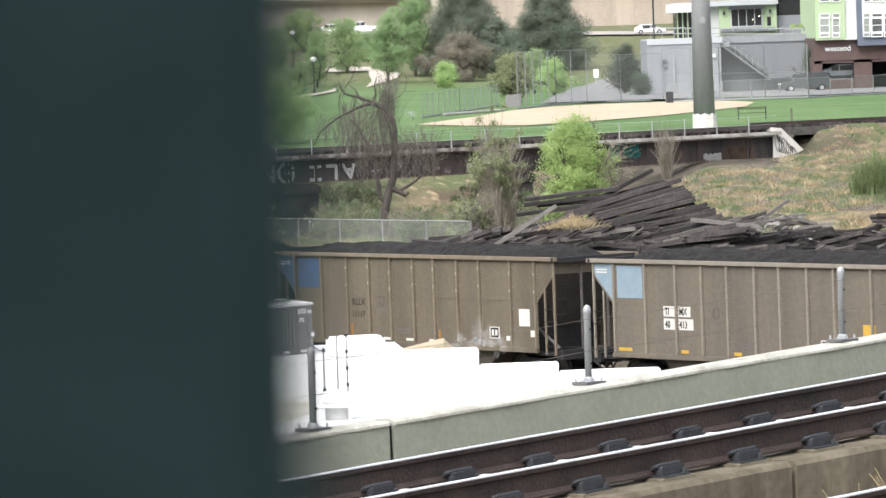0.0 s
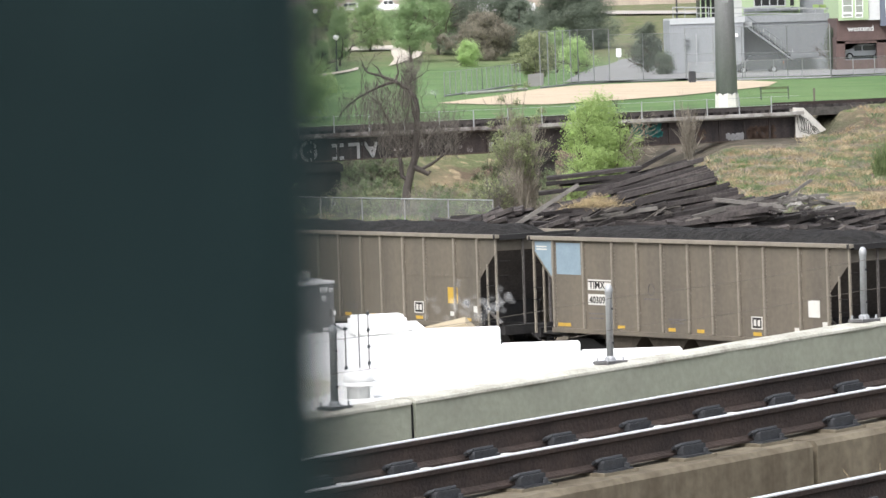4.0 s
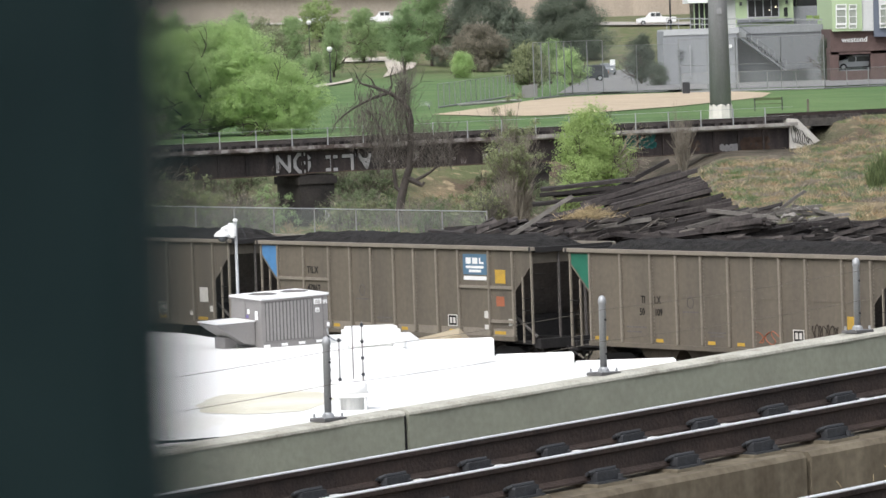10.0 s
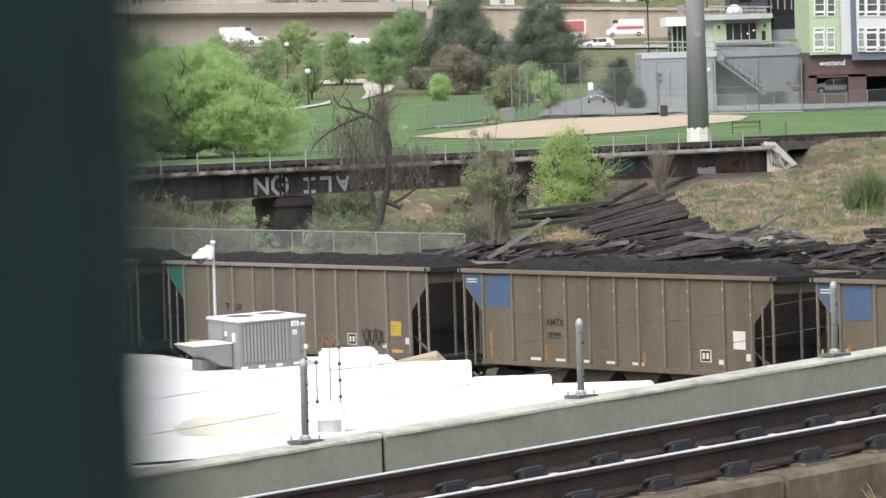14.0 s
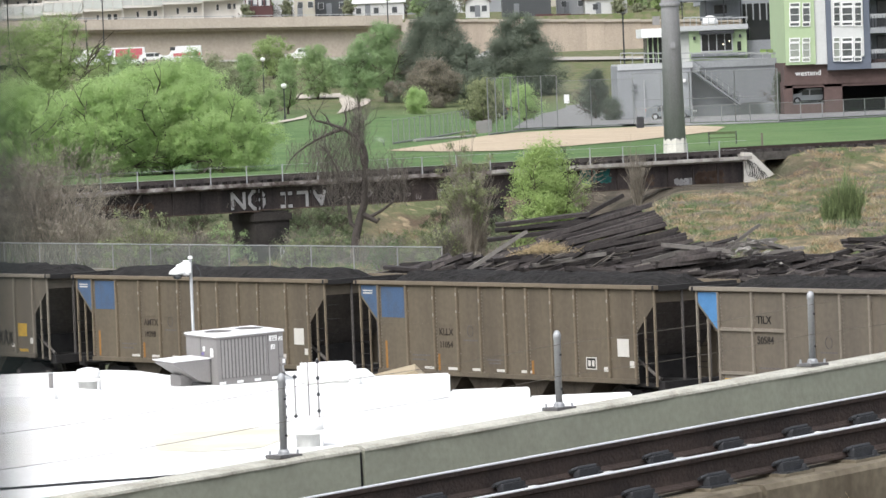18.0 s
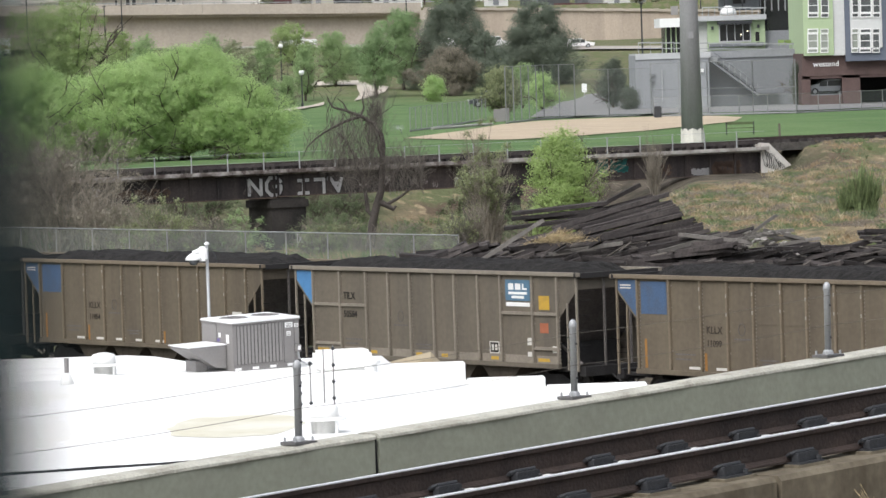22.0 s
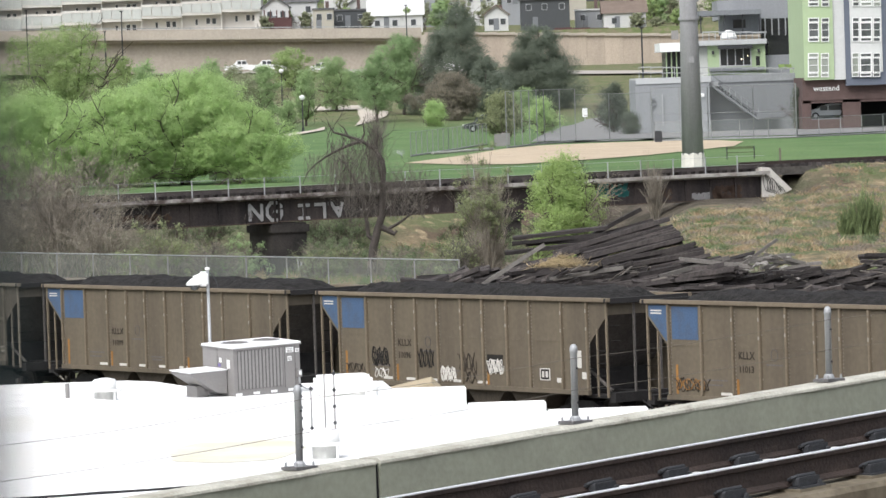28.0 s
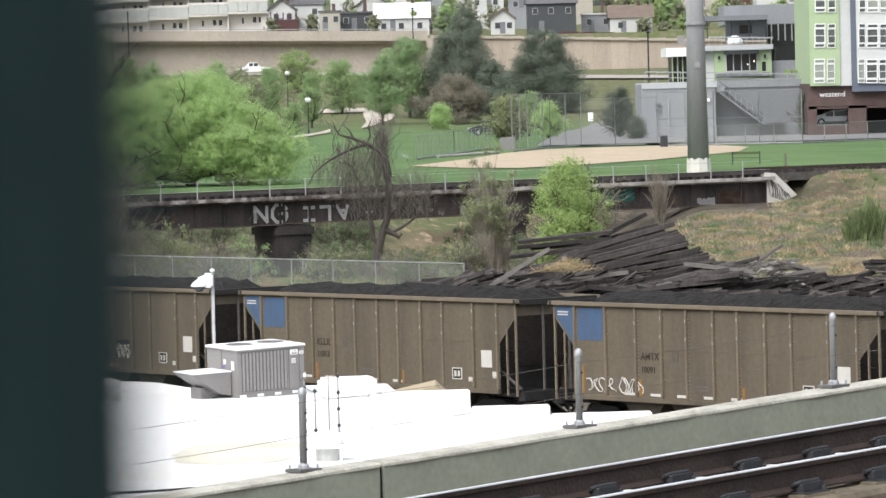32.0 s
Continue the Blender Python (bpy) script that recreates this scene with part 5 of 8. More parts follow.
# ---- railway bridge ----
BR0 = Vector((-26, bridge_y(-26), 4.85))
BR1 = Vector((19.19, 272.0, 4.88))
bd = BR1 - BR0
BLEN = bd.length
BM = Matrix.Translation((BR0.x, BR0.y, 0)) @ Matrix.Rotation(math.atan2(bd.y, bd.x), 4, "Z")
DECK0, DECK1 = BR0.z, BR1.z


def deck_z(s):
    return DECK0 + (DECK1 - DECK0) * s / BLEN


bridge = thing("railway_bridge", "old black steel girder railway bridge with graffiti over a gulch", "bridge")


def run(name, s0, s1, y0, y1, up0, up1, material, label="", bevel=0.0, parent=None):
    """A bar along the bridge between heights above its deck line."""
    bm = bmesh.new()
    prism(bm, [(s0, deck_z(s0) + up0), (s1, deck_z(s1) + up0), (s1, deck_z(s1) + up1), (s0, deck_z(s0) + up1)], y0, y1, BM)
    return part(name, bm, material, parent or bridge, label, bevel=bevel)


PIER1, PIER2 = (20.69, 2.07), (35.12, 1.94)
FLAKE = mat("flaking_white_paint", (0.50, 0.47, 0.45), 0.8, dark=(0.085, 0.066, 0.06), scale=1.3, var=0.3, mask=0.58)
PALE_FLANGE = mat("pale_grey_flange", (0.5, 0.48, 0.45), 0.8, var=0.2, scale=1.2, dark=(0.22, 0.2, 0.18))
cuts = [0.0, PIER1[0] + 0.1, PIER2[0] + 0.1, BLEN]
depth = (1.75, 1.7, 1.75)
for (a, b), dp in zip(zip(cuts, cuts[1:]), depth):
    run("girder_web", a + 0.06, b - 0.06, 0.12, 0.2, -dp, -0.42, GIRDER, "grimy black riveted girder")
    run("bottom_flange", a + 0.05, b - 0.05, -0.05, 0.35, -dp - 0.03, -dp + 0.03, GIRDER_CAP)
    run("top_flange", a + 0.05, b - 0.05, -0.06, 0.36, -0.52, -0.34, FLAKE if a < PIER2[0] - 1 else PALE_FLANGE, "flaking pale flange")
    n = int((b - a) / 1.6)
    for k in range(n + 1):
        s = a + 0.12 + (b - a - 0.24) * k / n
        run("stiffener", s - 0.05, s + 0.05, 0.02, 0.13, -dp + 0.03, -0.44, GIRDER)
    run("far_girder", a, b, 2.2, 2.4, -dp, -0.42, GIRDER)
# ties, rails, walkway and posts on the deck
run("walkway", 0, BLEN + 0.3, -0.33, 0.6, -0.33, -0.24, GIRDER_CAP)
for a, b, m in ((0, cuts[1], FLAKE), (cuts[1], cuts[2], FLAKE), (cuts[2], BLEN + 0.3, PALE_FLANGE)):
    run("walkway_fascia", a + 0.02, b - 0.02, -0.38, -0.332, -0.42, -0.22, m, "flaking pale fascia board")
for k in range(int(BLEN / 0.55)):
    s = 0.3 + 0.55 * k
    run("bridge_tie", s, s + 0.24, 0.3, 3.0, -0.24, -0.06, TIE)
for y in (0.9, 2.34):
    run("rail", -1, BLEN + 1, y - 0.04, y + 0.04, -0.06, 0.11, RUST)
run("curb_timber", 0, BLEN, 0.32, 0.5, -0.08, 0.09, TIE)
POSTS = (44.06, 4.68)[0]
for k in range(19):
    s = POSTS + 2.22 - 2.2 * k + 4.4
    if 0 < s < BLEN:
        bm = rod(bmesh.new(), BM @ Vector((s, -0.28, deck_z(s) - 0.45)), BM @ Vector((s, -0.28, deck_z(s) + 0.72)), 0.035, None, 6)
        part("rail_post", bm, GALV, bridge)
bm = bmesh.new()
for up in (0.68, 0.2):
    rod(bm, BM @ Vector((0.5, -0.28, deck_z(0) + up)), BM @ Vector((BLEN, -0.28, deck_z(BLEN) + up)), 0.012, None, 4)
part("handrail_cable", bm, GALV, bridge)
# sprayed letters on the girder
SPRAY_WHITE = mat("white_spray_paint", (0.42, 0.41, 0.41), 0.7, var=0.2, scale=3)
SPRAY_TEAL = mat("teal_spray_paint", (0.03, 0.16, 0.15), 0.7, var=0.3, scale=2)
SPRAY_RUST = mat("brown_spray_paint", (0.085, 0.055, 0.04), 0.8, var=0.3, scale=2)


def strokes(name, pts, r, material, s, z, w, h, label):
    """Painted strokes on the web, from unit coordinates."""
    bm = bmesh.new()
    for line in pts:
        for (a, b), (c, d) in zip(line, line[1:]):
            p, q = Vector((s + a * w, 0.112, z + b * h)), Vector((s + c * w, 0.112, z + d * h))
            e = (q - p).normalized() * r * 0.6
            nrm = Vector((-(q - p).z, 0, (q - p).x)).normalized() * r
            vs = [p - e + nrm, p - e - nrm, q + e - nrm, q + e + nrm]
            f = [bm.verts.new(BM @ v) for v in vs]
            g = [bm.verts.new(BM @ (v + Vector((0, 0.006, 0)))) for v in vs]
            bm.faces.new(f)
            for i in range(4):
                bm.faces.new((f[i], f[(i + 1) % 4], g[(i + 1) % 4], g[i]))
    return part(name, bm, material, bridge, label)


GLYPHS = {"N": [[(0, 0), (0, 1), (1, 0), (1, 1)]], "G": [[(1, 0.75), (0.75, 1), (0.25, 1), (0, 0.7), (0, 0.3), (0.3, 0), (0.8, 0), (1, 0.3), (1, 0.5), (0.5, 0.5)]],
          "I": [[(0.5, 0), (0.5, 1)], [(0.15, 0), (0.85, 0)], [(0.15, 1), (0.85, 1)]], "L": [[(0.1, 1), (0.8, 1), (0.8, 0.05)]], "V": [[(0, 1), (0.2, 1), (0.75, 0), (1, 1)], [(0.35, 0.62), (0.9, 0.62)]]}
for g, c0, c1 in (("N", (19.15, 3.3), (19.88, 4.11)), ("G", (20.22, 3.25), (21.1, 4.18)), ("I", (22.04, 3.28), (22.94, 3.97)), ("L", (23.12, 3.22), (23.93, 3.98)), ("V", (24.04, 3.3), (24.88, 4.0))):
    strokes("letter_shadow", GLYPHS[g], 0.15, STENCIL, c0[0] + 0.02, c0[1] - 0.02, c1[0] - c0[0], c1[1] - c0[1], "black sprayed outline").location = BM.to_3x3() @ Vector((0, 0.004, 0))
    strokes("sprayed_letter", GLYPHS[g], 0.092, SPRAY_WHITE, c0[0], c0[1], c1[0] - c0[0], c1[1] - c0[1], "large white sprayed letter")


def tag_blob(c0, c1, material, seed, label, r=0.07, n=5):
    rnd = random.Random(seed)
    lines = []
    for k in range(n):
        cx = (k + 0.5) / n
        lines.append([(cx + 0.5 / n * math.cos(a) * rnd.uniform(0.7, 1.1), 0.5 + 0.45 * math.sin(a * rnd.choice((1, 1, 2)))) for a in (0.7 * j + rnd.random() for j in range(9))])
    strokes("sprayed_tag", lines, r, material, c0[0], c0[1], c1[0] - c0[0], c1[1] - c0[1], label)


tag_blob((41.35, 3.65), (43.39, 4.32), SPRAY_TEAL, 3, "teal sprayed tag", 0.14)
tag_blob((47.83, 3.22), (49.05, 3.55), SPRAY_WHITE, 4, "small white sprayed tag", 0.07)
tag_blob((49.3, 3.15), (51.17, 3.87), SPRAY_RUST, 5, "brown sprayed tag", 0.12)
tag_blob((11.19, 3.4), (14.34, 3.84), SPRAY_RUST, 6, "faded brown tag", 0.08, 8)
tag_blob((45.52, 3.27), (46.4, 3.93), SPRAY_RUST, 8, "faded tag", 0.05, 3)
rnd = random.Random(44)
for k in range(14):
    s_ = rnd.uniform(9.5, 34)
    if 18.9 < s_ < 25.2:
        continue
    tag_blob((s_, 3.15 + rnd.random() * 0.5), (s_ + rnd.uniform(0.25, 0.7), 3.6 + rnd.random() * 0.55), FLAKE if k % 3 else SPRAY_WHITE, 60 + k, "flaked old paint", rnd.uniform(0.02, 0.045), 2)
# piers and abutment
STONE = mat("sooty_pier_stone", (0.05, 0.044, 0.04), 0.9, dark=(0.02, 0.018, 0.017), scale=0.8, var=0.3, bump=0.4)
for (s, z), w in (((PIER1[0] + 0.6, PIER1[1]), 2.1), (PIER2, 1.8)):
    p = thing("bridge_pier", "sooty concrete bridge pier", "pier", kind="structure")
    bm = box(bmesh.new(), s + 0.2, 1.3, (deck_z(s) - 1.8 - 0.5) / 2, w, 2.6, deck_z(s) - 1.8 + 0.5, BM)
    part("shaft", bm, STONE, p)
    bm = box(bmesh.new(), s + 0.2, 1.3, deck_z(s) - 1.86 - 0.25, w + 0.25, 2.8, 0.4, BM)
    part("cap", bm, STONE, p)
strokes("sprayed_mark", [[(0, 0), (1, 1)], [(0, 1), (1, 0)], [(0, 0), (0, 1)]], 0.035, SPRAY_WHITE, (21.77, 0.48)[0], (21.77, 0.48)[1], 0.4, 0.75, "white sprayed cross").location = BM.to_3x3() @ Vector((0, -0.42, 0))
tag_blob((20.62, 2.13), (21.68, 2.44), SPRAY_WHITE, 9, "small white sprayed tag", 0.04, 4)
WING = mat("whitewashed_wing_wall", (0.68, 0.65, 0.60), 0.85, var=0.15, scale=0.8, bump=0.2)
ab = thing("abutment_wing_wall", "whitewashed concrete wing wall covered in black graffiti", "wing wall", kind="structure")
w0, w1, w2, w3 = (52.55, 4.88), (52.46, 3.07), (54.95, 3.25), (53.1, 4.84)
bm = prism(bmesh.new(), [(w0[0], w0[1]), (w1[0], w1[1] - 1.5), (w2[0], w2[1] - 1.5), (w2[0], w2[1]), (w3[0], w3[1])], 0, 0.6, BM)
part("wall", bm, WING, ab)
bm = bmesh.new()
rnd = random.Random(12)
for k in range(9):
    a0 = rnd.random() * 6
    cx, cz = w0[0] + 0.25 + 0.15 * k, w1[1] + 0.95 - 0.075 * k
    tube(bm, [BM @ Vector((cx + 0.16 * math.cos(a0 + j * 0.75), -0.012, cz + (0.55 - 0.035 * k) * math.sin((a0 + j * 0.75) * 0.9))) for j in range(9)], 0.019, None, 4)
part("graffiti", bm, STENCIL, ab, "black sprayed loops")
# bed of the line beyond the bridge, on the embankment
bm = bmesh.new()
prism(bm, [(BLEN, deck_z(BLEN) - 0.5), (BLEN + 30, deck_z(BLEN) - 0.5), (BLEN + 30, deck_z(BLEN) + 0.0), (BLEN, deck_z(BLEN) - 0.06)], 0.1, 3.4, BM)
tagged(part("embankment_trackbed", bm, BALLAST, None), "dark gravel trackbed on the embankment", "trackbed", kind="structure")
for k in range(44):
    s = BLEN + 0.3 + 0.6 * k
    bm = box(bmesh.new(), s, 1.6, deck_z(BLEN) + 0.03, 0.24, 2.6, 0.18, BM)
    tagged(part("railway_tie", bm, TIE, None), "dark timber railway tie on gravel", "railway tie", "embankment ties")
for y in (0.9, 2.34):
    bm = box(bmesh.new(), BLEN + 15, y, deck_z(BLEN) + 0.19, 30, 0.08, 0.16, BM)
    tagged(part("embankment_rail", bm, RUST, None), "rusty steel rail on the embankment", "rail", "embankment rails")

# ---- steel pole ----
pb = Vector((16.38, 292.25, 4.6))
pole = thing("steel_pole", "tall grey tapered steel pole on a white-painted concrete footing", "pole", pose(pb.x, pb.y, pb.z))
PK = pb.y / 8400
rod(bm := bmesh.new(), (0, 0, 22 * PK), (0, 0, 480 * PK), 19.2 * PK, 13 * PK, 20)
part("shaft", bm, POLE_STEEL, pole, smooth=True)
part("footing", lathe(bmesh.new(), [(21.5 * PK, -0.4), (20.5 * PK, 24 * PK), (18 * PK, 27 * PK)], 8), WING, pole, "chipped white concrete footing")
for z in (260,):
    part("joint_band", lathe(bmesh.new(), [(18.4 * PK, 0), (18.6 * PK, 0.12), (18.2 * PK, 0.2)], 20, Matrix.Translation((0, 0, z * PK))), POLE_STEEL, pole)
part("cross_arm", rod(bmesh.new(), (0, 0, 372 * PK), (-1.7, 0, 372 * PK + 0.25), 0.12, 0.08, 8), POLE_STEEL, pole)
part("sign_plate", box(bmesh.new(), 0.05, -18.7 * PK, 190 * PK, 0.3, 0.03, 0.4), POLE_STEEL, pole)

# ---- chain-link fence behind the train ----
F0 = Vector((-24.92, 232.0, 0))
F1 = Vector((1.2, 197.0, 0))
fence = thing("chain_link_fence", "grey chain-link fence behind the coal train", "fence")
fn = 14
for k in range(fn + 1):
    p = F0.lerp(F1, k / fn)
    z = ground_z(p.x, p.y)
    part("post", rod(bmesh.new(), (p.x, p.y, z - 0.2), (p.x, p.y, 3.03), 0.03, None, 8), AC_METAL, fence)
part("top_rail", rod(bmesh.new(), (F0.x, F0.y, 3.0), (F1.x, F1.y, 3.0), 0.022, None, 6), GALV, fence)
WIRE = mat("thin_wire_mesh", (0.30, 0.33, 0.31), 0.7, var=0.1, scale=2, alpha=0.14)
bm = bmesh.new()
fd = (F1 - F0)
box(bm, fd.length / 2, 0, 1.9, fd.length, 0.006, 2.15, Matrix.Translation((F0.x, F0.y, 0)) @ Matrix.Rotation(math.atan2(fd.y, fd.x), 4, "Z"))
part("wire_mesh", bm, WIRE, fence)

# ---- trees along the gulch ----
def at_ground(x, y):
    return (x, y, ground_z(x, y) - 0.1)


lime = 6.41
lt = leafy_tree("young_tree", "bright lime-green young tree in new leaf behind the timber pile", at_ground(lime, 224), 5.9, 4.5, LEAF_LIME, 21, 26000, 0.05, 12, 0.12, 0.06, "gulch trees")
lb = 4.69
leafy_tree("small_bush", "small lime-green bush beside the timber pile", at_ground(lb, 205), 3.0, 1.4, LEAF_LIME, 22, 2600, 0.05, 4, 0.05, 0.3, "gulch trees")
bm = bmesh.new()
rnd = np.random.default_rng(77)
for k in range(9):
    limbs(bm, (0.3 + 0.1 * k, -0.4, 2.2 + 0.12 * k), (0.75, rnd.normal(0, 0.2), 0.55 + 0.05 * k), 1.25, 0.03, 2, rnd, 0.5, 0, (1, 3), None, 0.2)
part("bare_limb", bm, mat("pale_bare_limbs", (0.34, 0.31, 0.24), 0.9, var=0.2, scale=2), lt, "pale bare outer limbs")
# old willow, nearly dead
wx = -2.81
wz = ground_z(wx, 236)
willow = thing("dead_willow", "gaunt half-dead willow with bent grey limbs", "tree", pose(wx, 236, wz))
rnd = np.random.default_rng(5)
bm = bmesh.new()
K = 236 / 8400


def bent(pts, r0, r1):
    """A crooked limb through points."""
    tube(bm, pts, r0, r1, 8)


def wp(x, y, d=0.0):
    """Metres from the willow's foot for a bearing drawn on its own plane."""
    return Vector(((x - 684) * K + (440 - y) * K * 0.04, d, (440 - y) * K + 1.4 - wz))


bent([wp(677, 490), wp(679, 456), wp(683, 407), wp(690, 378), wp(698, 352), wp(699, 314), wp(700, 271), wp(697, 254), wp(684, 234), wp(661, 220), wp(637, 210), wp(612, 203)], 0.243, 0.0521)
bent([wp(661, 220), wp(645, 224), wp(628, 230), wp(610, 239), wp(595, 247), wp(578, 259), wp(566, 272), wp(557, 292)], 0.0936, 0.0139)
bent([wp(661, 220), wp(666, 205), wp(663, 188), wp(668, 176)], 0.0624, 0.0112)
bent([wp(612, 203), wp(604, 192), wp(600, 180)], 0.0499, 0.0112)
bent([wp(637, 210), wp(630, 196), wp(618, 186)], 0.0499, 0.0112)
bent([wp(684, 396), wp(674, 388), wp(670, 356), wp(660, 318), wp(648, 288), wp(634, 262), wp(622, 250)], 0.125, 0.0186)
bent([wp(664, 335), wp(652, 310), wp(640, 296)], 0.0624, 0.0139)
bent([wp(699, 300), wp(690, 262), wp(688, 230), wp(690, 196)], 0.0874, 0.0139)
bent([wp(694, 372), wp(706, 378), wp(720, 386), wp(724, 380)], 0.175, 0.0744)
bent([wp(706, 378), wp(726, 368), wp(738, 360), wp(755, 346), wp(764, 328), wp(774, 310)], 0.0874, 0.0186)
bent([wp(700, 352), wp(716, 334), wp(728, 312), wp(738, 296)], 0.0749, 0.0139)
for k in range(26):
    c = wp(600 + 92 * rnd.random(), 200 + 70 * rnd.random(), rnd.normal(0, 0.4))
    limbs(bm, c, (rnd.normal(0, 0.5), rnd.normal(0, 0.4), rnd.choice((-1.0, 0.8))), 1.1, 0.022, 1, rnd, 0.5, 0.05, (1, 3), None, 0.3)
part("trunk", bm, mat("dark_willow_bark", (0.085, 0.073, 0.066), 0.9, var=0.35, scale=2.5, bump=0.5), willow, "bent grey-brown trunk and limbs")


def fine_twigs(name, count, spot, rise, label):
    """Sprays of hair-thin twigs that start along the limbs."""
    bm = bmesh.new()
    for k in range(count):
        c = spot(k)
        d = Vector((rnd.normal(0, 0.3), rnd.normal(0, 0.3), rise + rnd.normal(0, 0.25))).normalized()
        q = c
        step = rnd.uniform(0.16, 0.42)
        for i in range(4):
            d = (d + Vector((rnd.normal(0, 0.16), rnd.normal(0, 0.16), -0.06 if rise < 0 else 0.02))).normalized()
            e = q + d * step
            rod(bm, q, e, 0.0105 - 0.002 * i, 0.0085 - 0.002 * i, 3, False)
            if i:
                f = (d + Vector(rnd.normal(0, 0.5, 3))).normalized()
                rod(bm, e, e + f * step * 0.8, 0.006, 0.003, 3, False)
            q = e
    part(name, bm, DARK_TWIG, willow, label)


fine_twigs("twig_canopy", 470, lambda k: wp(606 + 84 * rnd.random(), 204 + 84 * rnd.random(), rnd.normal(0, 0.5)), -1.0, "thin hanging dry twigs")
fine_twigs("twig_canopy", 240, lambda k: wp(675 + 24 * rnd.random(), 205 + 70 * rnd.random(), rnd.normal(0, 0.4)), 0.9, "thin upright dry twigs")
fine_twigs("twig_canopy", 300, lambda k: wp(702 + 72 * rnd.random(), 300 + 62 * rnd.random(), rnd.normal(0, 0.5)), 0.7, "greyish-brown twig sprays")
fine_twigs("twig_canopy", 190, lambda k: wp(632 + 60 * rnd.random(), 290 + 80 * rnd.random(), rnd.normal(0, 0.5)), 0.6, "greyish-brown twig sprays")
fine_twigs("twig_canopy", 60, lambda k: wp(560 + 60 * rnd.random(), 236 + 30 * rnd.random(), rnd.normal(0, 0.3)), -1.0, "thin hanging dry twigs")

SHRUBS = ((870, 450, 232, 4.1, 0.6, LEAF_OLIVE, 31), (882, 455, 228, 3.3, 0.5, LEAF_OLIVE, 32), (894, 450, 236, 1.9, 0.4, None, 33), (856, 455, 226, 1.8, 0.4, None, 34), (800, 445, 246, 1.3, 1.6, LEAF_OLIVE, 35),
          (1178, 356, 250, 2.7, 0.35, None, 36), (100, 470, 236, 6.2, 4.2, None, 37), (40, 470, 240, 6.0, 3.6, None, 38), (160, 470, 238, 5.7, 3.2, None, 39), (205, 470, 232, 3.4, 1.8, None, 40),
          (290, 472, 228, 2.5, 2.0, LEAF_OLIVE, 41), (335, 472, 240, 1.9, 1.8, LEAF_OLIVE, 42), (592, 455, 244, 1.7, 1.4, LEAF_DULL, 43), (630, 455, 246, 1.6, 1.4, LEAF_DULL, 44), (-50, 470, 236, 5.0, 4.0, None, 45),
          (430, 470, 246, 1.8, 2.2, LEAF_DEEP, 46), (385, 470, 230, 2.0, 1.8, None, 47), (130, 470, 244, 5.2, 3.6, None, 48), (-10, 470, 230, 4.2, 3.0, None, 49), (740, 452, 240, 1.4, 1.8, None, 50))
for x, y, d, h, w, lf, sd in SHRUBS:
    gx = (x - 784 + 8) / 8400 * d
    bare_shrub("gulch_shrub", "tangled grey-brown bare shrub by the gulch" if not lf else "tangled grey shrub with a little new leaf", at_ground(gx, d), h * 1.3, w * 1.1, TWIG, sd, 34, 2, "gulch shrubs", lf or (BUD if w > 1.5 else None), 5000 if lf else 2200, 0.15 if w < 1.0 else 0.42, 0.06 if w < 1.0 else 0.16)

rnd = random.Random(91)
for k in range(34):
    x = rnd.uniform(340, 980)
    d = rnd.uniform(222, 256)
    if 425 < x < 565:
        continue
    gx = (x - 784 + 8) / 8400 * d
    green = k % 3 == 0
    bare_shrub("gulch_shrub", "low grey-brown thicket in the gulch" if not green else "low muted green thicket in the gulch", at_ground(gx, d), rnd.uniform(1.1, 2.3), rnd.uniform(1.0, 2.2), TWIG if k % 2 else DARK_TWIG, 400 + k, 22, 2, "gulch shrubs", LEAF_DULL if green else (LEAF_OLIVE if k % 3 == 1 else None), 1500, 0.4, 0.14)

for k, (x, d, h, w) in enumerate(((600, 262, 3.2, 1.4), (640, 266, 3.0, 1.6), (575, 266, 3.0, 1.0), (390, 262, 2.8, 1.8), (340, 264, 2.8, 1.8), (930, 262, 3.0, 1.4), (845, 266, 2.8, 1.6))):
    bare_shrub("gulch_shrub", "dark-stemmed leafy thicket in the shade of the bridge", at_ground((x - 784 + 8) / 8400 * d, d), h, w, BARK, 470 + k, 12, 2, "gulch shrubs", LEAF_DULL, 2600, 0.4, 0.2)

# ---- timber pile ----
PILE_D = 168.0
pile = thing("timber_pile", "heap of dark creosoted railway ties beside the track", "timber pile")
TIE_FORMS = []
rnd = random.Random(8)
for L, W_, H_ in ((2.6, 0.19, 0.135), (2.6, 0.18, 0.125), (3.4, 0.2, 0.14), (4.3, 0.22, 0.15), (5.2, 0.24, 0.17), (1.5, 0.16, 0.11)):
    bm = bmesh.new()
    prev = None
    for i in range(5):
        q = i / 4 - 0.5
        e = [(0.5, 0.5), (-0.5, 0.5), (-0.5, -0.5), (0.5, -0.5)]
        ringv = [bm.verts.new((q * L + (rnd.uniform(-0.03, 0.03) if i in (0, 4) else 0), a * W_ + rnd.uniform(-0.012, 0.012), b * H_ + rnd.uniform(-0.012, 0.012) + 0.02 * math.sin(q * 3))) for a, b in e]
        if prev:
            for j in range(4):
                bm.faces.new((prev[j], prev[(j + 1) % 4], ringv[(j + 1) % 4], ringv[j]))
        else:
            bm.faces.new(ringv)
        prev = ringv
    bm.faces.new(prev[::-1])
    o = part("tie", bm, TIE, None)
    TIE_FORMS.append(o.data)
    bpy.data.objects.remove(o)


def lay(form, x, y, z, tilt, turn, roll=0.0):
    o = new("tie", TIE_FORMS[form])
    o.parent = pile
    o.matrix_basis = pose(x, y, z, roll, -tilt, turn)
    return o




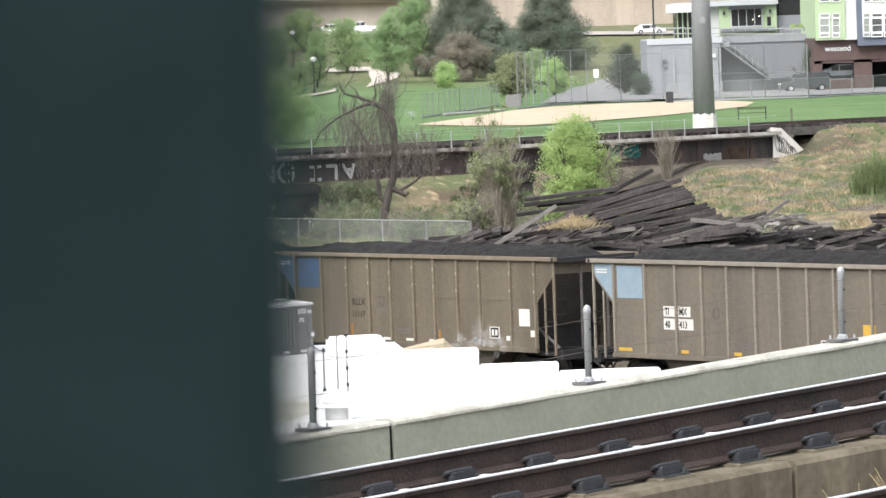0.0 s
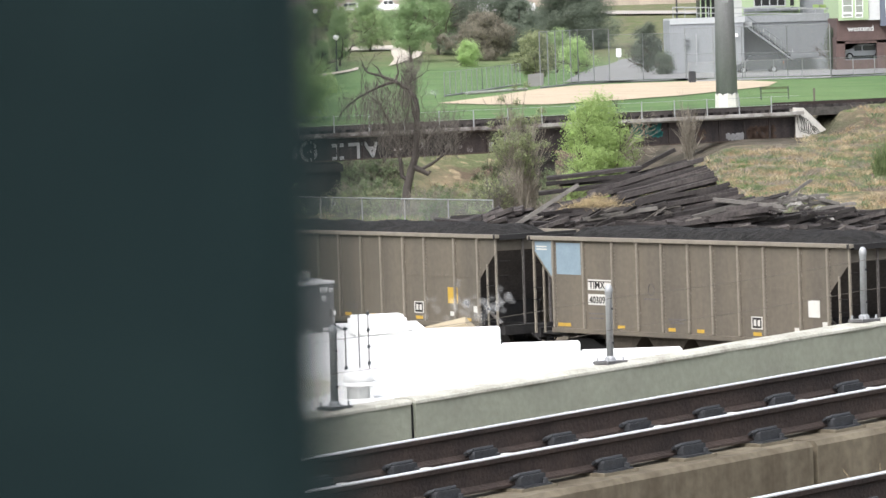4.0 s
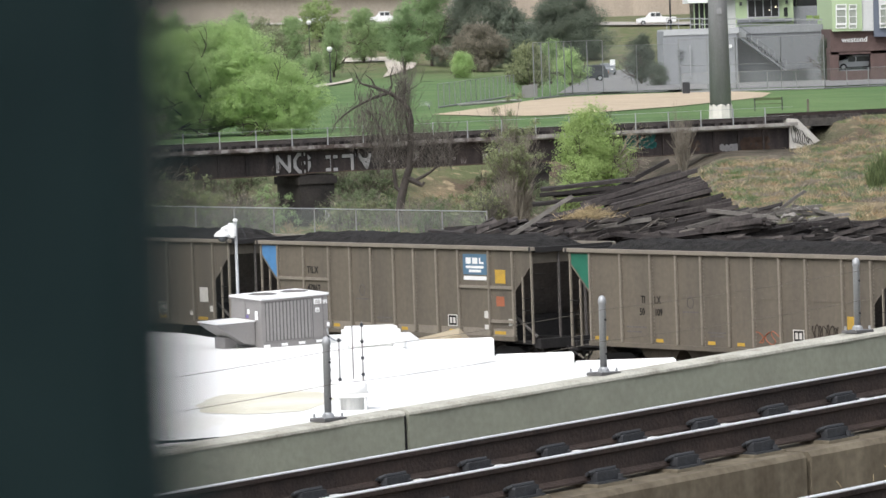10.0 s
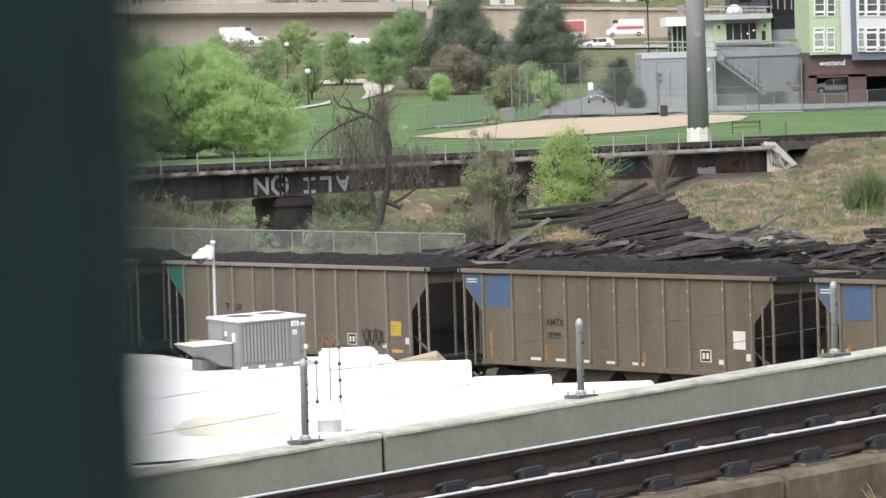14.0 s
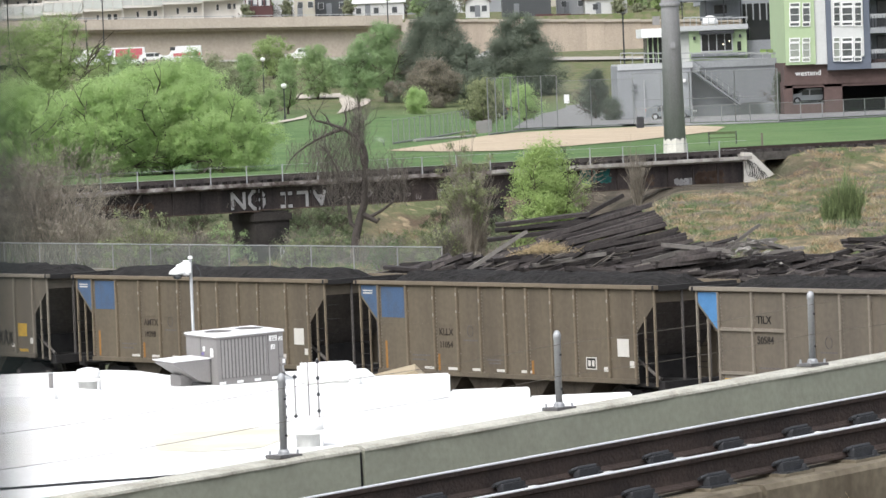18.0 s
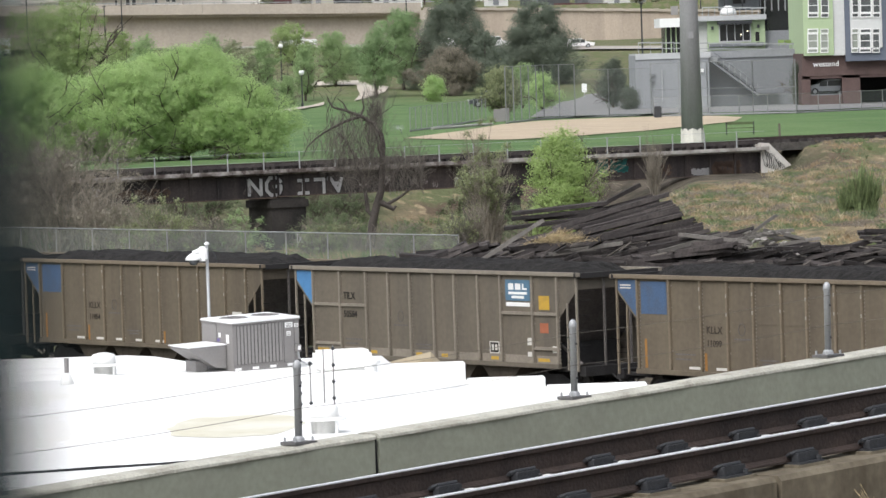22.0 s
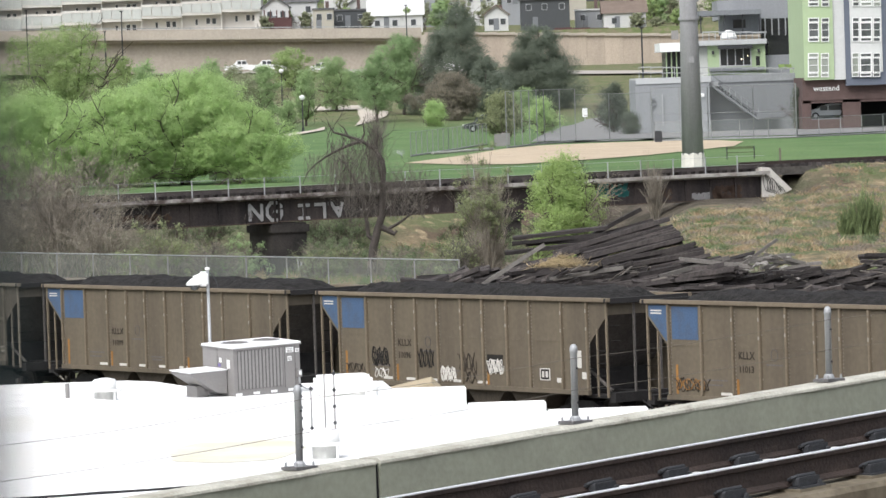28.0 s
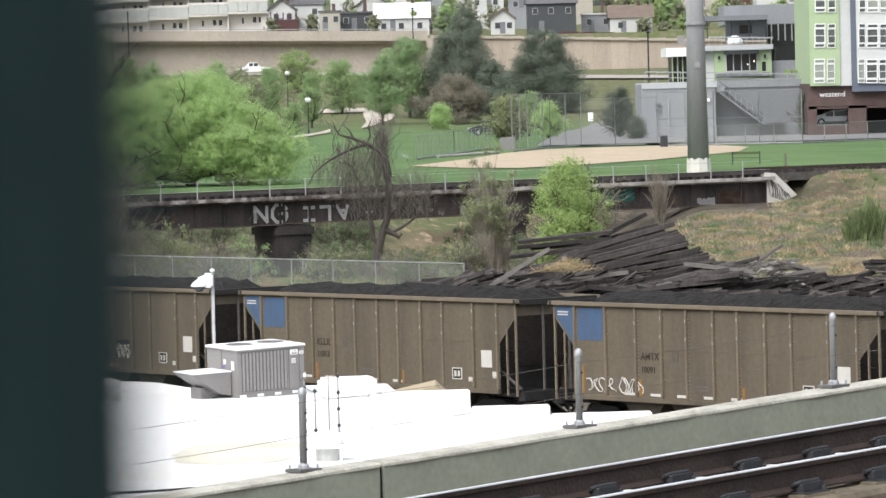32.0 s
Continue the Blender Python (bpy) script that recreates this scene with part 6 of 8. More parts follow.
def pile_xy(x, y, d=PILE_D):
    """Metres for a place on the heap's face, from its survey sheet."""
    u, v = x - 784, y - 441
    a = radians(2.3)
    return (u * math.cos(a) - v * math.sin(a)) * d / 8400, EYE_Z - (u * math.sin(a) + v * math.cos(a) + 329) * d / 8400


# the leaning stack of long timbers: their right ends step down the slope
LENGTH = {0: 2.6, 1: 2.6, 2: 3.4, 3: 4.3, 4: 5.2, 5: 1.5}


def lay_end(form, x0, y0, depth, tilt, turn=0.0, roll=0.0):
    """Lays a timber by the place of its right-hand end on the heap's face."""
    x, z = pile_xy(x0, y0)
    half = LENGTH[form] / 2
    return lay(form, x - half * math.cos(radians(tilt)) * math.cos(radians(turn)), PILE_D + depth - half * math.sin(radians(turn)), z - half * math.sin(radians(tilt)), tilt, turn, roll)


for row in range(19):
    q = row / 18
    for layer in range(3):
        x0 = 1206 + 118 * q ** 1.25 + rnd.uniform(-12, 10) - 14 * layer
        y0 = 366 + 76 * q + rnd.uniform(-2.5, 2.5) - 3 * layer
        lay_end(rnd.choice((2, 3, 3, 2)) if layer == 0 else rnd.choice((2, 2, 0)), x0, y0, -2.3 * q + 0.45 * layer, 13.5 - 7.5 * q + rnd.uniform(-2.2, 2.2), rnd.uniform(-5, 5), rnd.uniform(-8, 8))
# single timbers: a leaning one behind, a level pair on the left, a few thrown across
for form, x0, y0, depth, tilt, turn in ((0, 1158, 340, 0.9, 25, 4), (2, 1100, 372, 0.5, 4, 0), (2, 1098, 384, 0.55, 3, 4), (0, 1082, 392, 0.4, 2, -6), (2, 1085, 398, 0.35, 4, 3), (3, 1208, 356, 0.3, 14, 2), (3, 1214, 372, -0.2, 15, -3),
                                        (2, 1120, 396, 0.1, 11, 3), (0, 1060, 410, 0.1, 13, 6), (3, 1300, 424, -1.4, 9, 2), (3, 1322, 438, -1.9, 6, -3), (3, 1312, 448, -2.1, 4, 4), (2, 1084, 452, -2.0, 5, 3), (2, 1070, 462, -2.2, 3, -4), (0, 1175, 476, -2.4, -9, 5)):
    lay_end(form, x0, y0, depth, tilt, turn, rnd.uniform(-8, 8))
# loose ties round it
PROFILE = ((735, 470), (767, 455), (892, 437), (982, 424), (1032, 418), (1100, 414), (1212, 420), (1302, 432), (1342, 444), (1400, 440), (1462, 436), (1480, 444), (1522, 462), (1542, 446), (1567, 414), (1622, 404), (1700, 404))


def crest(x):
    for (a, ya), (b, yb) in zip(PROFILE, PROFILE[1:]):
        if a <= x <= b:
            return ya + (yb - ya) * (x - a) / (b - a)
    return 450


for k in range(300):
    x0 = rnd.uniform(755, 1690)
    top = crest(x0)
    q = rnd.random() ** 0.8
    y0 = top + 7 + q * max(6, 478 - top)
    x, z = pile_xy(x0, y0)
    form = rnd.choice((0, 0, 1, 1, 2, 5, 5))
    lay(form, x, PILE_D - 2.6 * q + rnd.uniform(-0.5, 0.5), z, rnd.gauss(9, 8) if x0 < 1050 else rnd.gauss(4, 6) if x0 < 1480 else rnd.gauss(0, 9), rnd.gauss(0, 20), rnd.uniform(-25, 25))
# broken slats and splinters on the heap
SLAT = mat("split_pale_wood", (0.15, 0.135, 0.12), 0.9, var=0.3, scale=1.5, vary=0.4)
for k in range(90):
    x0 = rnd.uniform(900, 1690)
    q = rnd.random()
    x, z = pile_xy(x0, crest(x0) + 14 + q * 30)
    o = part("slat", box(bmesh.new(), 0, 0, 0, rnd.uniform(0.3, 0.9), 0.06, rnd.uniform(0.025, 0.05)), SLAT, pile, "pale split slat")
    o.matrix_basis = pose(x, PILE_D - 2.7 * q - 0.3, z + 0.12, rnd.uniform(-20, 20), rnd.gauss(-4, 14), rnd.gauss(0, 30))
# core under the loose ties, so that nothing hangs in the air
bm = bmesh.new()
outline = [(pile_xy(x, 0)[0], max(-0.3, pile_xy(x, crest(x) + 16)[1])) for x in range(740, 1700, 12)]
outline = [(outline[0][0], -0.5)] + outline + [(outline[-1][0], -0.5)]
n = len(outline)
fr = [bm.verts.new((x, PILE_D - 2.6, max(-0.5, z - 1.4))) for x, z in outline]
md = [bm.verts.new((x, PILE_D + 0.2, z)) for x, z in outline]
bk = [bm.verts.new((x, PILE_D + 4.5, -0.5)) for x, z in outline]
for i in range(n - 1):
    bm.faces.new((fr[i], fr[i + 1], md[i + 1], md[i]))
    bm.faces.new((md[i], md[i + 1], bk[i + 1], bk[i]))
part("packed_core", bm, TIE, pile, "dark packed timber underneath")
PALE_TIE = mat("weathered_grey_timber", (0.17, 0.158, 0.145), 0.9, var=0.3, scale=1.5, vary=0.3)
for k, (x0, y0, tl, tn) in enumerate(((1392, 420, 2, 5), (1368, 412, 32, 0), (1406, 430, -12, 20), (1356, 428, 8, -20), (1412, 424, -16, 0), (1384, 426, 4, 10), (1398, 434, 5, 40), (1440, 436, 4, 10), (1290, 432, -9, 0), (1250, 440, 12, 10), (930, 438, 30, 0), (1060, 452, 6, 0))):
    x, z = pile_xy(x0, y0, 166)
    o = lay(5 if k < 8 else 0, x, 166, z, tl, tn)
    o.data = o.data.copy()
    o.data.materials.clear()
    o.data.materials.append(PALE_TIE)
CONCRETE_BIT = mat("broken_pale_concrete", (0.34, 0.325, 0.30), 0.9, dark=(0.12, 0.11, 0.10), var=0.3, scale=5, bump=0.4)
for k, (x0, y0, r) in enumerate(((1346, 419, 0.16), (1362, 433, 0.2), (1378, 431, 0.24), (1391, 437, 0.17), (1402, 419, 0.12), (1388, 417, 0.1), (1419, 418, 0.11), (1345, 442, 0.14), (1412, 436, 0.13), (1436, 456, 0.1))):
    x, z = pile_xy(x0, y0, 165.2)
    bm = bmesh.new()
    bmesh.ops.create_icosphere(bm, subdivisions=1, radius=r * 0.85)
    for q in bm.verts:
        q.co = q.co * (0.85 + 0.9 * noise.noise(q.co * 9 + Vector((1.7 * k, 0.3, 0.6))))
        q.co.z *= 0.5
        q.co.x *= 1.5
    chunk = thing("concrete_rubble", "pale broken lump of concrete lying on the timber pile", "rubble", pose(x, 165.2, z - 0.05, 9 * (k % 3) - 8, 12 * (k % 4) - 20, 50 * k), group="rubble lumps")
    part("lump", bm, CONCRETE_BIT, chunk)
straw = thing("straw_heap", "heap of dry yellow straw on the timber pile", "straw", kind="stuff")
bm = bmesh.new()
sx, sz = pile_xy(1017, 436, 165)
for k in range(420):
    a = rnd.gauss(0, 0.42)
    c = Vector((sx + a, 165 + rnd.gauss(0, 0.3), sz - 0.1 + 0.38 * max(0, 1 - abs(a)) * rnd.random()))
    d = Vector((rnd.uniform(-1, 1), rnd.uniform(-0.4, 0.4), rnd.uniform(-0.2, 0.7))).normalized() * rnd.uniform(0.15, 0.4)
    rod(bm, c, c + d, 0.009, 0.004, 3, False)
part("stalk_tuft", bm, STRAW, straw)


BLD = 455.0


def bxz(x, y, d=BLD):
    """World x and z of a bearing on a facade d metres away."""
    u, v = x - 784, y - 441
    a = radians(2.3)
    return (u * math.cos(a) - v * math.sin(a)) * d / 8400, EYE_Z - (u * math.sin(a) + v * math.cos(a) + 329) * d / 8400


# ---- ball field ----
def drape(name, outline, material, lift, label, category, step=3.0):
    """A patch laid on the ground: its outline filled by a fan of small faces that follow the slope."""
    pts = [Vector((x, y, 0)) for x, y, _ in outline]
    c = sum(pts, Vector()) / len(pts)
    bm = bmesh.new()
    dense = []
    for a, b in zip(pts, pts[1:] + pts[:1]):
        n = max(1, int((b - a).length / step))
        dense += [a.lerp(b, k / n) for k in range(n)]
    rings = []
    for q in (1.0, 0.8, 0.6, 0.4, 0.2):
        rings.append([bm.verts.new((v.x, v.y, ground_z(v.x, v.y) + lift)) for v in (c.lerp(p, q) for p in dense)])
    n = len(dense)
    for a, b in zip(rings, rings[1:]):
        for i in range(n):
            bm.faces.new((a[i], a[(i + 1) % n], b[(i + 1) % n], b[i]))
    bm.faces.new(rings[-1])
    return tagged(part(name, bm, material, None), label, category, kind="structure")


INFIELD = mat("raked_infield_clay", (0.46, 0.375, 0.27), 0.95, var=0.2, scale=0.25, bump=0.1)
PATH_MAT = mat("pale_park_path", (0.50, 0.45, 0.38), 0.9, var=0.12, scale=0.5)
ASPHALT = mat("grey_parking_asphalt", (0.22, 0.217, 0.213), 0.9, var=0.3, scale=0.4)
ROAD = mat("highway_concrete", (0.36, 0.33, 0.29), 0.9, var=0.15, scale=0.3)
drape("infield", [(-1.56, 338.25, 4.61), (2.06, 326.25, 4.6), (5.83, 319.75, 4.6), (11.06, 327.75, 4.6), (15.84, 338.0, 4.6), (19.86, 352.0, 4.6), (23.68, 365.5, 4.6), (25.79, 386.5, 4.6), (24.48, 399.5, 4.58), (20.66, 408.75, 4.57), (14.72, 406.0, 4.6), (9.73, 400.0, 4.64), (6.17, 386.0, 4.66), (2.74, 361.25, 4.64)], INFIELD, 0.06, "raked tan infield of a ball field", "infield")
drape("park_path", [(-15.17, 623.0, 0), (-8.36, 624.0, 0), (-8.0, 613.0, 0), (-14.95, 613.0, 0)], PATH_MAT, 0.15, "pale walking path through the park", "path")
drape("park_path", [(-8.9, 624.5, 0), (-7.16, 615.0, 0), (-4.55, 607.0, 0), (-4.91, 594.0, 0), (-7.23, 574.0, 0), (-8.46, 564.0, 0), (-8.05, 588.0, 0), (-8.6, 603.0, 0)], PATH_MAT, 0.158, "pale walking path widening under the park trees", "path")
drape("park_walk", [(-17.65, 471.0, 0), (-15.42, 509.0, 0), (-12.02, 564.0, 0), (-11.71, 549.0, 0), (-14.62, 482.0, 0), (-16.88, 450.0, 0)], PATH_MAT, 0.15, "pale walking path through the park", "path")
drape("parking_lot", [(9.05, 411.75, 4.66), (18.56, 416.0, 4.57), (32.4, 405.0, 4.59), (47.0, 417.0, 4.6), (51.86, 451.25, 4.45), (24.95, 529.75, 4.47), (25.26, 571.75, 4.88), (23.76, 584.5, 5.25), (19.53, 573.25, 4.96), (15.28, 533.5, 4.56), (11.85, 473.5, 4.63)], ASPHALT, 0.22, "grey asphalt parking lot behind the ball field", "parking lot", 5.0)



def lamp_post(base, k, label):
    """A globe lamp; k is its height in metres."""
    p = thing("park_lamp", label, "lamp post", pose(*base), group="park lamps")
    part("post", lathe(bmesh.new(), [(0.14, -0.2), (0.13, 0.5), (0.08, 0.6), (0.06, k - 0.5), (0.12, k - 0.45), (0.1, k - 0.36)], 10), CLIP, p)
    part("globe", lathe(bmesh.new(), [(0.1, k - 0.36), (0.22, k - 0.28), (0.33, k - 0.08), (0.28, k + 0.14), (0.1, k + 0.2)], 14), WHITE, p, "white glass globe", smooth=True)
    return p


lamp_post((-13.94, 539.0, ground_z(-13.94, 539.0)), 4.0, "dark park lamp post with a white globe")
lamp_post((-18.97, 631.25, 7.84), 4.6, "distant dark park lamp post with a white globe")


def link_fence(name, label, pts, height, gap, alpha_mat, post_r=0.05, mid_rail=False):
    """Chain-link fence along places on the ground."""
    f = thing(name, label, "fence")
    for a, b in zip(pts, pts[1:]):
        a, b = Vector(a), Vector(b)
        n = max(1, round((b - a).length / gap))
        for k in range(n + 1):
            p = a.lerp(b, k / n)
            part("post", rod(bmesh.new(), (p.x, p.y, ground_z(p.x, p.y) - 0.2), (p.x, p.y, ground_z(p.x, p.y) + height), post_r, None, 6), FENCE_POST, f)
        for h in ((height, height * 0.5, 0.1) if mid_rail else (height, 0.1)):
            part("rail", rod(bmesh.new(), (a.x, a.y, ground_z(a.x, a.y) + h), (b.x, b.y, ground_z(b.x, b.y) + h), post_r * 0.5 if h > 0.2 else 0.07, None, 5), FENCE_POST, f)
        bm = bmesh.new()
        v = [bm.verts.new(q) for q in ((a.x, a.y, ground_z(a.x, a.y) + 0.05), (b.x, b.y, ground_z(b.x, b.y) + 0.05), (b.x, b.y, ground_z(b.x, b.y) + height), (a.x, a.y, ground_z(a.x, a.y) + height))]
        bm.faces.new(v)
        part("wire_mesh", bm, alpha_mat, f)
    return f


FENCE_POST = mat("dull_fence_steel", (0.235, 0.24, 0.24), 0.6, metal=0.2, var=0.1, scale=3)
LINK = mat("distant_wire_mesh", (0.36, 0.38, 0.37), 0.7, var=0.1, scale=2, alpha=0.12)
link_fence("outfield_fence", "low grey chain-link fence beside the infield", [(-1.22, 364.0, 0), (1.79, 385.0, 0), (5.22, 412.0, 0)], 1.9, 3.2, LINK, 0.035)
link_fence("backstop_fence", "tall grey chain-link backstop behind the infield", [(6.62, 391.0, 4.66), (10.21, 409.25, 4.64), (13.04, 414.0, 4.61)], 4.7, 3.4, LINK, 0.045)
link_fence("infield_fence", "tall grey chain-link fence behind the infield", [(13.04, 414.0, 4.61), (16.03, 414.75, 4.58), (19.82, 416.5, 4.56)], 4.2, 3.2, LINK, 0.04)
link_fence("infield_fence", "grey chain-link fence before the grey building", [(19.82, 416.5, 4.56), (24.36, 409.5, 4.56), (27.95, 405.0, 4.57), (31.3, 401.0, 4.57)], 4.6, 4.3, LINK, 0.045, True)
link_fence("low_fence", "low dark fence along the parking lot", [(19.47, 405.0, 4.58), (31.3, 400.5, 4.6), (43.3, 412.0, 4.6)], 1.7, 2.6, LINK, 0.04)
for k, (p, w) in enumerate((((6.23, 404.0, 4.68), 0.9), ((6.85, 409.25, 4.68), 0.7))):
    bx = thing("equipment_box", "dark equipment box by the backstop", "box", pose(*p), group="field boxes")
    boxpart("body", bx, AC_METAL, (0, 0, 0.5), (w, 0.7, 1.1), bevel=0.03)
BENCH = mat("olive_bench_paint", (0.10, 0.13, 0.06), 0.7, var=0.15, scale=2)
bn = thing("players_bench", "green metal bench frame at the field edge", "bench", pose(*(20.72, 313.5, 4.6)))
for x in (-0.9, 0.9):
    boxpart("frame", bn, CLIP, (x, 0, 0.4), (0.045, 0.5, 0.9))
boxpart("seat", bn, BENCH, (0, -0.1, 0.45), (1.9, 0.4, 0.06))
boxpart("back", bn, BENCH, (0, 0.2, 0.75), (1.9, 0.04, 0.16))
sp = thing("marker_post", "short pale wooden marker post", "post", pose(*(22.36, 300.5, 4.6)))
boxpart("post", sp, TWIG, (0, 0, 0.4), (0.13, 0.12, 0.95), bevel=0.02)
sg = thing("notice_board", "small white notice board in the parking lot", "notice board", pose(*(18.62, 555.0, 4.61)))
boxpart("post", sg, GALV, (0, 0, 0.6), (0.08, 0.08, 1.3))
boxpart("board", sg, WHITE, (0, -0.05, 1.5), (0.6, 0.05, 1.0))
ut = thing("utility_cabinet", "dark wheeled bin beside the fence", "bin", pose(*(19.54, 399.75, 4.59)))
boxpart("body", ut, CLIP, (0, 0, 0.5), (0.6, 0.6, 1.0), bevel=0.05)

cax = bxz(786, 241, 372)[0]
cbx = bxz(893, 230, 386)[0]
fc = thing("field_curb", "pale concrete curb along the foot of the outfield fence", "curb", kind="structure")
part("curb", tube(bmesh.new(), [(cax, 372, ground_z(cax, 372) + 0.1), ((cax + cbx) / 2, 379, ground_z((cax + cbx) / 2, 379) + 0.1), (cbx, 386, ground_z(cbx, 386) + 0.1)], 0.11, None, 6), CONCRETE, fc)

# ---- buildings behind the field ----
GREYWALL = mat("grey_stucco", (0.285, 0.295, 0.31), 0.85, var=0.13, scale=0.5, streak=True)
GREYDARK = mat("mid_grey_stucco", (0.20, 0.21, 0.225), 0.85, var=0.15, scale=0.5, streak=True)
# lime and slate colours include a paling for distance haze
LIME_WALL = mat("pale_lime_panels", (0.39, 0.485, 0.30), 0.75, var=0.05, scale=0.5)
WHITE_WALL = mat("white_stucco", (0.58, 0.585, 0.575), 0.8, var=0.06, scale=0.4)
NAVY = mat("slate_navy_panels", (0.125, 0.142, 0.18), 0.7, var=0.08, scale=0.5)
BRICK = mat("dark_red_brown_brick", (0.12, 0.082, 0.075), 0.85, var=0.2, scale=1.5)
SHOP_GLASS = mat("dark_shop_glass", (0.03, 0.03, 0.032), 0.15, var=0.2, scale=0.6, spec=0.5)
GLOW = mat("lit_lamp", (1.0, 0.85, 0.6), 0.5, var=0.0, emit=2.0)
LEAF_OLIVE2 = mat("pale_spring_leaves", (0.29, 0.38, 0.155), 0.75, var=0.18, scale=0.4, vary=0.2, through_light=0.35)
# green softened towards blue for haze over the park
LEAF_DEEP2 = mat("deep_spring_leaves", (0.295, 0.41, 0.205), 0.75, var=0.16, scale=0.4, vary=0.12, through_light=0.5)
LEAF_GREYISH = mat("grey_green_buds", (0.27, 0.29, 0.18), 0.8, var=0.25, scale=0.4, vary=0.22, through_light=0.3)
LEAF_PINE = mat("dark_evergreen_leaves", (0.10, 0.12, 0.088), 0.8, var=0.3, scale=0.4, vary=0.22, through_light=0.15)
def slab(parent, name, x0, y0, x1, y1, d, depth, material, label="", bevel=0.0):
    """A block whose face lies d metres away between two corners (upper left, lower right)."""
    ym = (max(y0, -20) + y1) / 2
    ax, bx_, az, bz = bxz(x0, ym, d)[0], bxz(x1, ym, d)[0], bxz(x0, y0, d)[1], bxz(x1, y1, d)[1]
    return part(name, box(bmesh.new(), (ax + bx_) / 2, d + depth / 2, (az + bz) / 2, abs(bx_ - ax), depth, abs(az - bz)), material, parent, label, bevel=bevel)


def window(parent, x0, y0, x1, y1, d, bars=(1, 1), frame_mat=None, glass=None, name="window"):
    """Frame, pane and bars set into a wall's face."""
    ym = (max(y0, -20) + y1) / 2
    ax, bx_, az, bz = bxz(x0, ym, d)[0], bxz(x1, ym, d)[0], bxz(x0, y0, d)[1], bxz(x1, y1, d)[1]
    w, h, cx, cz = abs(bx_ - ax), abs(az - bz), (ax + bx_) / 2, (az + bz) / 2
    f = frame_mat or WHITE
    bm = bmesh.new()
    t = min(0.12, w * 0.09)
    for sx in (-1, 1):
        box(bm, cx + sx * (w - t) / 2, d - 0.04, cz, t, 0.14, h)
    for sz in (-1, 1):
        box(bm, cx, d - 0.04, cz + sz * (h - t) / 2, w - 2 * t, 0.14, t)
    for k in range(bars[0]):
        box(bm, cx - w / 2 + w * (k + 1) / (bars[0] + 1), d - 0.03, cz, t * 0.7, 0.1, h - 2 * t)
    for k in range(bars[1]):
        box(bm, cx, d - 0.028, cz - h / 2 + h * (k + 1) / (bars[1] + 1), w - 2 * t, 0.1, t * 0.7)
    win = part(name, bm, f, parent, "white window frame")
    part("pane", box(bmesh.new(), cx, d - 0.02, cz, w - t, 0.03, h - t), glass or PANE, win, "dark glass pane")
    return win


PALE_BAND = mat("pale_grey_coping", (0.46, 0.47, 0.48), 0.8, var=0.08, scale=0.5)
grey = thing("grey_building", "low grey stucco building with an outside stair", "building")
slab(grey, "wall", 1146, 110, 1277, 222, BLD, 14, GREYWALL)
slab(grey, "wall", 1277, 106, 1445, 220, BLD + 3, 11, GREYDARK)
slab(grey, "parapet_band", 1145, 107, 1278, 112, BLD - 0.1, 14.2, PALE_BAND)
slab(grey, "parapet_band", 1278, 101, 1446, 107, BLD + 2.9, 11.2, GREYWALL)
slab(grey, "stair_landing", 1276, 112, 1290, 120, BLD + 0.8, 2.2, GALV)
for k in range(14):
    slab(grey, "stair_tread", 1288 + k * 5.4, 116 + k * 4.0, 1294 + k * 5.4, 120 + k * 4.0, BLD + 1, 1.8, GREYDARK)
ax, az = bxz(1280, 100, BLD + 0.9)
bx_, bz = bxz(1362, 158, BLD + 0.9)
for dz in (0, -0.5):
    part("stair_rail", rod(bmesh.new(), (ax, BLD + 0.9, az + dz), (bx_, BLD + 0.9, bz + dz), 0.05, None, 5), GREYDARK, grey)
part("stair_stringer", rod(bmesh.new(), (ax, BLD + 0.9, az - 1.1), (bx_, BLD + 0.9, bz - 1.1), 0.14, None, 5), GREYDARK, grey)
for k in range(9):
    q = k / 8
    part("baluster", rod(bmesh.new(), (ax + (bx_ - ax) * q, BLD + 0.9, az + (bz - az) * q), (ax + (bx_ - ax) * q, BLD + 0.9, az + (bz - az) * q - 1.1), 0.03, None, 4), GALV, grey)
slab(grey, "landing_platform", 1360, 168, 1398, 173, BLD + 0.8, 2, GREYDARK)
for x in (1172, 1192):
    slab(grey, "ladder_stile", x, 134, x + 2, 190, BLD - 0.3, 0.1, GALV)
for y in (142, 152):
    slab(grey, "wall_bracket", 1170, y, 1180, y + 3, BLD - 0.3, 0.25, GREYDARK)
slab(grey, "wall_lamp", 1261, 132, 1266, 138, BLD - 0.3, 0.3, WHITE)
for k in range(14):
    x = 1150 + k * 21
    d = BLD + 0.6 if x < 1280 else BLD + 3.4
    slab(grey, "roof_rail_post", x, 86, x + 0.9, 108, d, 0.08, GALV)
for a, b, d in ((1150, 1277, BLD + 0.6), (1278, 1440, BLD + 3.4)):
    for k in range(6):
        for y, h in ((86, 1.2), (96, 0.7)):
            slab(grey, "roof_rail", a + (b - a) * k / 6, y, a + (b - a) * (k + 1) / 6, y + h, d, 0.05, GALV)

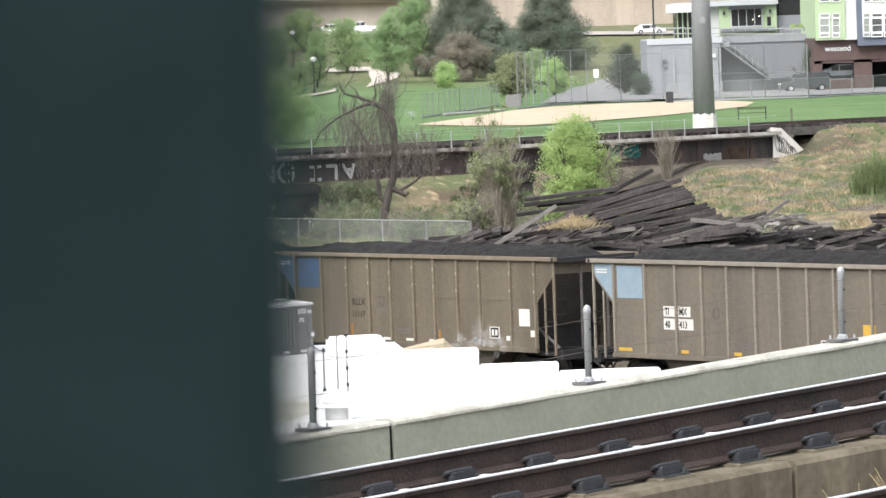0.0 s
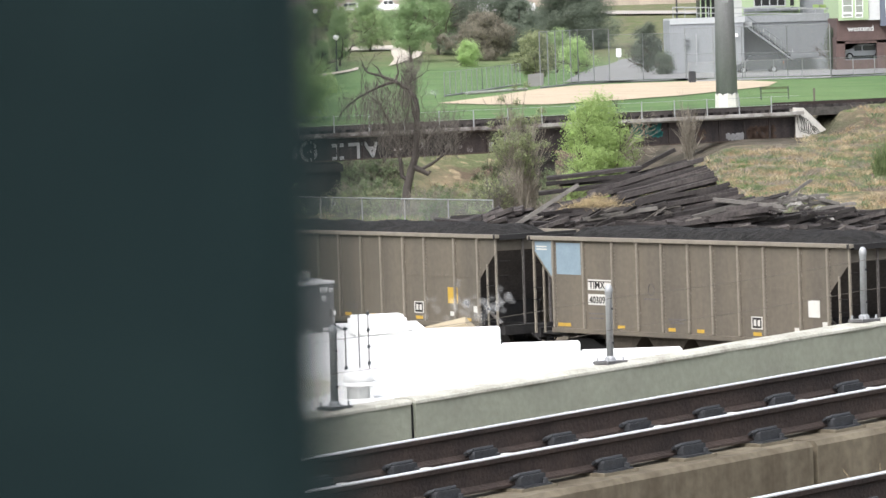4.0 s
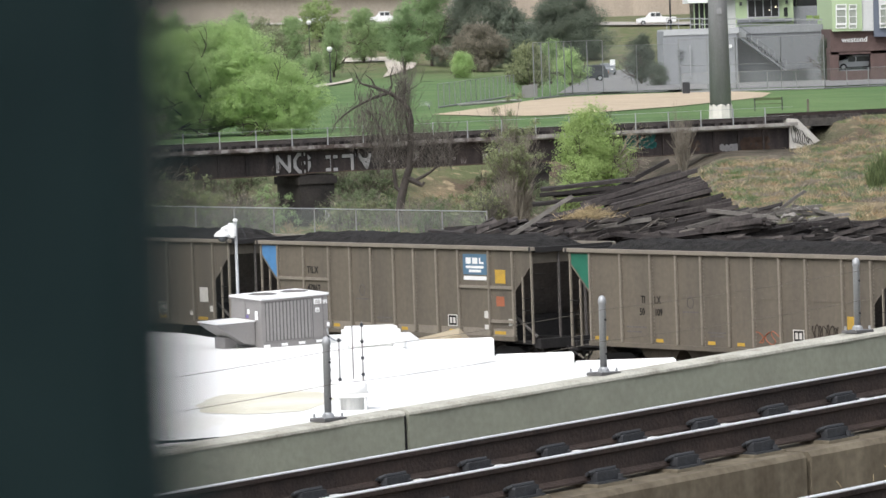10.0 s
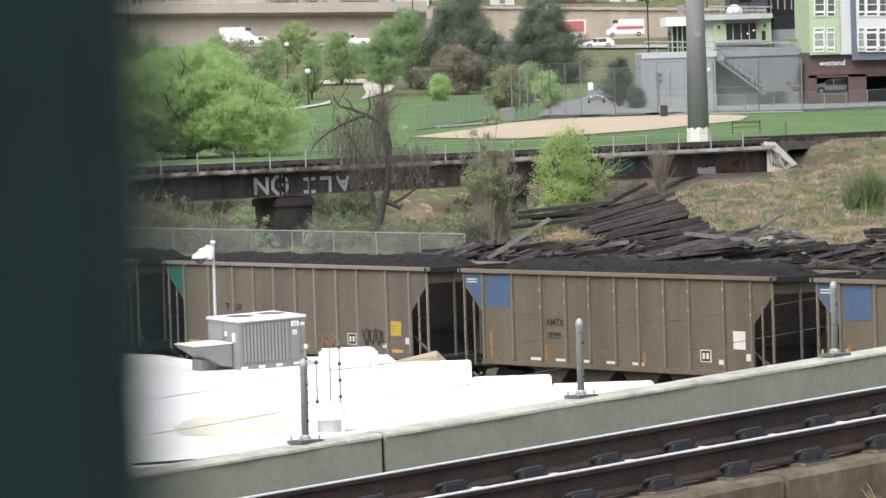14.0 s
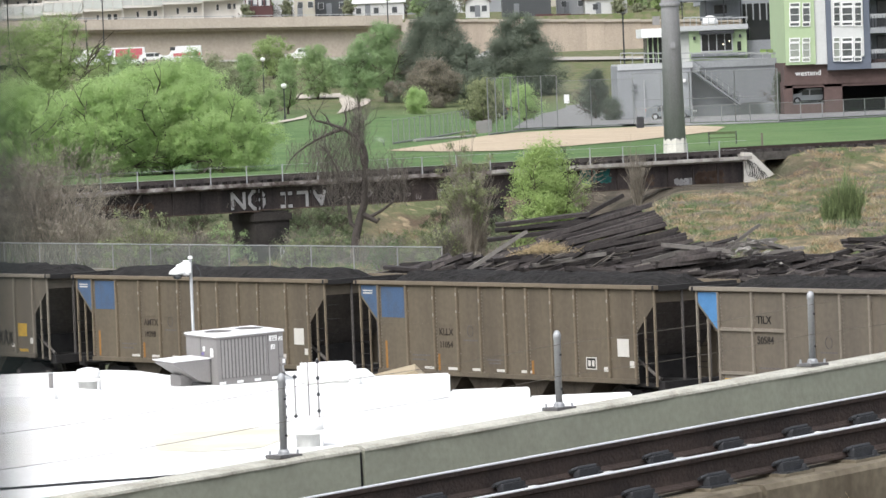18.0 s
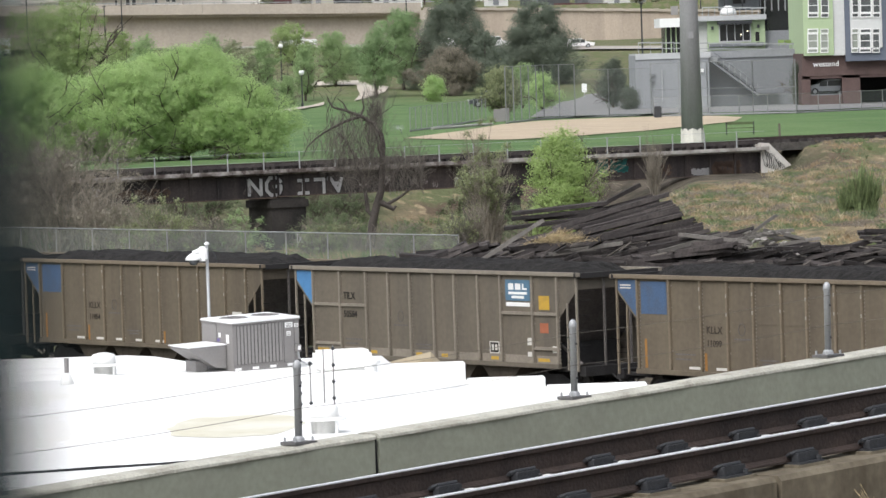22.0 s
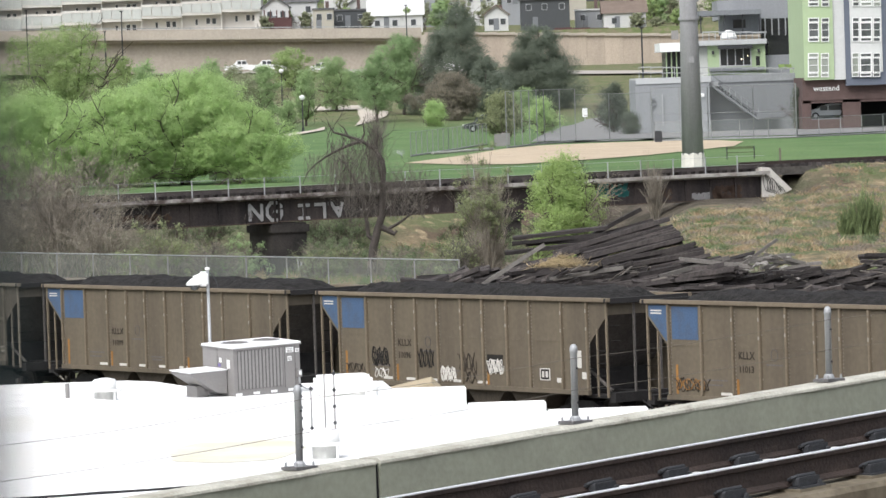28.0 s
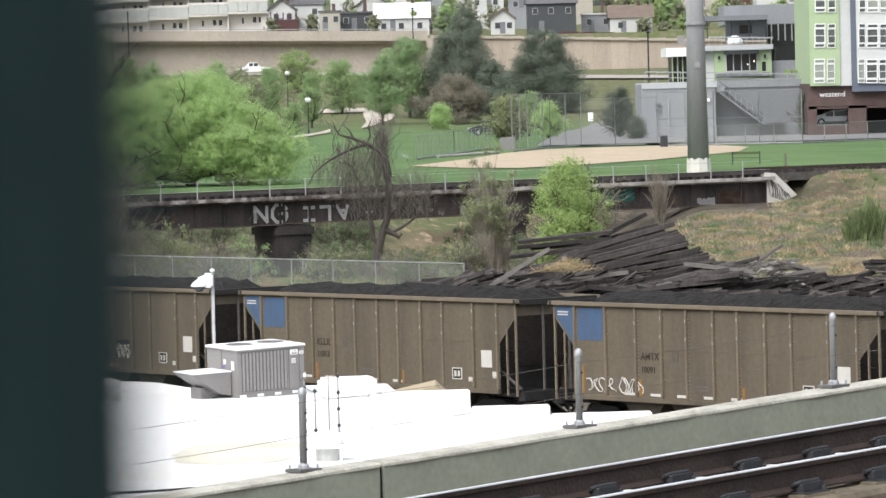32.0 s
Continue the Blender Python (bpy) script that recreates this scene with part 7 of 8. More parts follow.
shop = thing("green_pavilion_building", "pale lime and white two-storey building with roof terrace", "building")
D2 = 474.0
slab(shop, "main_block", 1272, 42, 1374, 100, D2, 12, LIME_WALL)
slab(shop, "white_bay", 1226, 46, 1272, 104, D2 + 0.5, 10, WHITE_WALL)
slab(shop, "glass_pavilion", 1198, 58, 1226, 104, D2 - 0.2, 8, SHOP_GLASS)
slab(shop, "pavilion_roof", 1187, 44, 1232, 58, D2 - 1.5, 11, WHITE)
slab(shop, "roof_edge", 1240, 40, 1376, 43.5, D2 - 0.6, 12, PALE_BAND)
for x in (1198, 1207, 1216):
    slab(shop, "mullion", x, 58, x + 2, 104, D2 - 0.4, 0.2, LIME_WALL)
window(shop, 1292, 52, 1349, 83, D2, (3, 0), PALE_BAND, SHOP_GLASS, "shop_window")
slab(shop, "service_door", 1357, 66, 1364, 82, D2 - 0.05, 0.2, SHOP_GLASS)
slab(shop, "planter_shelf", 1275, 88, 1372, 90, D2 - 0.6, 0.6, GREYDARK)
slab(shop, "awning", 1290, 48, 1351, 51, D2 - 1.0, 1.0, CLIP)
for x, y in ((1331, 70), (1342, 64)):
    slab(shop, "hanging_lamp", x, y, x + 1.6, y + 2, D2 - 0.12, 0.1, GLOW)
for x, y in ((1279, 57), (1360, 53)):
    slab(shop, "wall_lamp", x, y, x + 4, y + 6, D2 - 0.3, 0.3, CLIP)
slab(shop, "terrace_wall", 1372, 64, 1446, 106, D2 + 1, 9, GREYWALL)
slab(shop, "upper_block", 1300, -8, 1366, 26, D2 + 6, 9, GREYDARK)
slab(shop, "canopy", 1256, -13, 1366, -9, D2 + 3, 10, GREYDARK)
for x in (1258, 1300, 1332, 1362):
    slab(shop, "canopy_post", x, -10, x + 2, 26, D2 + 3.2, 0.12, CLIP)
slab(shop, "upper_roof", 1288, -32, 1450, -4, D2 + 14, 9, GREYWALL)
slab(shop, "dark_entry", 1366, 0, 1446, 66, D2 + 8, 2, SHOP_GLASS)
for k in range(6):
    slab(shop, "glazing_bar", 1372 + 12 * k, -2, 1374 + 12 * k, 28, D2 + 7.8, 0.2, GALV)
slab(shop, "upper_opening", 1316, 2, 1338, 16, D2 + 5.9, 0.2, SHOP_GLASS)
for k in range(11):
    x = 1262 + 11 * k
    slab(shop, "terrace_rail_post", x, 24, x + 1.5, 42, D2 + 0.3, 0.08, GALV)
for k in range(4):
    slab(shop, "terrace_rail", 1262 + 28.5 * k, 23, 1290.5 + 28.5 * k, 24.2, D2 + 0.3, 0.08, GALV)
gx, gz = bxz(1309, 36, D2 + 1.5)
part("white_dome", lathe(bmesh.new(), [(0.85, 0), (0.8, 0.4), (0.55, 0.75), (0.2, 0.9)], 18, Matrix.Translation((gx, D2 + 2, gz))), WHITE, shop, "white dome umbrella on the terrace", smooth=True)
gx, gz = bxz(1228, 34, D2 + 1.5)
for k in range(3):
    bx2 = box(bmesh.new(), gx - 0.8 + 0.9 * k, D2 + 2, gz + 0.3, 0.7, 0.8, 0.9)
    part("roof_unit", bx2, AC_METAL, shop)
slab(shop, "entry_stair", 1380, 40, 1440, 100, D2 + 2.5, 1.0, SHOP_GLASS)
for k in range(2):
    slab(shop, "lime_planter", 1398 + 12 * k, 80, 1408 + 12 * k, 88, BLD + 6, 0.6, LEAF_LIME)

tower = thing("apartment_tower", "apartment building in pale lime, white and slate panels over brick", "building")
D3 = 447.0
slab(tower, "brick_base", 1440, 104, 1720, 138, D3 + 0.3, 18, BRICK, "dark brown brick base")
slab(tower, "brick_pier", 1440, 138, 1456, 205, D3 + 0.3, 17, BRICK)
slab(tower, "brick_pier", 1512, 138, 1544, 205, D3 + 0.3, 17, BRICK)
slab(tower, "brick_pier", 1640, 138, 1720, 205, D3 + 0.3, 17, BRICK)
slab(tower, "brick_sill", 1456, 178, 1512, 205, D3 + 0.3, 0.4, BRICK)
# back wall coloured near-black to stand in for the unlit garage
slab(tower, "garage_back", 1450, 136, 1645, 205, D3 + 9, 0.4, CLIP, "near-black garage back wall for the dim interior")
slab(tower, "lime_bay", 1441, -170, 1494, 106, D3 - 0.4, 18, LIME_WALL)
slab(tower, "white_bay", 1493.5, -170, 1515.5, 106, D3 - 0.2, 18, WHITE_WALL)
slab(tower, "slate_bay", 1515, -170, 1592, 114, D3 - 0.7, 18, NAVY)
slab(tower, "white_panel", 1524, -170, 1580, 92, D3 - 0.85, 1, WHITE_WALL)
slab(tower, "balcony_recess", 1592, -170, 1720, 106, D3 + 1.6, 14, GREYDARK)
slab(tower, "cornice", 1434, -76, 1515, -68, D3 - 0.8, 2, WHITE_WALL)
TOWER_GLASS = mat("curtained_window_glass", (0.13, 0.14, 0.14), 0.15, var=0.45, scale=0.7, spec=0.6)
BLIND_GLASS = mat("window_glass_over_pale_blinds", (0.33, 0.355, 0.31), 0.2, var=0.25, scale=0.9, spec=0.6)
FL = 62.5


def storey_window(x0, x1, y, d, fl):
    """A tall window: a low transom above, a sash in two panes, a low light below."""
    glass = (BLIND_GLASS, TOWER_GLASS, TOWER_GLASS)[fl % 3]
    window(tower, x0, y, x1, y + 7.5, d, (0, 0), None, glass)
    window(tower, x0, y + 8.5, x1, y + 34, d, (0, 1), None, glass)
    window(tower, x0, y + 35, x1, y + 42, d, (0, 0), None, glass)


for fl in range(5):
    y = 60 - FL * fl
    for x0, x1 in ((1449, 1468), (1472, 1486)):
        storey_window(x0, x1, y, D3 - 0.4, fl)
    for x0, x1 in ((1527, 1539), (1541, 1562), (1564, 1577)):
        storey_window(x0, x1, y - 1, D3 - 0.85, fl + (x0 > 1540))
    slab(tower, "balcony_slab", 1592, y + 44, 1720, y + 49, D3 - 0.6, 2.4, GREYWALL)
    for k in range(26):
        slab(tower, "balcony_bar", 1594 + 5 * k, y + 22, 1595 + 5 * k, y + 44, D3 - 0.5, 0.05, CLIP)
    slab(tower, "balcony_rail", 1592, y + 20, 1720, y + 22.5, D3 - 0.5, 0.08, GALV)
    for x0 in (1604, 1634, 1664):
        window(tower, x0, y - 4, x0 + 20, y + 40, D3 + 1.6, (1, 0), CLIP)
slab(tower, "brick_course", 1440, 130, 1720, 133, D3 + 0.2, 0.2, BRICK)
lx, lz = bxz(1460, 127, D3)
lettering("westend", 0.72, WHITE, tower, Matrix.Translation((lx, D3 + 0.24, lz)) @ pose(0, 0, 0, 90, 0, 0), "sign_letters", "white raised sign letters", 1.0)

# ---- highway: retaining wall, overpass, road ----
D4 = 800.0
SOUND = mat("tan_panel_wall", (0.43, 0.36, 0.295), 0.85, var=0.17, scale=0.4, vary=0.06, streak=True)
DECKC = mat("weathered_overpass_concrete", (0.42, 0.37, 0.315), 0.85, var=0.12, scale=0.2, streak=True)
UNDER = mat("stained_lower_wall", (0.42, 0.365, 0.31), 0.9, var=0.14, scale=0.2, streak=True)
wall = thing("retaining_wall", "tan panelled highway retaining wall", "wall", kind="structure")
for k in range(26):
    x0 = 770 + 32 * k
    slab(wall, "panel", x0 + 0.1, 29, x0 + 31.9, 94, D4 + 4 + 0.05 * (k % 2), 1, SOUND)
for k in range(26):
    x0 = 770 + 32 * k
    slab(wall, "coping", x0, 27, x0 + 32.1, 30.5, D4 + 3.6 + 0.02 * (k % 2), 1.8, DECKC)
    slab(wall, "footing_ledge", x0, 92.5, x0 + 32.1, 104, D4 + 3.4 + 0.02 * (k % 2), 1.6, DECKC, "pale concrete ledge")
over = thing("highway_overpass", "long weathered concrete highway overpass", "overpass", kind="structure")


def sloped(parent, name, x0, x1, top, bottom, d, depth, material, label=""):
    """A panel whose upper and lower edges follow the grade of the overpass between two bearings."""
    grade = [41 - 0.0155 * (x + 330) for x in (x0, x1)]
    (ax, az), (bx, bz) = bxz(x0, grade[0] + top, d), bxz(x1, grade[1] + top, d)
    (_, cz), (_, dz) = bxz(x0, grade[0] + bottom, d), bxz(x1, grade[1] + bottom, d)
    return part(name, prism(bmesh.new(), [(ax, cz), (bx, dz), (bx, bz), (ax, az)], d, d + depth), material, parent, label)


for k in range(17):
    x0 = -330 + 64.4 * k
    sloped(over, "parapet_panel", x0 + 0.15, x0 + 64.25, -5, 13, D4 - 3, 8, DECKC)
    sloped(over, "soffit", x0, x0 + 64.4, 13, 18, D4 - 2.2, 7, UNDER)
    sloped(over, "lower_wall", x0, x0 + 64.4, 17, 72, D4 - 0.6, 4, UNDER)
    sloped(over, "parapet_rail", x0, x0 + 64.4, -8.4, -7.2, D4 - 2.8, 0.15, GALV)
    y0 = 41 - 0.0155 * (x0 + 330)
    for j in range(3):
        slab(over, "parapet_stud", x0 + 21 * j, y0 - 9 - 0.33 * j, x0 + 21 * j + 1.2, y0 - 4 - 0.33 * j, D4 - 2.9, 0.2, GALV)
slab(over, "end_pier", 764, 32, 776, 100, D4 - 3.2, 9, DECKC)
for x, y0, y1 in ((66, -6, 80), (234, -6, 34), (205, 30, 90), (737, -20, 40), (1154, 17, 118)):
    d = 560 if x == 1154 else D4 - 6
    ax, az = bxz(x, y0, d)
    _, bz = bxz(x, y1, d)
    lp = thing("street_lamp", "thin dark street lamp pole by the highway", "street lamp", pose(ax, d, 0), group="highway lamps")
    part("pole", rod(bmesh.new(), (0, 0, min(bz, ground_z(ax, d))), (0, 0, az), 0.12, 0.09, 8), CLIP, lp)
    boxpart("lamp_head", lp, CLIP, (0, -0.3, az), (0.5, 0.9, 0.18), bevel=0.04)
drape("highway", [(-93.31, 808.0, 14.33), (-41.82, 747.0, 12.56), (0.81, 709.0, 11.26), (35.29, 690.5, 10.1), (65.86, 667.25, 8.99), (66.82, 676.75, 9.46), (0.85, 727.75, 11.88), (-93.36, 808.75, 15.46)], ROAD, 0.25, "pale concrete highway at the foot of the wall", "road", 14.0)
rails = thing("guard_rail", "pale highway barrier along the road", "guard rail", kind="structure")
slab(rails, "beam", 880, 101, 1200, 105, 772, 0.4, DECKC)

# ---- long apartment block above the overpass ----
D5 = 846.0
block = thing("balcony_apartment_block", "long white apartment block with rows of balconies", "building")
AP_WALL = mat("white_apartment_wall", (0.66, 0.63, 0.59), 0.8, var=0.06, scale=0.2)
AP_BAND = mat("grey_balcony_panel", (0.50, 0.515, 0.49), 0.7, var=0.06, scale=0.2)
slab(block, "wall", -330, -150, 476, 42, D5 + 2, 16, AP_WALL)
slab(block, "end_wall", 470, -146, 482, 42, D5 + 0.5, 12, AP_WALL)
for fl in range(5):
    for k in range(12):
        x0 = 482 - 70.5 * (k + 1)
        yb = 20 + 0.088 * (482 - x0) - 36.5 * fl
        slab(block, "balcony_slab", x0, yb - 1, x0 + 70.5, yb + 2, D5 - 0.4, 3, AP_WALL)
        slab(block, "partition", x0 - 1.2, yb - 34, x0 + 1.2, yb - 1, D5 + 0.2, 2, AP_WALL)
        if fl:
            for j in range(4):
                slab(block, "balcony_panel", x0 + 17.6 * j + 0.7, yb - 18, x0 + 17.6 * (j + 1) - 0.7, yb - 1, D5 - 0.5, 0.15, AP_BAND)
            slab(block, "balcony_cap", x0, yb - 20, x0 + 70.5, yb - 18.6, D5 - 0.55, 0.25, AP_WALL)
        w = window(block, x0 + 43, yb - 28, x0 + 51, yb - 17, D5 + 2, (0, 0), WHITE)
        window(block, x0 + 53.5, yb - 28, x0 + 61.5, yb - 17, D5 + 2, (0, 0), WHITE)
        window(block, x0 + 24, yb - 26, x0 + 29, yb - 15, D5 + 2, (0, 0), WHITE, None, "door_window")

# ---- houses on the hillside ----
HOUSE_WALLS = {"white": mat("faded_white_siding", (0.58, 0.58, 0.57), 0.8, var=0.1, scale=0.3), "grey": GREYWALL, "dark": mat("charcoal_siding", (0.075, 0.08, 0.085), 0.8, var=0.1, scale=0.4), "cream": mat("cream_siding", (0.44, 0.41, 0.35), 0.8, var=0.08, scale=0.4),
               "maroon": mat("maroon_siding", (0.10, 0.05, 0.05), 0.8, var=0.1, scale=0.4)}
ROOF_BROWN = mat("brown_shingles", (0.18, 0.14, 0.115), 0.9, var=0.2, scale=0.8)
ROOF_GREY = mat("grey_shingles", (0.13, 0.13, 0.135), 0.9, var=0.2, scale=0.8)


def house(x, y, w, h, d, wall_kind, roof_mat, gable, seed, label):
    """A house by the bearing of its foot, with width and wall height in metres; gable: front, side or flat."""
    rnd = random.Random(seed)
    fx, fz = bxz(x, y, d)
    gz = ground_z(fx, d)
    hs = thing("house", label, "house", pose(fx, d, fz), group="hillside houses")
    down = min(0, gz - fz) - 0.5
    wm = HOUSE_WALLS[wall_kind]
    dep = w * 1.1
    part("wall", box(bmesh.new(), 0, dep / 2, (h + down) / 2, w, dep, h - down), wm, hs)
    if gable == "front":
        part("gable", prism(bmesh.new(), [(-w / 2, h), (w / 2, h), (0, h + w * 0.36)], 0.02, dep), wm, hs)
        for sgn in (-1, 1):
            o = w / 2 + 0.35
            bm = prism(bmesh.new(), [(0, h + w * 0.36 + 0.02), (sgn * o, h - 0.25), (sgn * o, h - 0.02), (0, h + w * 0.36 + 0.28)], -0.5, dep + 0.3)
            part("roof_slope", bm, roof_mat, hs)
    elif gable == "side":
        bm = bmesh.new()
        mm = Matrix.Rotation(math.pi / 2, 4, "Z")
        prism(bm, [(-0.4, h), (dep + 0.4, h), (dep / 2, h + dep * 0.28)], -w / 2 - 0.4, w / 2 + 0.4, mm)
        part("roof", bm, roof_mat, hs)
    else:
        part("roof", box(bmesh.new(), 0, dep / 2, h + 0.1, w + 0.4, dep + 0.4, 0.3), roof_mat, hs)
    n = max(2, int(w / 2.6))
    for fl in range(max(1, int(h / 2.8))):
        for k in range(n):
            cx = -w / 2 + w * (k + 0.5) / n + rnd.uniform(-0.2, 0.2)
            cz = h - 1.3 - 2.8 * fl
            if cz < 0.4:
                continue
            fr = part("window", box(bmesh.new(), cx, -0.03, cz, 1.0, 0.1, 1.15), PALE_BAND, hs)
            part("pane", box(bmesh.new(), cx, -0.06, cz, 0.85, 0.08, 1.0), PANE, fr)
    part("door", box(bmesh.new(), rnd.uniform(-w / 4, w / 4), -0.04, 1.0, 0.95, 0.1, 2.0), GREYDARK, hs)
    part("chimney", box(bmesh.new(), w * 0.2, dep * 0.5, h + w * 0.2, 0.6, 0.6, w * 0.4), BRICK, hs)
    return hs


HOUSES = ((508, 20, 5.2, 4.2, 838, "white", ROOF_GREY, "front"), (548, 22, 7.4, 5.6, 850, "white", ROOF_GREY, "flat"), (592, 22, 4.0, 4.0, 836, "cream", ROOF_GREY, "flat"), (640, 18, 8.0, 3.4, 842, "dark", ROOF_GREY, "flat"),
          (720, 20, 10.5, 2.6, 838, "white", WHITE_WALL, "side"), (668, 0, 7.0, 3.0, 890, "white", ROOF_GREY, "front"), (898, 22, 4.6, 3.2, 832, "white", ROOF_BROWN, "front"), (985, 18, 9.6, 6.0, 846, "dark", ROOF_GREY, "flat"),
          (1065, 16, 6.0, 3.6, 856, "grey", WHITE_WALL, "flat"), (1125, 16, 8.4, 3.0, 850, "white", ROOF_BROWN, "side"), (528, -32, 9.0, 3.6, 920, "white", ROOF_GREY, "flat"), (622, -36, 7.5, 4.2, 940, "white", ROOF_GREY, "front"),
          (690, -40, 7.0, 6.0, 960, "white", ROOF_GREY, "flat"), (812, -44, 6.0, 4.4, 960, "white", ROOF_GREY, "flat"), (868, -26, 7.5, 2.4, 930, "white", ROOF_GREY, "side"), (760, -28, 7.0, 3.0, 925, "grey", ROOF_GREY, "side"),
          (960, -70, 7.0, 5.0, 1010, "white", ROOF_GREY, "flat"), (1025, -40, 7.6, 3.0, 950, "cream", ROOF_GREY, "front"), (935, -24, 7.0, 2.4, 930, "grey", WHITE_WALL, "side"), (1250, -30, 9.0, 5.0, 940, "cream", ROOF_GREY, "side"),
          (1390, -40, 11.0, 3.8, 930, "white", WHITE_WALL, "flat"), (1330, -50, 8.0, 3.2, 980, "maroon", ROOF_BROWN, "side"), (600, -78, 8.0, 4.0, 1060, "grey", ROOF_GREY, "front"), (740, -80, 8.0, 4.0, 1060, "white", ROOF_BROWN, "front"),
          (860, -82, 8.0, 4.0, 1080, "cream", ROOF_GREY, "side"), (1110, -80, 8.0, 4.0, 1060, "white", ROOF_GREY, "front"), (1200, -84, 8.0, 4.0, 1080, "grey", ROOF_BROWN, "side"), (1060, -75, 7.0, 3.5, 1040, "dark", ROOF_GREY, "front"),
          (520, -85, 8.0, 4.0, 1080, "cream", ROOF_GREY, "side"), (1460, -70, 9.0, 4.0, 1040, "grey", ROOF_GREY, "side"))
WORDS = {"white": "white", "grey": "grey", "dark": "charcoal", "cream": "cream", "maroon": "maroon"}
FORMS = {"front": "with a front gable", "side": "with a pitched roof", "flat": "with a flat roof"}
for k, (x, y, w, h, d, wk, rm, gb) in enumerate(HOUSES):
    gb = "side" if gb == "flat" and k % 3 == 1 else gb
    house(x, y, w * 0.9, h * 0.84, d, wk, rm, gb, k, "small %s house %s on the hillside" % (WORDS[wk], FORMS[gb]))
deckh = thing("timber_deck", "dark maroon timber deck before a small white house", "deck")
slab(deckh, "platform", 484, 4, 536, 22, 835, 2.0, HOUSE_WALLS["maroon"])
for k in range(5):
    slab(deckh, "post", 486 + 11 * k, -10, 488 + 11 * k, 5, 835, 0.3, HOUSE_WALLS["maroon"])
yardwall = thing("hill_fence", "dark timber fence above the retaining wall", "fence", kind="structure")
for k in range(10):
    slab(yardwall, "board_panel", 1000 + 32 * k, 18, 1031.6 + 32 * k, 28, 822, 0.3, HOUSE_WALLS["maroon"])

# ---- park and hillside trees ----
def park_tree(x, ybase, ytop, w_px, d, material, seed, n, size, label, kind="leafy", low=0.1, lobes=11):
    """A tree by the bearings of its foot and top and its width."""
    fx, _ = bxz(x, ybase, d)
    gz = ground_z(fx, d)
    _, tz = bxz(x, ytop, d)
    w = w_px * d / 8400
    h = max(1.2, tz - gz)
    if kind == "pine":
        return conifer((fx, d, gz), h, w, material, seed, n, size, label, low)
    if 400 < d < 700:
        n, size = n * 2, size * 0.68
    return leafy_tree("park_tree", label, (fx, d, gz - 0.1), h, w, material, seed, n, size, lobes, 0.10 + w * 0.02, low, body=0.27 if d < 400 else 0.19)


GREEN_TREE = "broad tree in fresh green leaf behind the bridge"
for a in ((350, 306, 98, 380, 291, LEAF, 1, 200000, 0.048, GREEN_TREE, "leafy", 0.08, 44), (232, 306, 124, 230, 288, LEAF, 2, 75000, 0.048, GREEN_TREE, "leafy", 0.02, 22), (455, 306, 160, 200, 289, LEAF, 3, 75000, 0.048, GREEN_TREE, "leafy", 0.01, 22),
          (70, 312, 134, 310, 287, LEAF, 4, 105000, 0.048, GREEN_TREE, "leafy", 0.03, 26), (148, 270, 10, 235, 352, LEAF_OLIVE2, 5, 52000, 0.052, "tall thin-leaved cottonwood with bare gaps", "leafy", 0.35, 9), (-30, 300, 70, 220, 340, LEAF, 6, 36000, 0.055, GREEN_TREE, "leafy", 0.1, 12),
          (-110, 300, 80, 260, 330, LEAF, 7, 16000, 0.075, GREEN_TREE, "leafy", 0.1, 12), (25, 250, 78, 150, 370, LEAF_OLIVE2, 8, 14000, 0.075, GREEN_TREE, "leafy", 0.1, 10), (175, 300, 150, 160, 300, LEAF, 9, 40000, 0.05, GREEN_TREE, "leafy", 0.08, 10)):
    park_tree(*a)
MID = "mid-green leafy park tree"
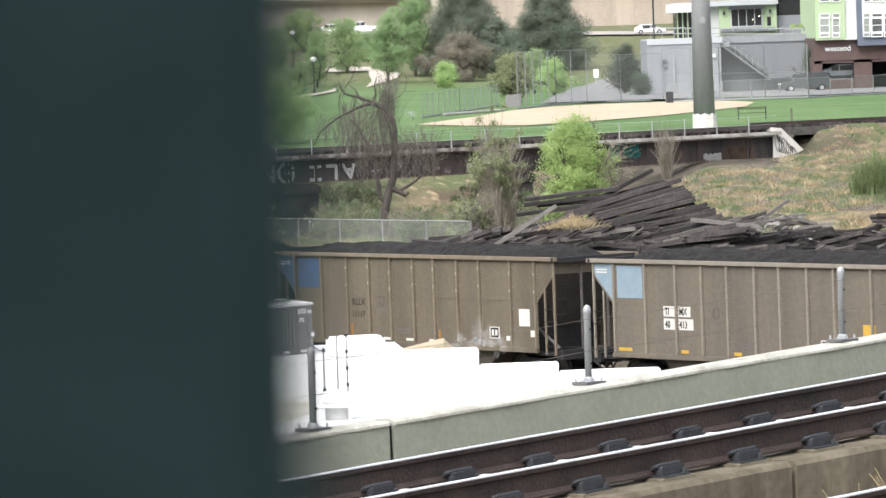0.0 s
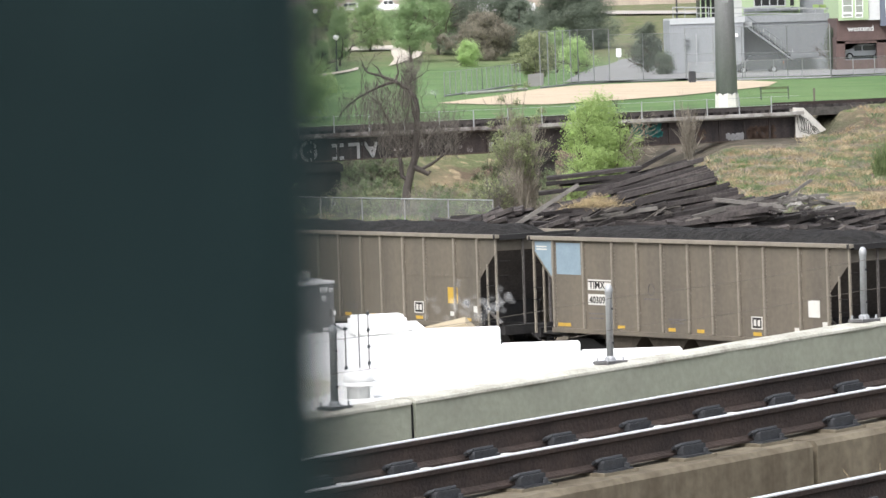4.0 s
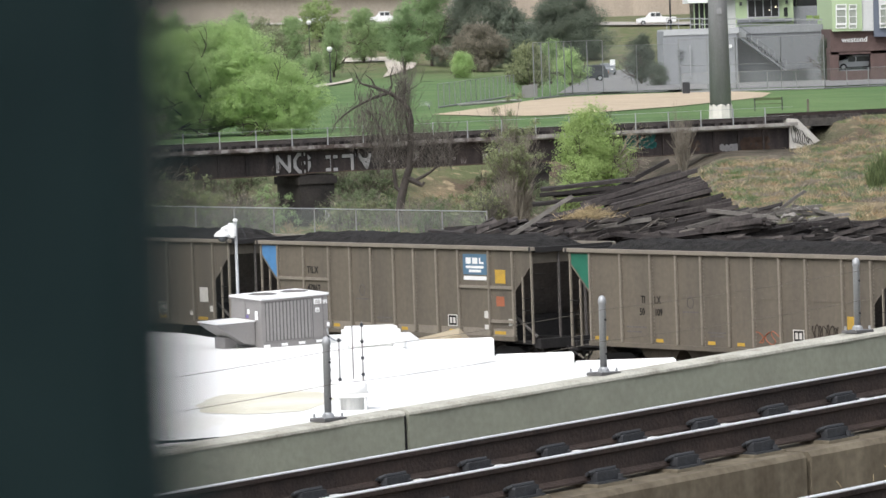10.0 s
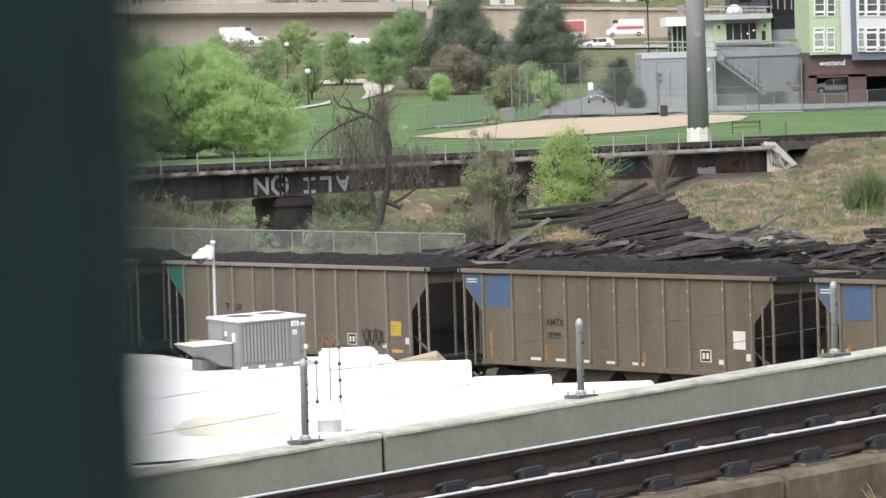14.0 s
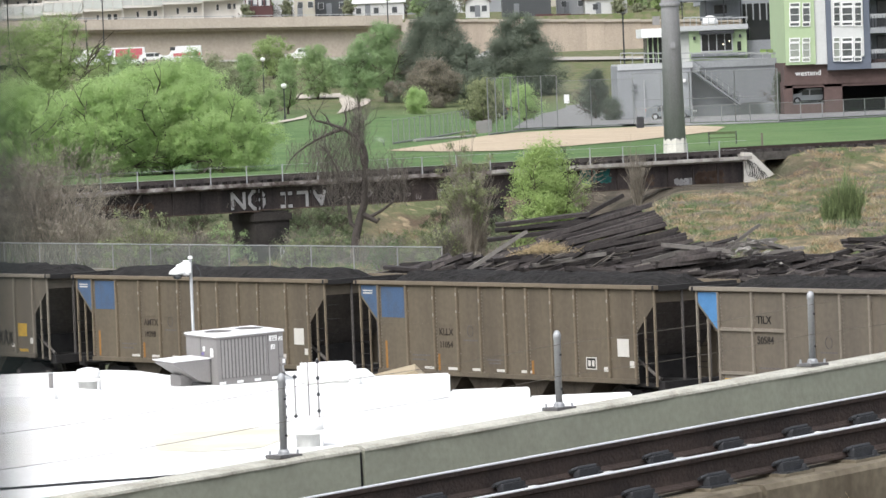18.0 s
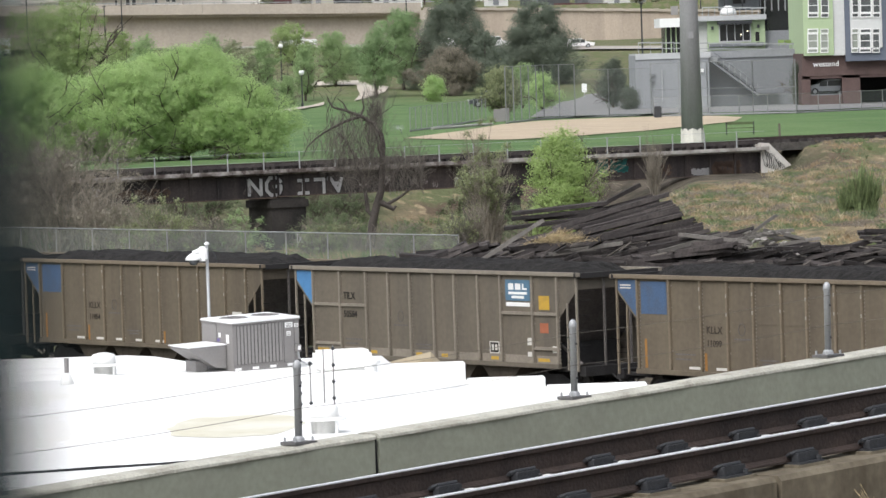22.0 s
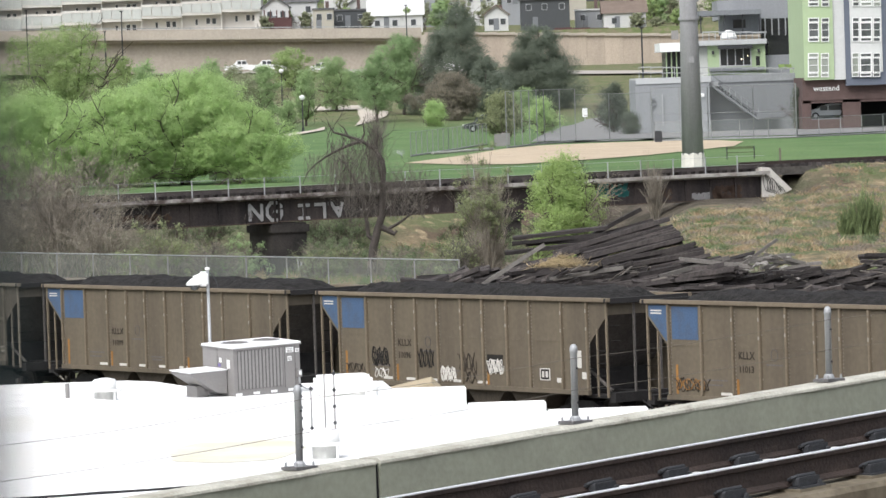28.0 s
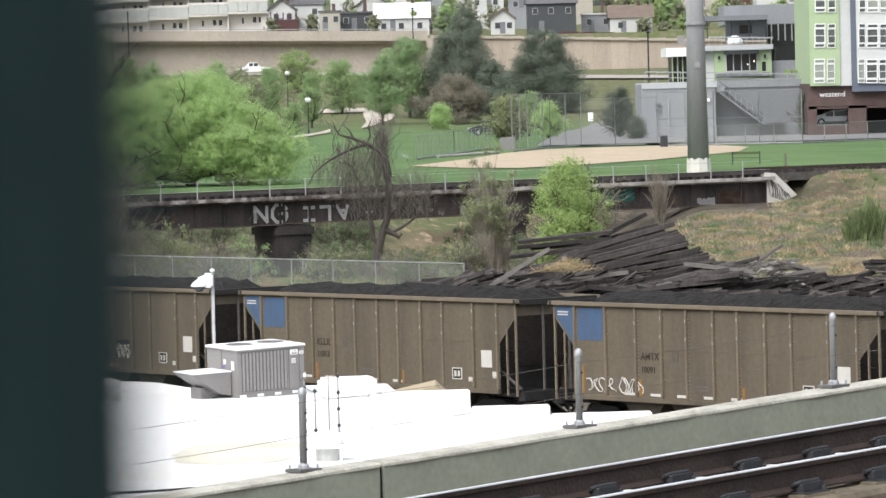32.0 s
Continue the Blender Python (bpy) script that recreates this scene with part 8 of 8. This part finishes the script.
for a in ((283, 200, 75, 75, 430, LEAF_DEEP, 50, 4845, 0.163, MID), (395, 195, 68, 60, 470, LEAF_DEEP, 51, 4199, 0.163, MID), (488, 205, 82, 58, 560, LEAF_DEEP, 52, 6137, 0.15, MID), (530, 200, 144, 36, 545, LEAF_DEEP, 53, 3400, 0.122, MID, "leafy", 0.03), (562, 180, 90, 54, 572, LEAF_DEEP, 61, 4845, 0.15, MID, "leafy", 0.12),
          (540, 170, 52, 110, 668, LEAF_OLIVE2, 54, 4845, 0.17, "pale budding tree with airy crown"), (616, 180, 66, 76, 612, LEAF_DEEP, 55, 7000, 0.15, MID, "leafy", 0.05), (655, 180, 92, 62, 640, LEAF_DEEP2, 56, 5491, 0.15, MID, "leafy", 0.03), (688, 186, 58, 74, 580, LEAF_DEEP2, 57, 8600, 0.15, MID, "leafy", 0.12),
          (736, 176, 25, 108, 600, LEAF_DEEP2, 58, 14000, 0.156, MID, "leafy", 0.1), (790, 192, 146, 52, 560, LEAF, 59, 4200, 0.116, "small bright green park tree", "leafy", 0.03), (910, 205, 128, 86, 430, LEAF_OLIVE, 60, 6460, 0.136, "olive-green bushy park tree"),
          (1106, 178, 112, 62, 470, LEAF_PINE, 62, 9000, 0.1, "dark evergreen bush by the parking lot"), (1136, 200, 164, 40, 452, LEAF_PINE, 75, 4000, 0.09, "dark evergreen bush by the parking lot"), (430, 175, 80, 90, 520, LEAF_GREYISH, 63, 3553, 0.15, "grey budding tree with bare branches"), (460, 180, 95, 60, 500, LEAF_GREYISH, 64, 2261, 0.15, "grey budding tree with bare branches"),
          (340, 190, 90, 60, 480, LEAF_DEEP, 65, 3553, 0.163, MID), (1436, 205, 118, 30, 452, LEAF_PINE, 66, 4199, 0.116, "dark evergreen against the grey building"), (980, 180, 140, 60, 470, LEAF, 67, 2907, 0.136, "clipped green hedge bush"), 
          (240, 160, 70, 90, 600, LEAF_OLIVE2, 69, 3876, 0.19, "pale budding tree with airy crown"), (945, 170, 122, 60, 500, LEAF_DEEP, 70, 2907, 0.136, MID)):
    park_tree(*a)
park_tree(832, 180, -27, 250, 600, PINE, 71, 120000, 0.11, "tall dark green spruce in the park", "pine", 0.6)
park_tree(977, 170, 14, 205, 610, PINE, 72, 110000, 0.11, "broad dark green pine in the park", "pine", 0.4)
park_tree(820, 185, 96, 128, 582, LEAF_RUSSET, 73, 26000, 0.14, "rounded russet-brown evergreen in the park", "leafy", 0.05, 12)
park_tree(882, 180, 66, 105, 592, PINE, 74, 26000, 0.13, "dark green spruce in the park", "pine", 0.5)
for k, (x, y, w, d) in enumerate(((748, -75, 60, 900), (1193, -52, 70, 900), (1160, -90, 120, 1000), (1240, -75, 60, 960), (500, -80, 120, 900), (560, -100, 120, 1000), (470, -95, 90, 980), (800, -30, 50, 870), (1290, -85, 90, 1000), (1400, -98, 100, 1010), (660, -100, 110, 1090), (900, -110, 120, 1100), (1010, -110, 110, 1110))):
    park_tree(x, y + 90, y, w, d, LEAF_DEEP if k % 3 else LEAF, 80 + k, 900, 0.42, "green tree among the hillside houses")

for k in range(58):
    x = 490 + (k * 137) % 1060
    y = (8, -22, -48, -64)[k % 4] - 3 * (k % 3)
    d = (834, 882, 935, 1000)[k % 4] + 5 * (k % 5)
    if 1000 < x < 1120 and k % 4 == 0:
        continue
    park_tree(x, y + 34, y - 12 - 5 * (k % 3), 34 + 7 * (k % 4), d, (LEAF_GREYISH, LEAF_GREYISH, LEAF_OLIVE2)[k % 3], 300 + k, 900, 0.22, "thin budding tree among the hillside houses", "leafy", 0.15, 5)

# ---- road vehicles ----
def vehicle(name, label, body_mat, kind="car"):
    """Body with cabin, glass, lights and four wheels; x forward, origin on the road."""
    v = thing(name, label, name.replace("_", " "))
    L, W_, H_ = {"car": (4.6, 1.8, 1.45), "suv": (4.8, 1.9, 1.75), "van": (6.0, 2.1, 2.7), "pickup": (5.8, 2.0, 1.85), "bus": (10.5, 2.5, 3.1), "truck": (11.0, 2.4, 2.8)}[kind]
    h0 = 0.35
    if kind in ("bus", "truck"):
        out = [(-L / 2, h0), (L / 2 - 1.3, h0), (L / 2, h0), (L / 2, 1.5), (L / 2 - 1.3, 1.65), (L / 2 - 1.5, H_), (-L / 2, H_)]
    elif kind == "van":
        out = [(-L / 2, h0), (L / 2, h0), (L / 2, 1.1), (L / 2 - 0.9, 1.4), (L / 2 - 1.7, H_ - 0.15), (L / 2 - 2.2, H_), (-L / 2 + 0.1, H_)]
    elif kind == "pickup":
        out = [(-L / 2, h0), (L / 2, h0), (L / 2, 0.95), (L / 2 - 1.4, 1.1), (L / 2 - 2.0, H_), (L / 2 - 3.4, H_), (L / 2 - 3.7, 1.1), (-L / 2, 1.08)]
    else:
        out = [(-L / 2, h0), (L / 2, h0), (L / 2, 0.8), (L / 2 - 1.2, 0.98), (L / 2 - 1.9, H_), (-L / 2 + (0.5 if kind == "suv" else 1.0), H_), (-L / 2 + 0.1, 1.0)]
    part("body", prism(bmesh.new(), out, -W_ / 2, W_ / 2), body_mat, v, bevel=0.06)
    gz = (H_ - 0.62, H_ - 0.12)
    spans = {"car": ((-1.1, 0.1), (0.2, 0.9)), "suv": ((-1.8, -0.7), (-0.6, 0.4), (0.5, 1.0)), "van": ((1.1, 1.9),), "pickup": ((-0.6, 0.1), (0.2, 0.8)), "bus": tuple((-4.8 + 0.9 * k, -4.1 + 0.9 * k) for k in range(9)), "truck": ((4.15, 4.75),)}[kind]
    for a, b in spans:
        for sgn in (-1, 1):
            part("side_glass", box(bmesh.new(), (a + b) / 2, sgn * W_ / 2, sum(gz) / 2, b - a, 0.03, gz[1] - gz[0]), PANE, v)
    for sgn in (-1, 1):
        part("headlight", box(bmesh.new(), L / 2, sgn * (W_ / 2 - 0.3), 0.75, 0.06, 0.3, 0.16), WHITE, v)
        part("tail_light", box(bmesh.new(), -L / 2, sgn * (W_ / 2 - 0.2), 0.95, 0.06, 0.2, 0.25), ORANGE, v)
        for x in (-L / 2 + 0.95, L / 2 - 0.95):
            w = part("wheel", rod(bmesh.new(), (x, sgn * (W_ / 2 - 0.2), 0.34), (x, sgn * (W_ / 2 + 0.01), 0.34), 0.34, None, 14), DARK, v, "black tyre")
            part("rim", rod(bmesh.new(), (x, sgn * (W_ / 2), 0.34), (x, sgn * (W_ / 2 + 0.025), 0.34), 0.2, None, 10), GALV, w)
    if kind == "bus":
        for z in (1.1, 1.6):
            part("side_stripe", box(bmesh.new(), -0.6, 0, z, L - 2, W_ + 0.02, 0.08), DARK, v)
    return v


CAR_WHITE = mat("white_car_paint", (0.75, 0.75, 0.75), 0.3, var=0.03, scale=1, spec=0.5)
CAR_DARK = mat("dark_grey_car_paint", (0.05, 0.055, 0.06), 0.3, var=0.05, scale=1, spec=0.5)
CAR_SILVER = mat("silver_car_paint", (0.36, 0.38, 0.40), 0.3, var=0.05, scale=1, metal=0.3, spec=0.5)
CAR_GREY = mat("grey_car_paint", (0.17, 0.185, 0.20), 0.3, var=0.05, scale=1, metal=0.2, spec=0.5)
BUS_YELLOW = mat("school_bus_yellow", (0.75, 0.36, 0.02), 0.4, var=0.04, scale=1)
movers = []


def drive(name, label, paint, kind, spots, heading=None):
    """A vehicle driven through (seconds, x, y) places on the ground; it turns along its way."""
    v = vehicle(name, label, paint, kind)
    rows = []
    pts = [Vector((x, y)) for _, (x, y, _) in spots]
    rz = None
    for k, ((t, (x, y, z)), p) in enumerate(zip(spots, pts)):
        a = pts[max(0, k - 1)]
        b = pts[min(len(pts) - 1, k + 1)]
        if heading is not None:
            rz = heading
        elif (b - a).length > 0.2:
            rz = math.degrees(math.atan2(b.y - a.y, b.x - a.x))
        rows.append((t, pose(x, y, ground_z(x, y) + 0.12, 0, 0, rz)))
    v.matrix_basis = rows[0][1]
    if len(rows) > 1:
        movers.append((v, rows))
    return v


drive("suv", "dark grey car driving through the parking lot", CAR_DARK, "suv", [(0, (34.39, 444.0, 5.01)), (1, (33.55, 449.0, 4.99)), (3, (30.66, 449.0, 5.11)), (6, (21.31, 449.0, 5.49)), (7, (17.88, 450.0, 5.61)), (8, (15.92, 491.0, 4.55)), (9, (14.5, 494.25, 4.58)), (10, (14.07, 506.25, 4.58)), (11, (13.76, 512.5, 4.59)), (12, (12.61, 503.5, 4.61)), (13, (11.44, 489.5, 4.63)), (16, (8.85, 494.25, 4.69)), (32, (6.33, 504.5, 4.73))], 184)
drive("suv", "grey car driving out of the parking lot", CAR_GREY, "car", [(0, (24.51, 597.25, 5.69)), (7, (24.11, 594.5, 5.59)), (8, (22.96, 587.0, 5.34)), (9, (20.34, 578.5, 5.09)), (10, (18.05, 555.75, 4.63)), (12, (17.36, 534.75, 4.53)), (13, (18.12, 532.75, 4.52)), (16, (16.38, 450.0, 5.67)), (17, (19.98, 449.0, 5.54)), (18, (24.84, 448.0, 5.35)), (19, (31.94, 446.0, 5.09)), (20, (35.94, 443.0, 4.95)), (22, (45.43, 441.0, 4.59)), (32, (53.7, 440.0, 4.27))])
parked = vehicle("car", "silver car parked inside the garage opening", CAR_SILVER, "car")
parked.matrix_basis = pose(bxz(1487, 178, 449.6)[0], 449.6, bxz(1487, 176, 449.6)[1], 0, 0, 182)
slab(tower, "garage_floor", 1457, 176, 1511, 182, D3 + 0.8, 8, GREYDARK, "concrete garage floor")
HW = "small white vehicle driving along the highway"
drive("car", HW, CAR_WHITE, "car", [(0, (-16.11, 731.0, 12.22)), (9, (-20.21, 737.75, 12.39)), (16, (-32.66, 806.75, 12.97)), (32, (-54.79, 807.5, 13.68))], 180)
drive("pickup", HW, CAR_WHITE, "pickup", [(0, (-11.25, 725.5, 12.02)), (9, (-9.93, 724.25, 11.96)), (19, (-16.56, 731.5, 12.23)), (32, (-27.75, 751.75, 12.62))], 180)
drive("car", HW, CAR_WHITE, "car", [(0, (31.44, 696.0, 10.34)), (3, (45.6, 684.75, 9.84)), (32, (80.29, 655.5, 8.4))], 0)
drive("truck", "white box truck with an orange panel on the highway", CAR_WHITE, "truck", [(0, (-45.17, 807.25, 13.41)), (5.5, (24.14, 700.5, 10.56)), (6, (29.85, 697.5, 10.41)), (7, (40.85, 687.25, 9.95)), (12, (87.11, 648.25, 8.03)), (32, (126.44, 614.5, 6.4))], 0)
RED_PAINT = mat("faded_red_paint", (0.50, 0.13, 0.15), 0.45, var=0.1, scale=0.6)


def lane(ref, d=742.0):
    return ((ref - 770) * d / 8400, d, 0)


lorry = drive("truck", "white truck with a red-and-white box trailer on the highway", CAR_WHITE, "truck", [(0, lane(1700)), (12, lane(1640)), (15.5, lane(450)), (16, lane(408)), (17, lane(331)), (17.5, lane(293)), (20, lane(40)), (32, lane(-300))], 180)
part("side_panel", box(bmesh.new(), -3.1, 0, 1.75, 4.2, 2.43, 1.7), RED_PAINT, lorry, "faded red side panel")
part("side_panel", box(bmesh.new(), 0.4, 0, 1.9, 2.0, 2.43, 0.9), mat("pale_violet_paint", (0.42, 0.36, 0.5), 0.45, var=0.3, scale=1.5), lorry, "pale violet lettering panel")
part("cab_gap", box(bmesh.new(), 3.3, 0, 1.6, 0.3, 2.43, 2.2), DARK, lorry, "dark gap behind the cab")
medic = drive("ambulance", "white ambulance with a red side stripe on the highway", CAR_WHITE, "van", [(0, lane(1760)), (12.2, lane(1700)), (15.5, lane(572)), (16, lane(535)), (17, lane(458)), (17.5, lane(420)), (20, lane(170)), (32, lane(-220))], 180)
part("side_stripe", box(bmesh.new(), -0.7, 0, 1.35, 4.2, 2.13, 0.5), RED_PAINT, medic, "red stripe")
drive("school_bus", "yellow school bus driving along the highway", BUS_YELLOW, "bus", [(0, (-112.64, 809.0, 15.85)), (20, (-98.17, 808.75, 15.46)), (23, (-31.7, 806.75, 12.97)), (23.5, (-18.28, 730.5, 12.22)), (25, (25.3, 698.0, 10.43)), (25.5, (31.6, 693.0, 10.21)), (28, (73.13, 661.25, 8.69)), (32, (100.96, 638.25, 7.53))], 0)
drive("school_bus", "yellow truck driving along the highway", BUS_YELLOW, "bus", [(0, (-141.64, 809.75, 17.01)), (6, (5.91, 713.0, 11.31)), (7, (24.22, 702.75, 10.65)), (8, (41.63, 686.5, 9.92)), (12, (87.32, 649.75, 8.11)), (32, (126.75, 616.0, 6.47))], 0)
drive("delivery_van", "white delivery van driving along the highway", CAR_WHITE, "van", [(0, (-122.3, 809.25, 16.24)), (15.5, (-0.88, 717.25, 11.58)), (16.5, (19.25, 704.5, 10.76)), (17, (27.05, 700.25, 10.53)), (18, (42.4, 685.75, 9.89)), (22, (87.11, 648.25, 8.03)), (32, (126.44, 614.5, 6.4))], 0)
drive("pickup", HW, CAR_WHITE, "pickup", [(0, (-141.64, 809.75, 17.01)), (18, (-6.01, 718.25, 11.71)), (20, (27.85, 699.5, 10.5)), (22, (58.47, 673.5, 9.3)), (32, (120.49, 621.5, 6.72))], 0)
drive("car", HW, CAR_WHITE, "car", [(0, (-141.64, 809.75, 17.01)), (20, (-6.01, 718.25, 11.71)), (22, (23.0, 703.75, 10.7)), (23, (26.64, 700.5, 10.54)), (24, (38.61, 691.0, 10.12)), (32, (120.49, 621.5, 6.72))], 0)
drive("delivery_van", "white delivery van driving along the highway", CAR_WHITE, "van", [(0, (-161.05, 810.5, 18.02)), (27.5, (-6.01, 718.25, 11.71)), (29.5, (31.44, 696.0, 10.34)), (31, (56.97, 674.75, 9.36)), (32, (73.13, 661.25, 8.69))], 0)
drive("car", HW, CAR_WHITE, "car", [(0, (-50.95, 807.5, 13.68)), (28, (-50.95, 807.5, 13.68)), (32, (-54.79, 807.5, 13.68))], 180)
drive("pickup", HW, CAR_WHITE, "pickup", [(0, (58.47, 673.5, 9.3)), (10, (30.0, 697.0, 10.4)), (15.5, (16.5, 706.0, 10.9)), (22, (10.95, 710.0, 11.1)), (28, (-28.87, 757.75, 12.68)), (32, (-59.61, 807.75, 14.0))], 180)
drive("car", HW, CAR_WHITE, "car", [(0, (87.32, 649.75, 8.11)), (12, (40.0, 688.0, 10.0)), (16, (14.5, 707.5, 11.0)), (20, (10.95, 710.0, 11.1)), (24, (-6.03, 721.0, 11.8)), (28, (-15.67, 730.5, 12.2)), (32, (-42.29, 807.25, 13.41))], 180)


# ---- weeds on the embankment ----
def blades(name, label, count, place, size, material, seed):
    """A scatter of grass tufts as one sheet of small upright blades."""
    rnd = np.random.default_rng(seed)
    v, f = [], []
    while len(f) < count:
        x, y, dens = place(rnd)
        if rnd.random() > dens:
            continue
        z = ground_z(x, y) - 0.03
        for _ in range(22):
            a = rnd.uniform(0, 6.28)
            h = size * rnd.uniform(0.4, 1.3)
            ox, oy = x + rnd.normal(0, 0.16), y + rnd.normal(0, 0.3)
            lx, ly = rnd.normal(0, 0.9) * h, rnd.normal(0, 0.5) * h
            w = 0.022 * (0.6 + rnd.random())
            n = len(v)
            v += [(ox - w, oy, z), (ox + w, oy, z), (ox + lx, oy + ly, z + h)]
            f.append((n, n + 1, n + 2))
    me = bpy.data.meshes.new(name)
    me.from_pydata(v, [], f)
    me.materials.append(material)
    return tagged(new(name, me), label, "grass", kind="stuff")


def bank_spot(rnd):
    x, y = rnd.uniform(8, 36), rnd.uniform(186, 282)
    d = 0.03 + 2.6 * max(0, noise.noise((x * 1.0, y * 0.34, 2.0)) - 0.02)
    return x, y, d if y < bridge_y(x) - 1 and not (x < 20 and y > bridge_y(x) - 18) else 0


def bank_green(rnd):
    x, y = rnd.uniform(8, 36), rnd.uniform(186, 280)
    d = 0.9 if noise.noise((x * 0.45, y * 0.16, 9.0)) + 0.5 * noise.noise((x * 1.5, y * 0.5, 3.0)) > 0.18 else 0.03
    return x, y, d if y < bridge_y(x) - 1 and not (x < 20 and y > bridge_y(x) - 18) else 0


def bank_patch(rnd, seed, level):
    x, y = rnd.uniform(8, 36), rnd.uniform(186, 282)
    d = 1.0 if noise.noise((x * 0.75, y * 0.3, seed)) > level else 0.0
    return x, y, d if y < bridge_y(x) - 1 and not (x < 20 and y > bridge_y(x) - 14) else 0


def gulch_spot(rnd):
    x, y = rnd.uniform(-24, 12), rnd.uniform(196, 285)
    if y > bridge_y(x) + 9:
        return x, y, 0
    return x, y, 0.5 if noise.noise((x * 0.3, y * 0.15, 4.0)) > 0.0 else 0.12


GRASS_GREEN = mat("fresh_weed_green", (0.16, 0.22, 0.09), 0.85, var=0.3, scale=0.6, vary=0.35, through_light=0.3)
DRY = mat("dry_bank_grass", (0.43, 0.315, 0.19), 0.9, dark=(0.22, 0.175, 0.115), var=0.2, scale=0.45, fine=4, vary=0.2, through_light=0.2)
blades("dry_grass", "dry straw-coloured grass on the embankment", 66000, bank_spot, 0.19, DRY, 1)
blades("green_weeds", "patches of green weeds on the embankment", 30000, bank_green, 0.17, GRASS_GREEN, 2)
blades("gulch_weeds", "rough green weeds along the gulch", 26000, gulch_spot, 0.38, GRASS_GREEN, 3)
blades("gulch_dry_grass", "rough dry grass along the gulch", 9000, gulch_spot, 0.4, DRY, 4)

blades("dull_weeds", "dull grey-green weed clumps on the embankment", 26000, lambda r: bank_patch(r, 31.0, 0.12), 0.26, LEAF_DULL, 5)
blades("brown_weeds", "withered brown weed clumps on the embankment", 40000, lambda r: bank_patch(r, 47.0, 0.08), 0.22, TWIG, 6)
TUSSOCK = mat("bleached_tussock_grass", (0.47, 0.39, 0.26), 0.9, dark=(0.30, 0.25, 0.15), var=0.3, scale=0.5, vary=0.35, through_light=0.2)


def tussock_spot(rnd):
    x, y = rnd.uniform(8, 36), rnd.uniform(190, 270)
    d = 1.0 if noise.noise((x * 0.9, y * 0.3, 21.0)) > 0.34 else 0
    return x, y, d if y < bridge_y(x) - 2 and not (x < 19 and y > bridge_y(x) - 18) else 0


blades("tussock_grass", "bleached tussocks of tall dry grass on the embankment", 6500, tussock_spot, 0.33, TUSSOCK, 7)
# young green brush on the bank
TUFT = mat("young_green_stems", (0.21, 0.27, 0.12), 0.85, var=0.3, scale=1.0, vary=0.3, through_light=0.2)
for k, (x, y, h, w) in enumerate(((1545, 402, 2.6, 1.5), (1520, 398, 1.6, 0.9), (1566, 380, 2.2, 1.2))):
    px = 19.41 + (x - 1545) * 0.0255
    bare_shrub("bank_shrub", "spiky tuft of young green stems on the embankment", at_ground(px, 214), h * 1.1, w, TUFT, 200 + k, 70, 1, "bank shrubs", None, 0, 0.16, 0.05)


# ---- lawn sprinkler ----
MIST = mat("sprinkler_spray", (0.9, 0.92, 0.9), 0.6, var=0.05, scale=2, alpha=0.05)
s0 = Vector((-1.9, 361.25, 4.65))
spr = thing("lawn_sprinkler", "lawn sprinkler throwing a low white spray", "sprinkler", pose(s0.x, s0.y, s0.z))
part("head", rod(bmesh.new(), (0, 0, -0.1), (0, 0, 0.15), 0.05, 0.03, 8), CLIP, spr)
rnd = random.Random(77)
bm = bmesh.new()
for k in range(26):
    reach, rise, side = rnd.uniform(-0.9, 0.3), rnd.uniform(0.25, 0.6), rnd.gauss(0, 0.3)
    tube(bm, [(reach * q, side * q, 0.12 + rise * 3.2 * q * (1 - q * 0.85)) for q in (0, 0.2, 0.4, 0.6, 0.8, 1.0)], 0.012, 0.03, 3)
part("spray", bm, MIST, spr, "thin white water spray")

# ---- steam from a vent behind the roof ----
STEAM = mat("thin_white_steam", (0.9, 0.9, 0.9), 1.0, var=0.02, scale=1, alpha=0.034, spec=0.0)


def steam_cloud(seed, spread, n):
    """A ragged cloud of soft lumps that drifts as one piece."""
    rnd = random.Random(seed)
    c = thing("steam_cloud", "faint white drifting steam", "steam", group="steam")
    bm = bmesh.new()
    for k in range(n * 6):
        p = Vector((rnd.gauss(0, spread), rnd.gauss(0, 0.25), rnd.gauss(0, spread * 0.42)))
        bmesh.ops.create_icosphere(bm, subdivisions=1, radius=rnd.uniform(0.05, 0.11), matrix=Matrix.Translation(p))
    puff = tagged(part("puff", bm, STEAM, c, smooth=True), kind="stuff")
    puff.visible_shadow = False
    return c


SD = 99.0
for seed, spread, n, spots in ((5, 0.34, 9, ((0, 851, 643), (1, 880, 620), (2, 915, 602), (2.6, 930, 640), (3.4, 945, 720), (5, 950, 760), (32, 950, 760))),
                               (6, 0.4, 12, ((0, 770, 705), (1.5, 772, 690), (2.3, 772, 652), (3, 776, 634), (3.6, 790, 624), (5.5, 900, 588), (6.1, 930, 580), (6.8, 1030, 640), (7.6, 1200, 735), (32, 1250, 740)))):
    cloud = steam_cloud(seed, spread, n)
    rows = []
    for t, x, y in spots:
        px, pz = bxz(x, y, SD)
        rows.append((t, pose(px, SD, pz, 0, 0, 0)))
    cloud.matrix_basis = rows[0][1]
    movers.append((cloud, rows))


def motions():
    """The coal train rolls by; its wheels turn with it."""
    for i, car, sets in zip(range(FIRST, LAST + 1), cars, wheelsets):
        walk(car, [(t, car_pose(i, t)) for t in range(0, 33)])
        for x, w in zip(WHEEL_X, sets):
            walk(w, [(t, pose(x, 0, 0.457, 0, math.degrees(travel(t) / 0.457), 0)) for t in (0.125 * k for k in range(257))])
    for ob, rows in movers:
        walk(ob, rows)


motions()
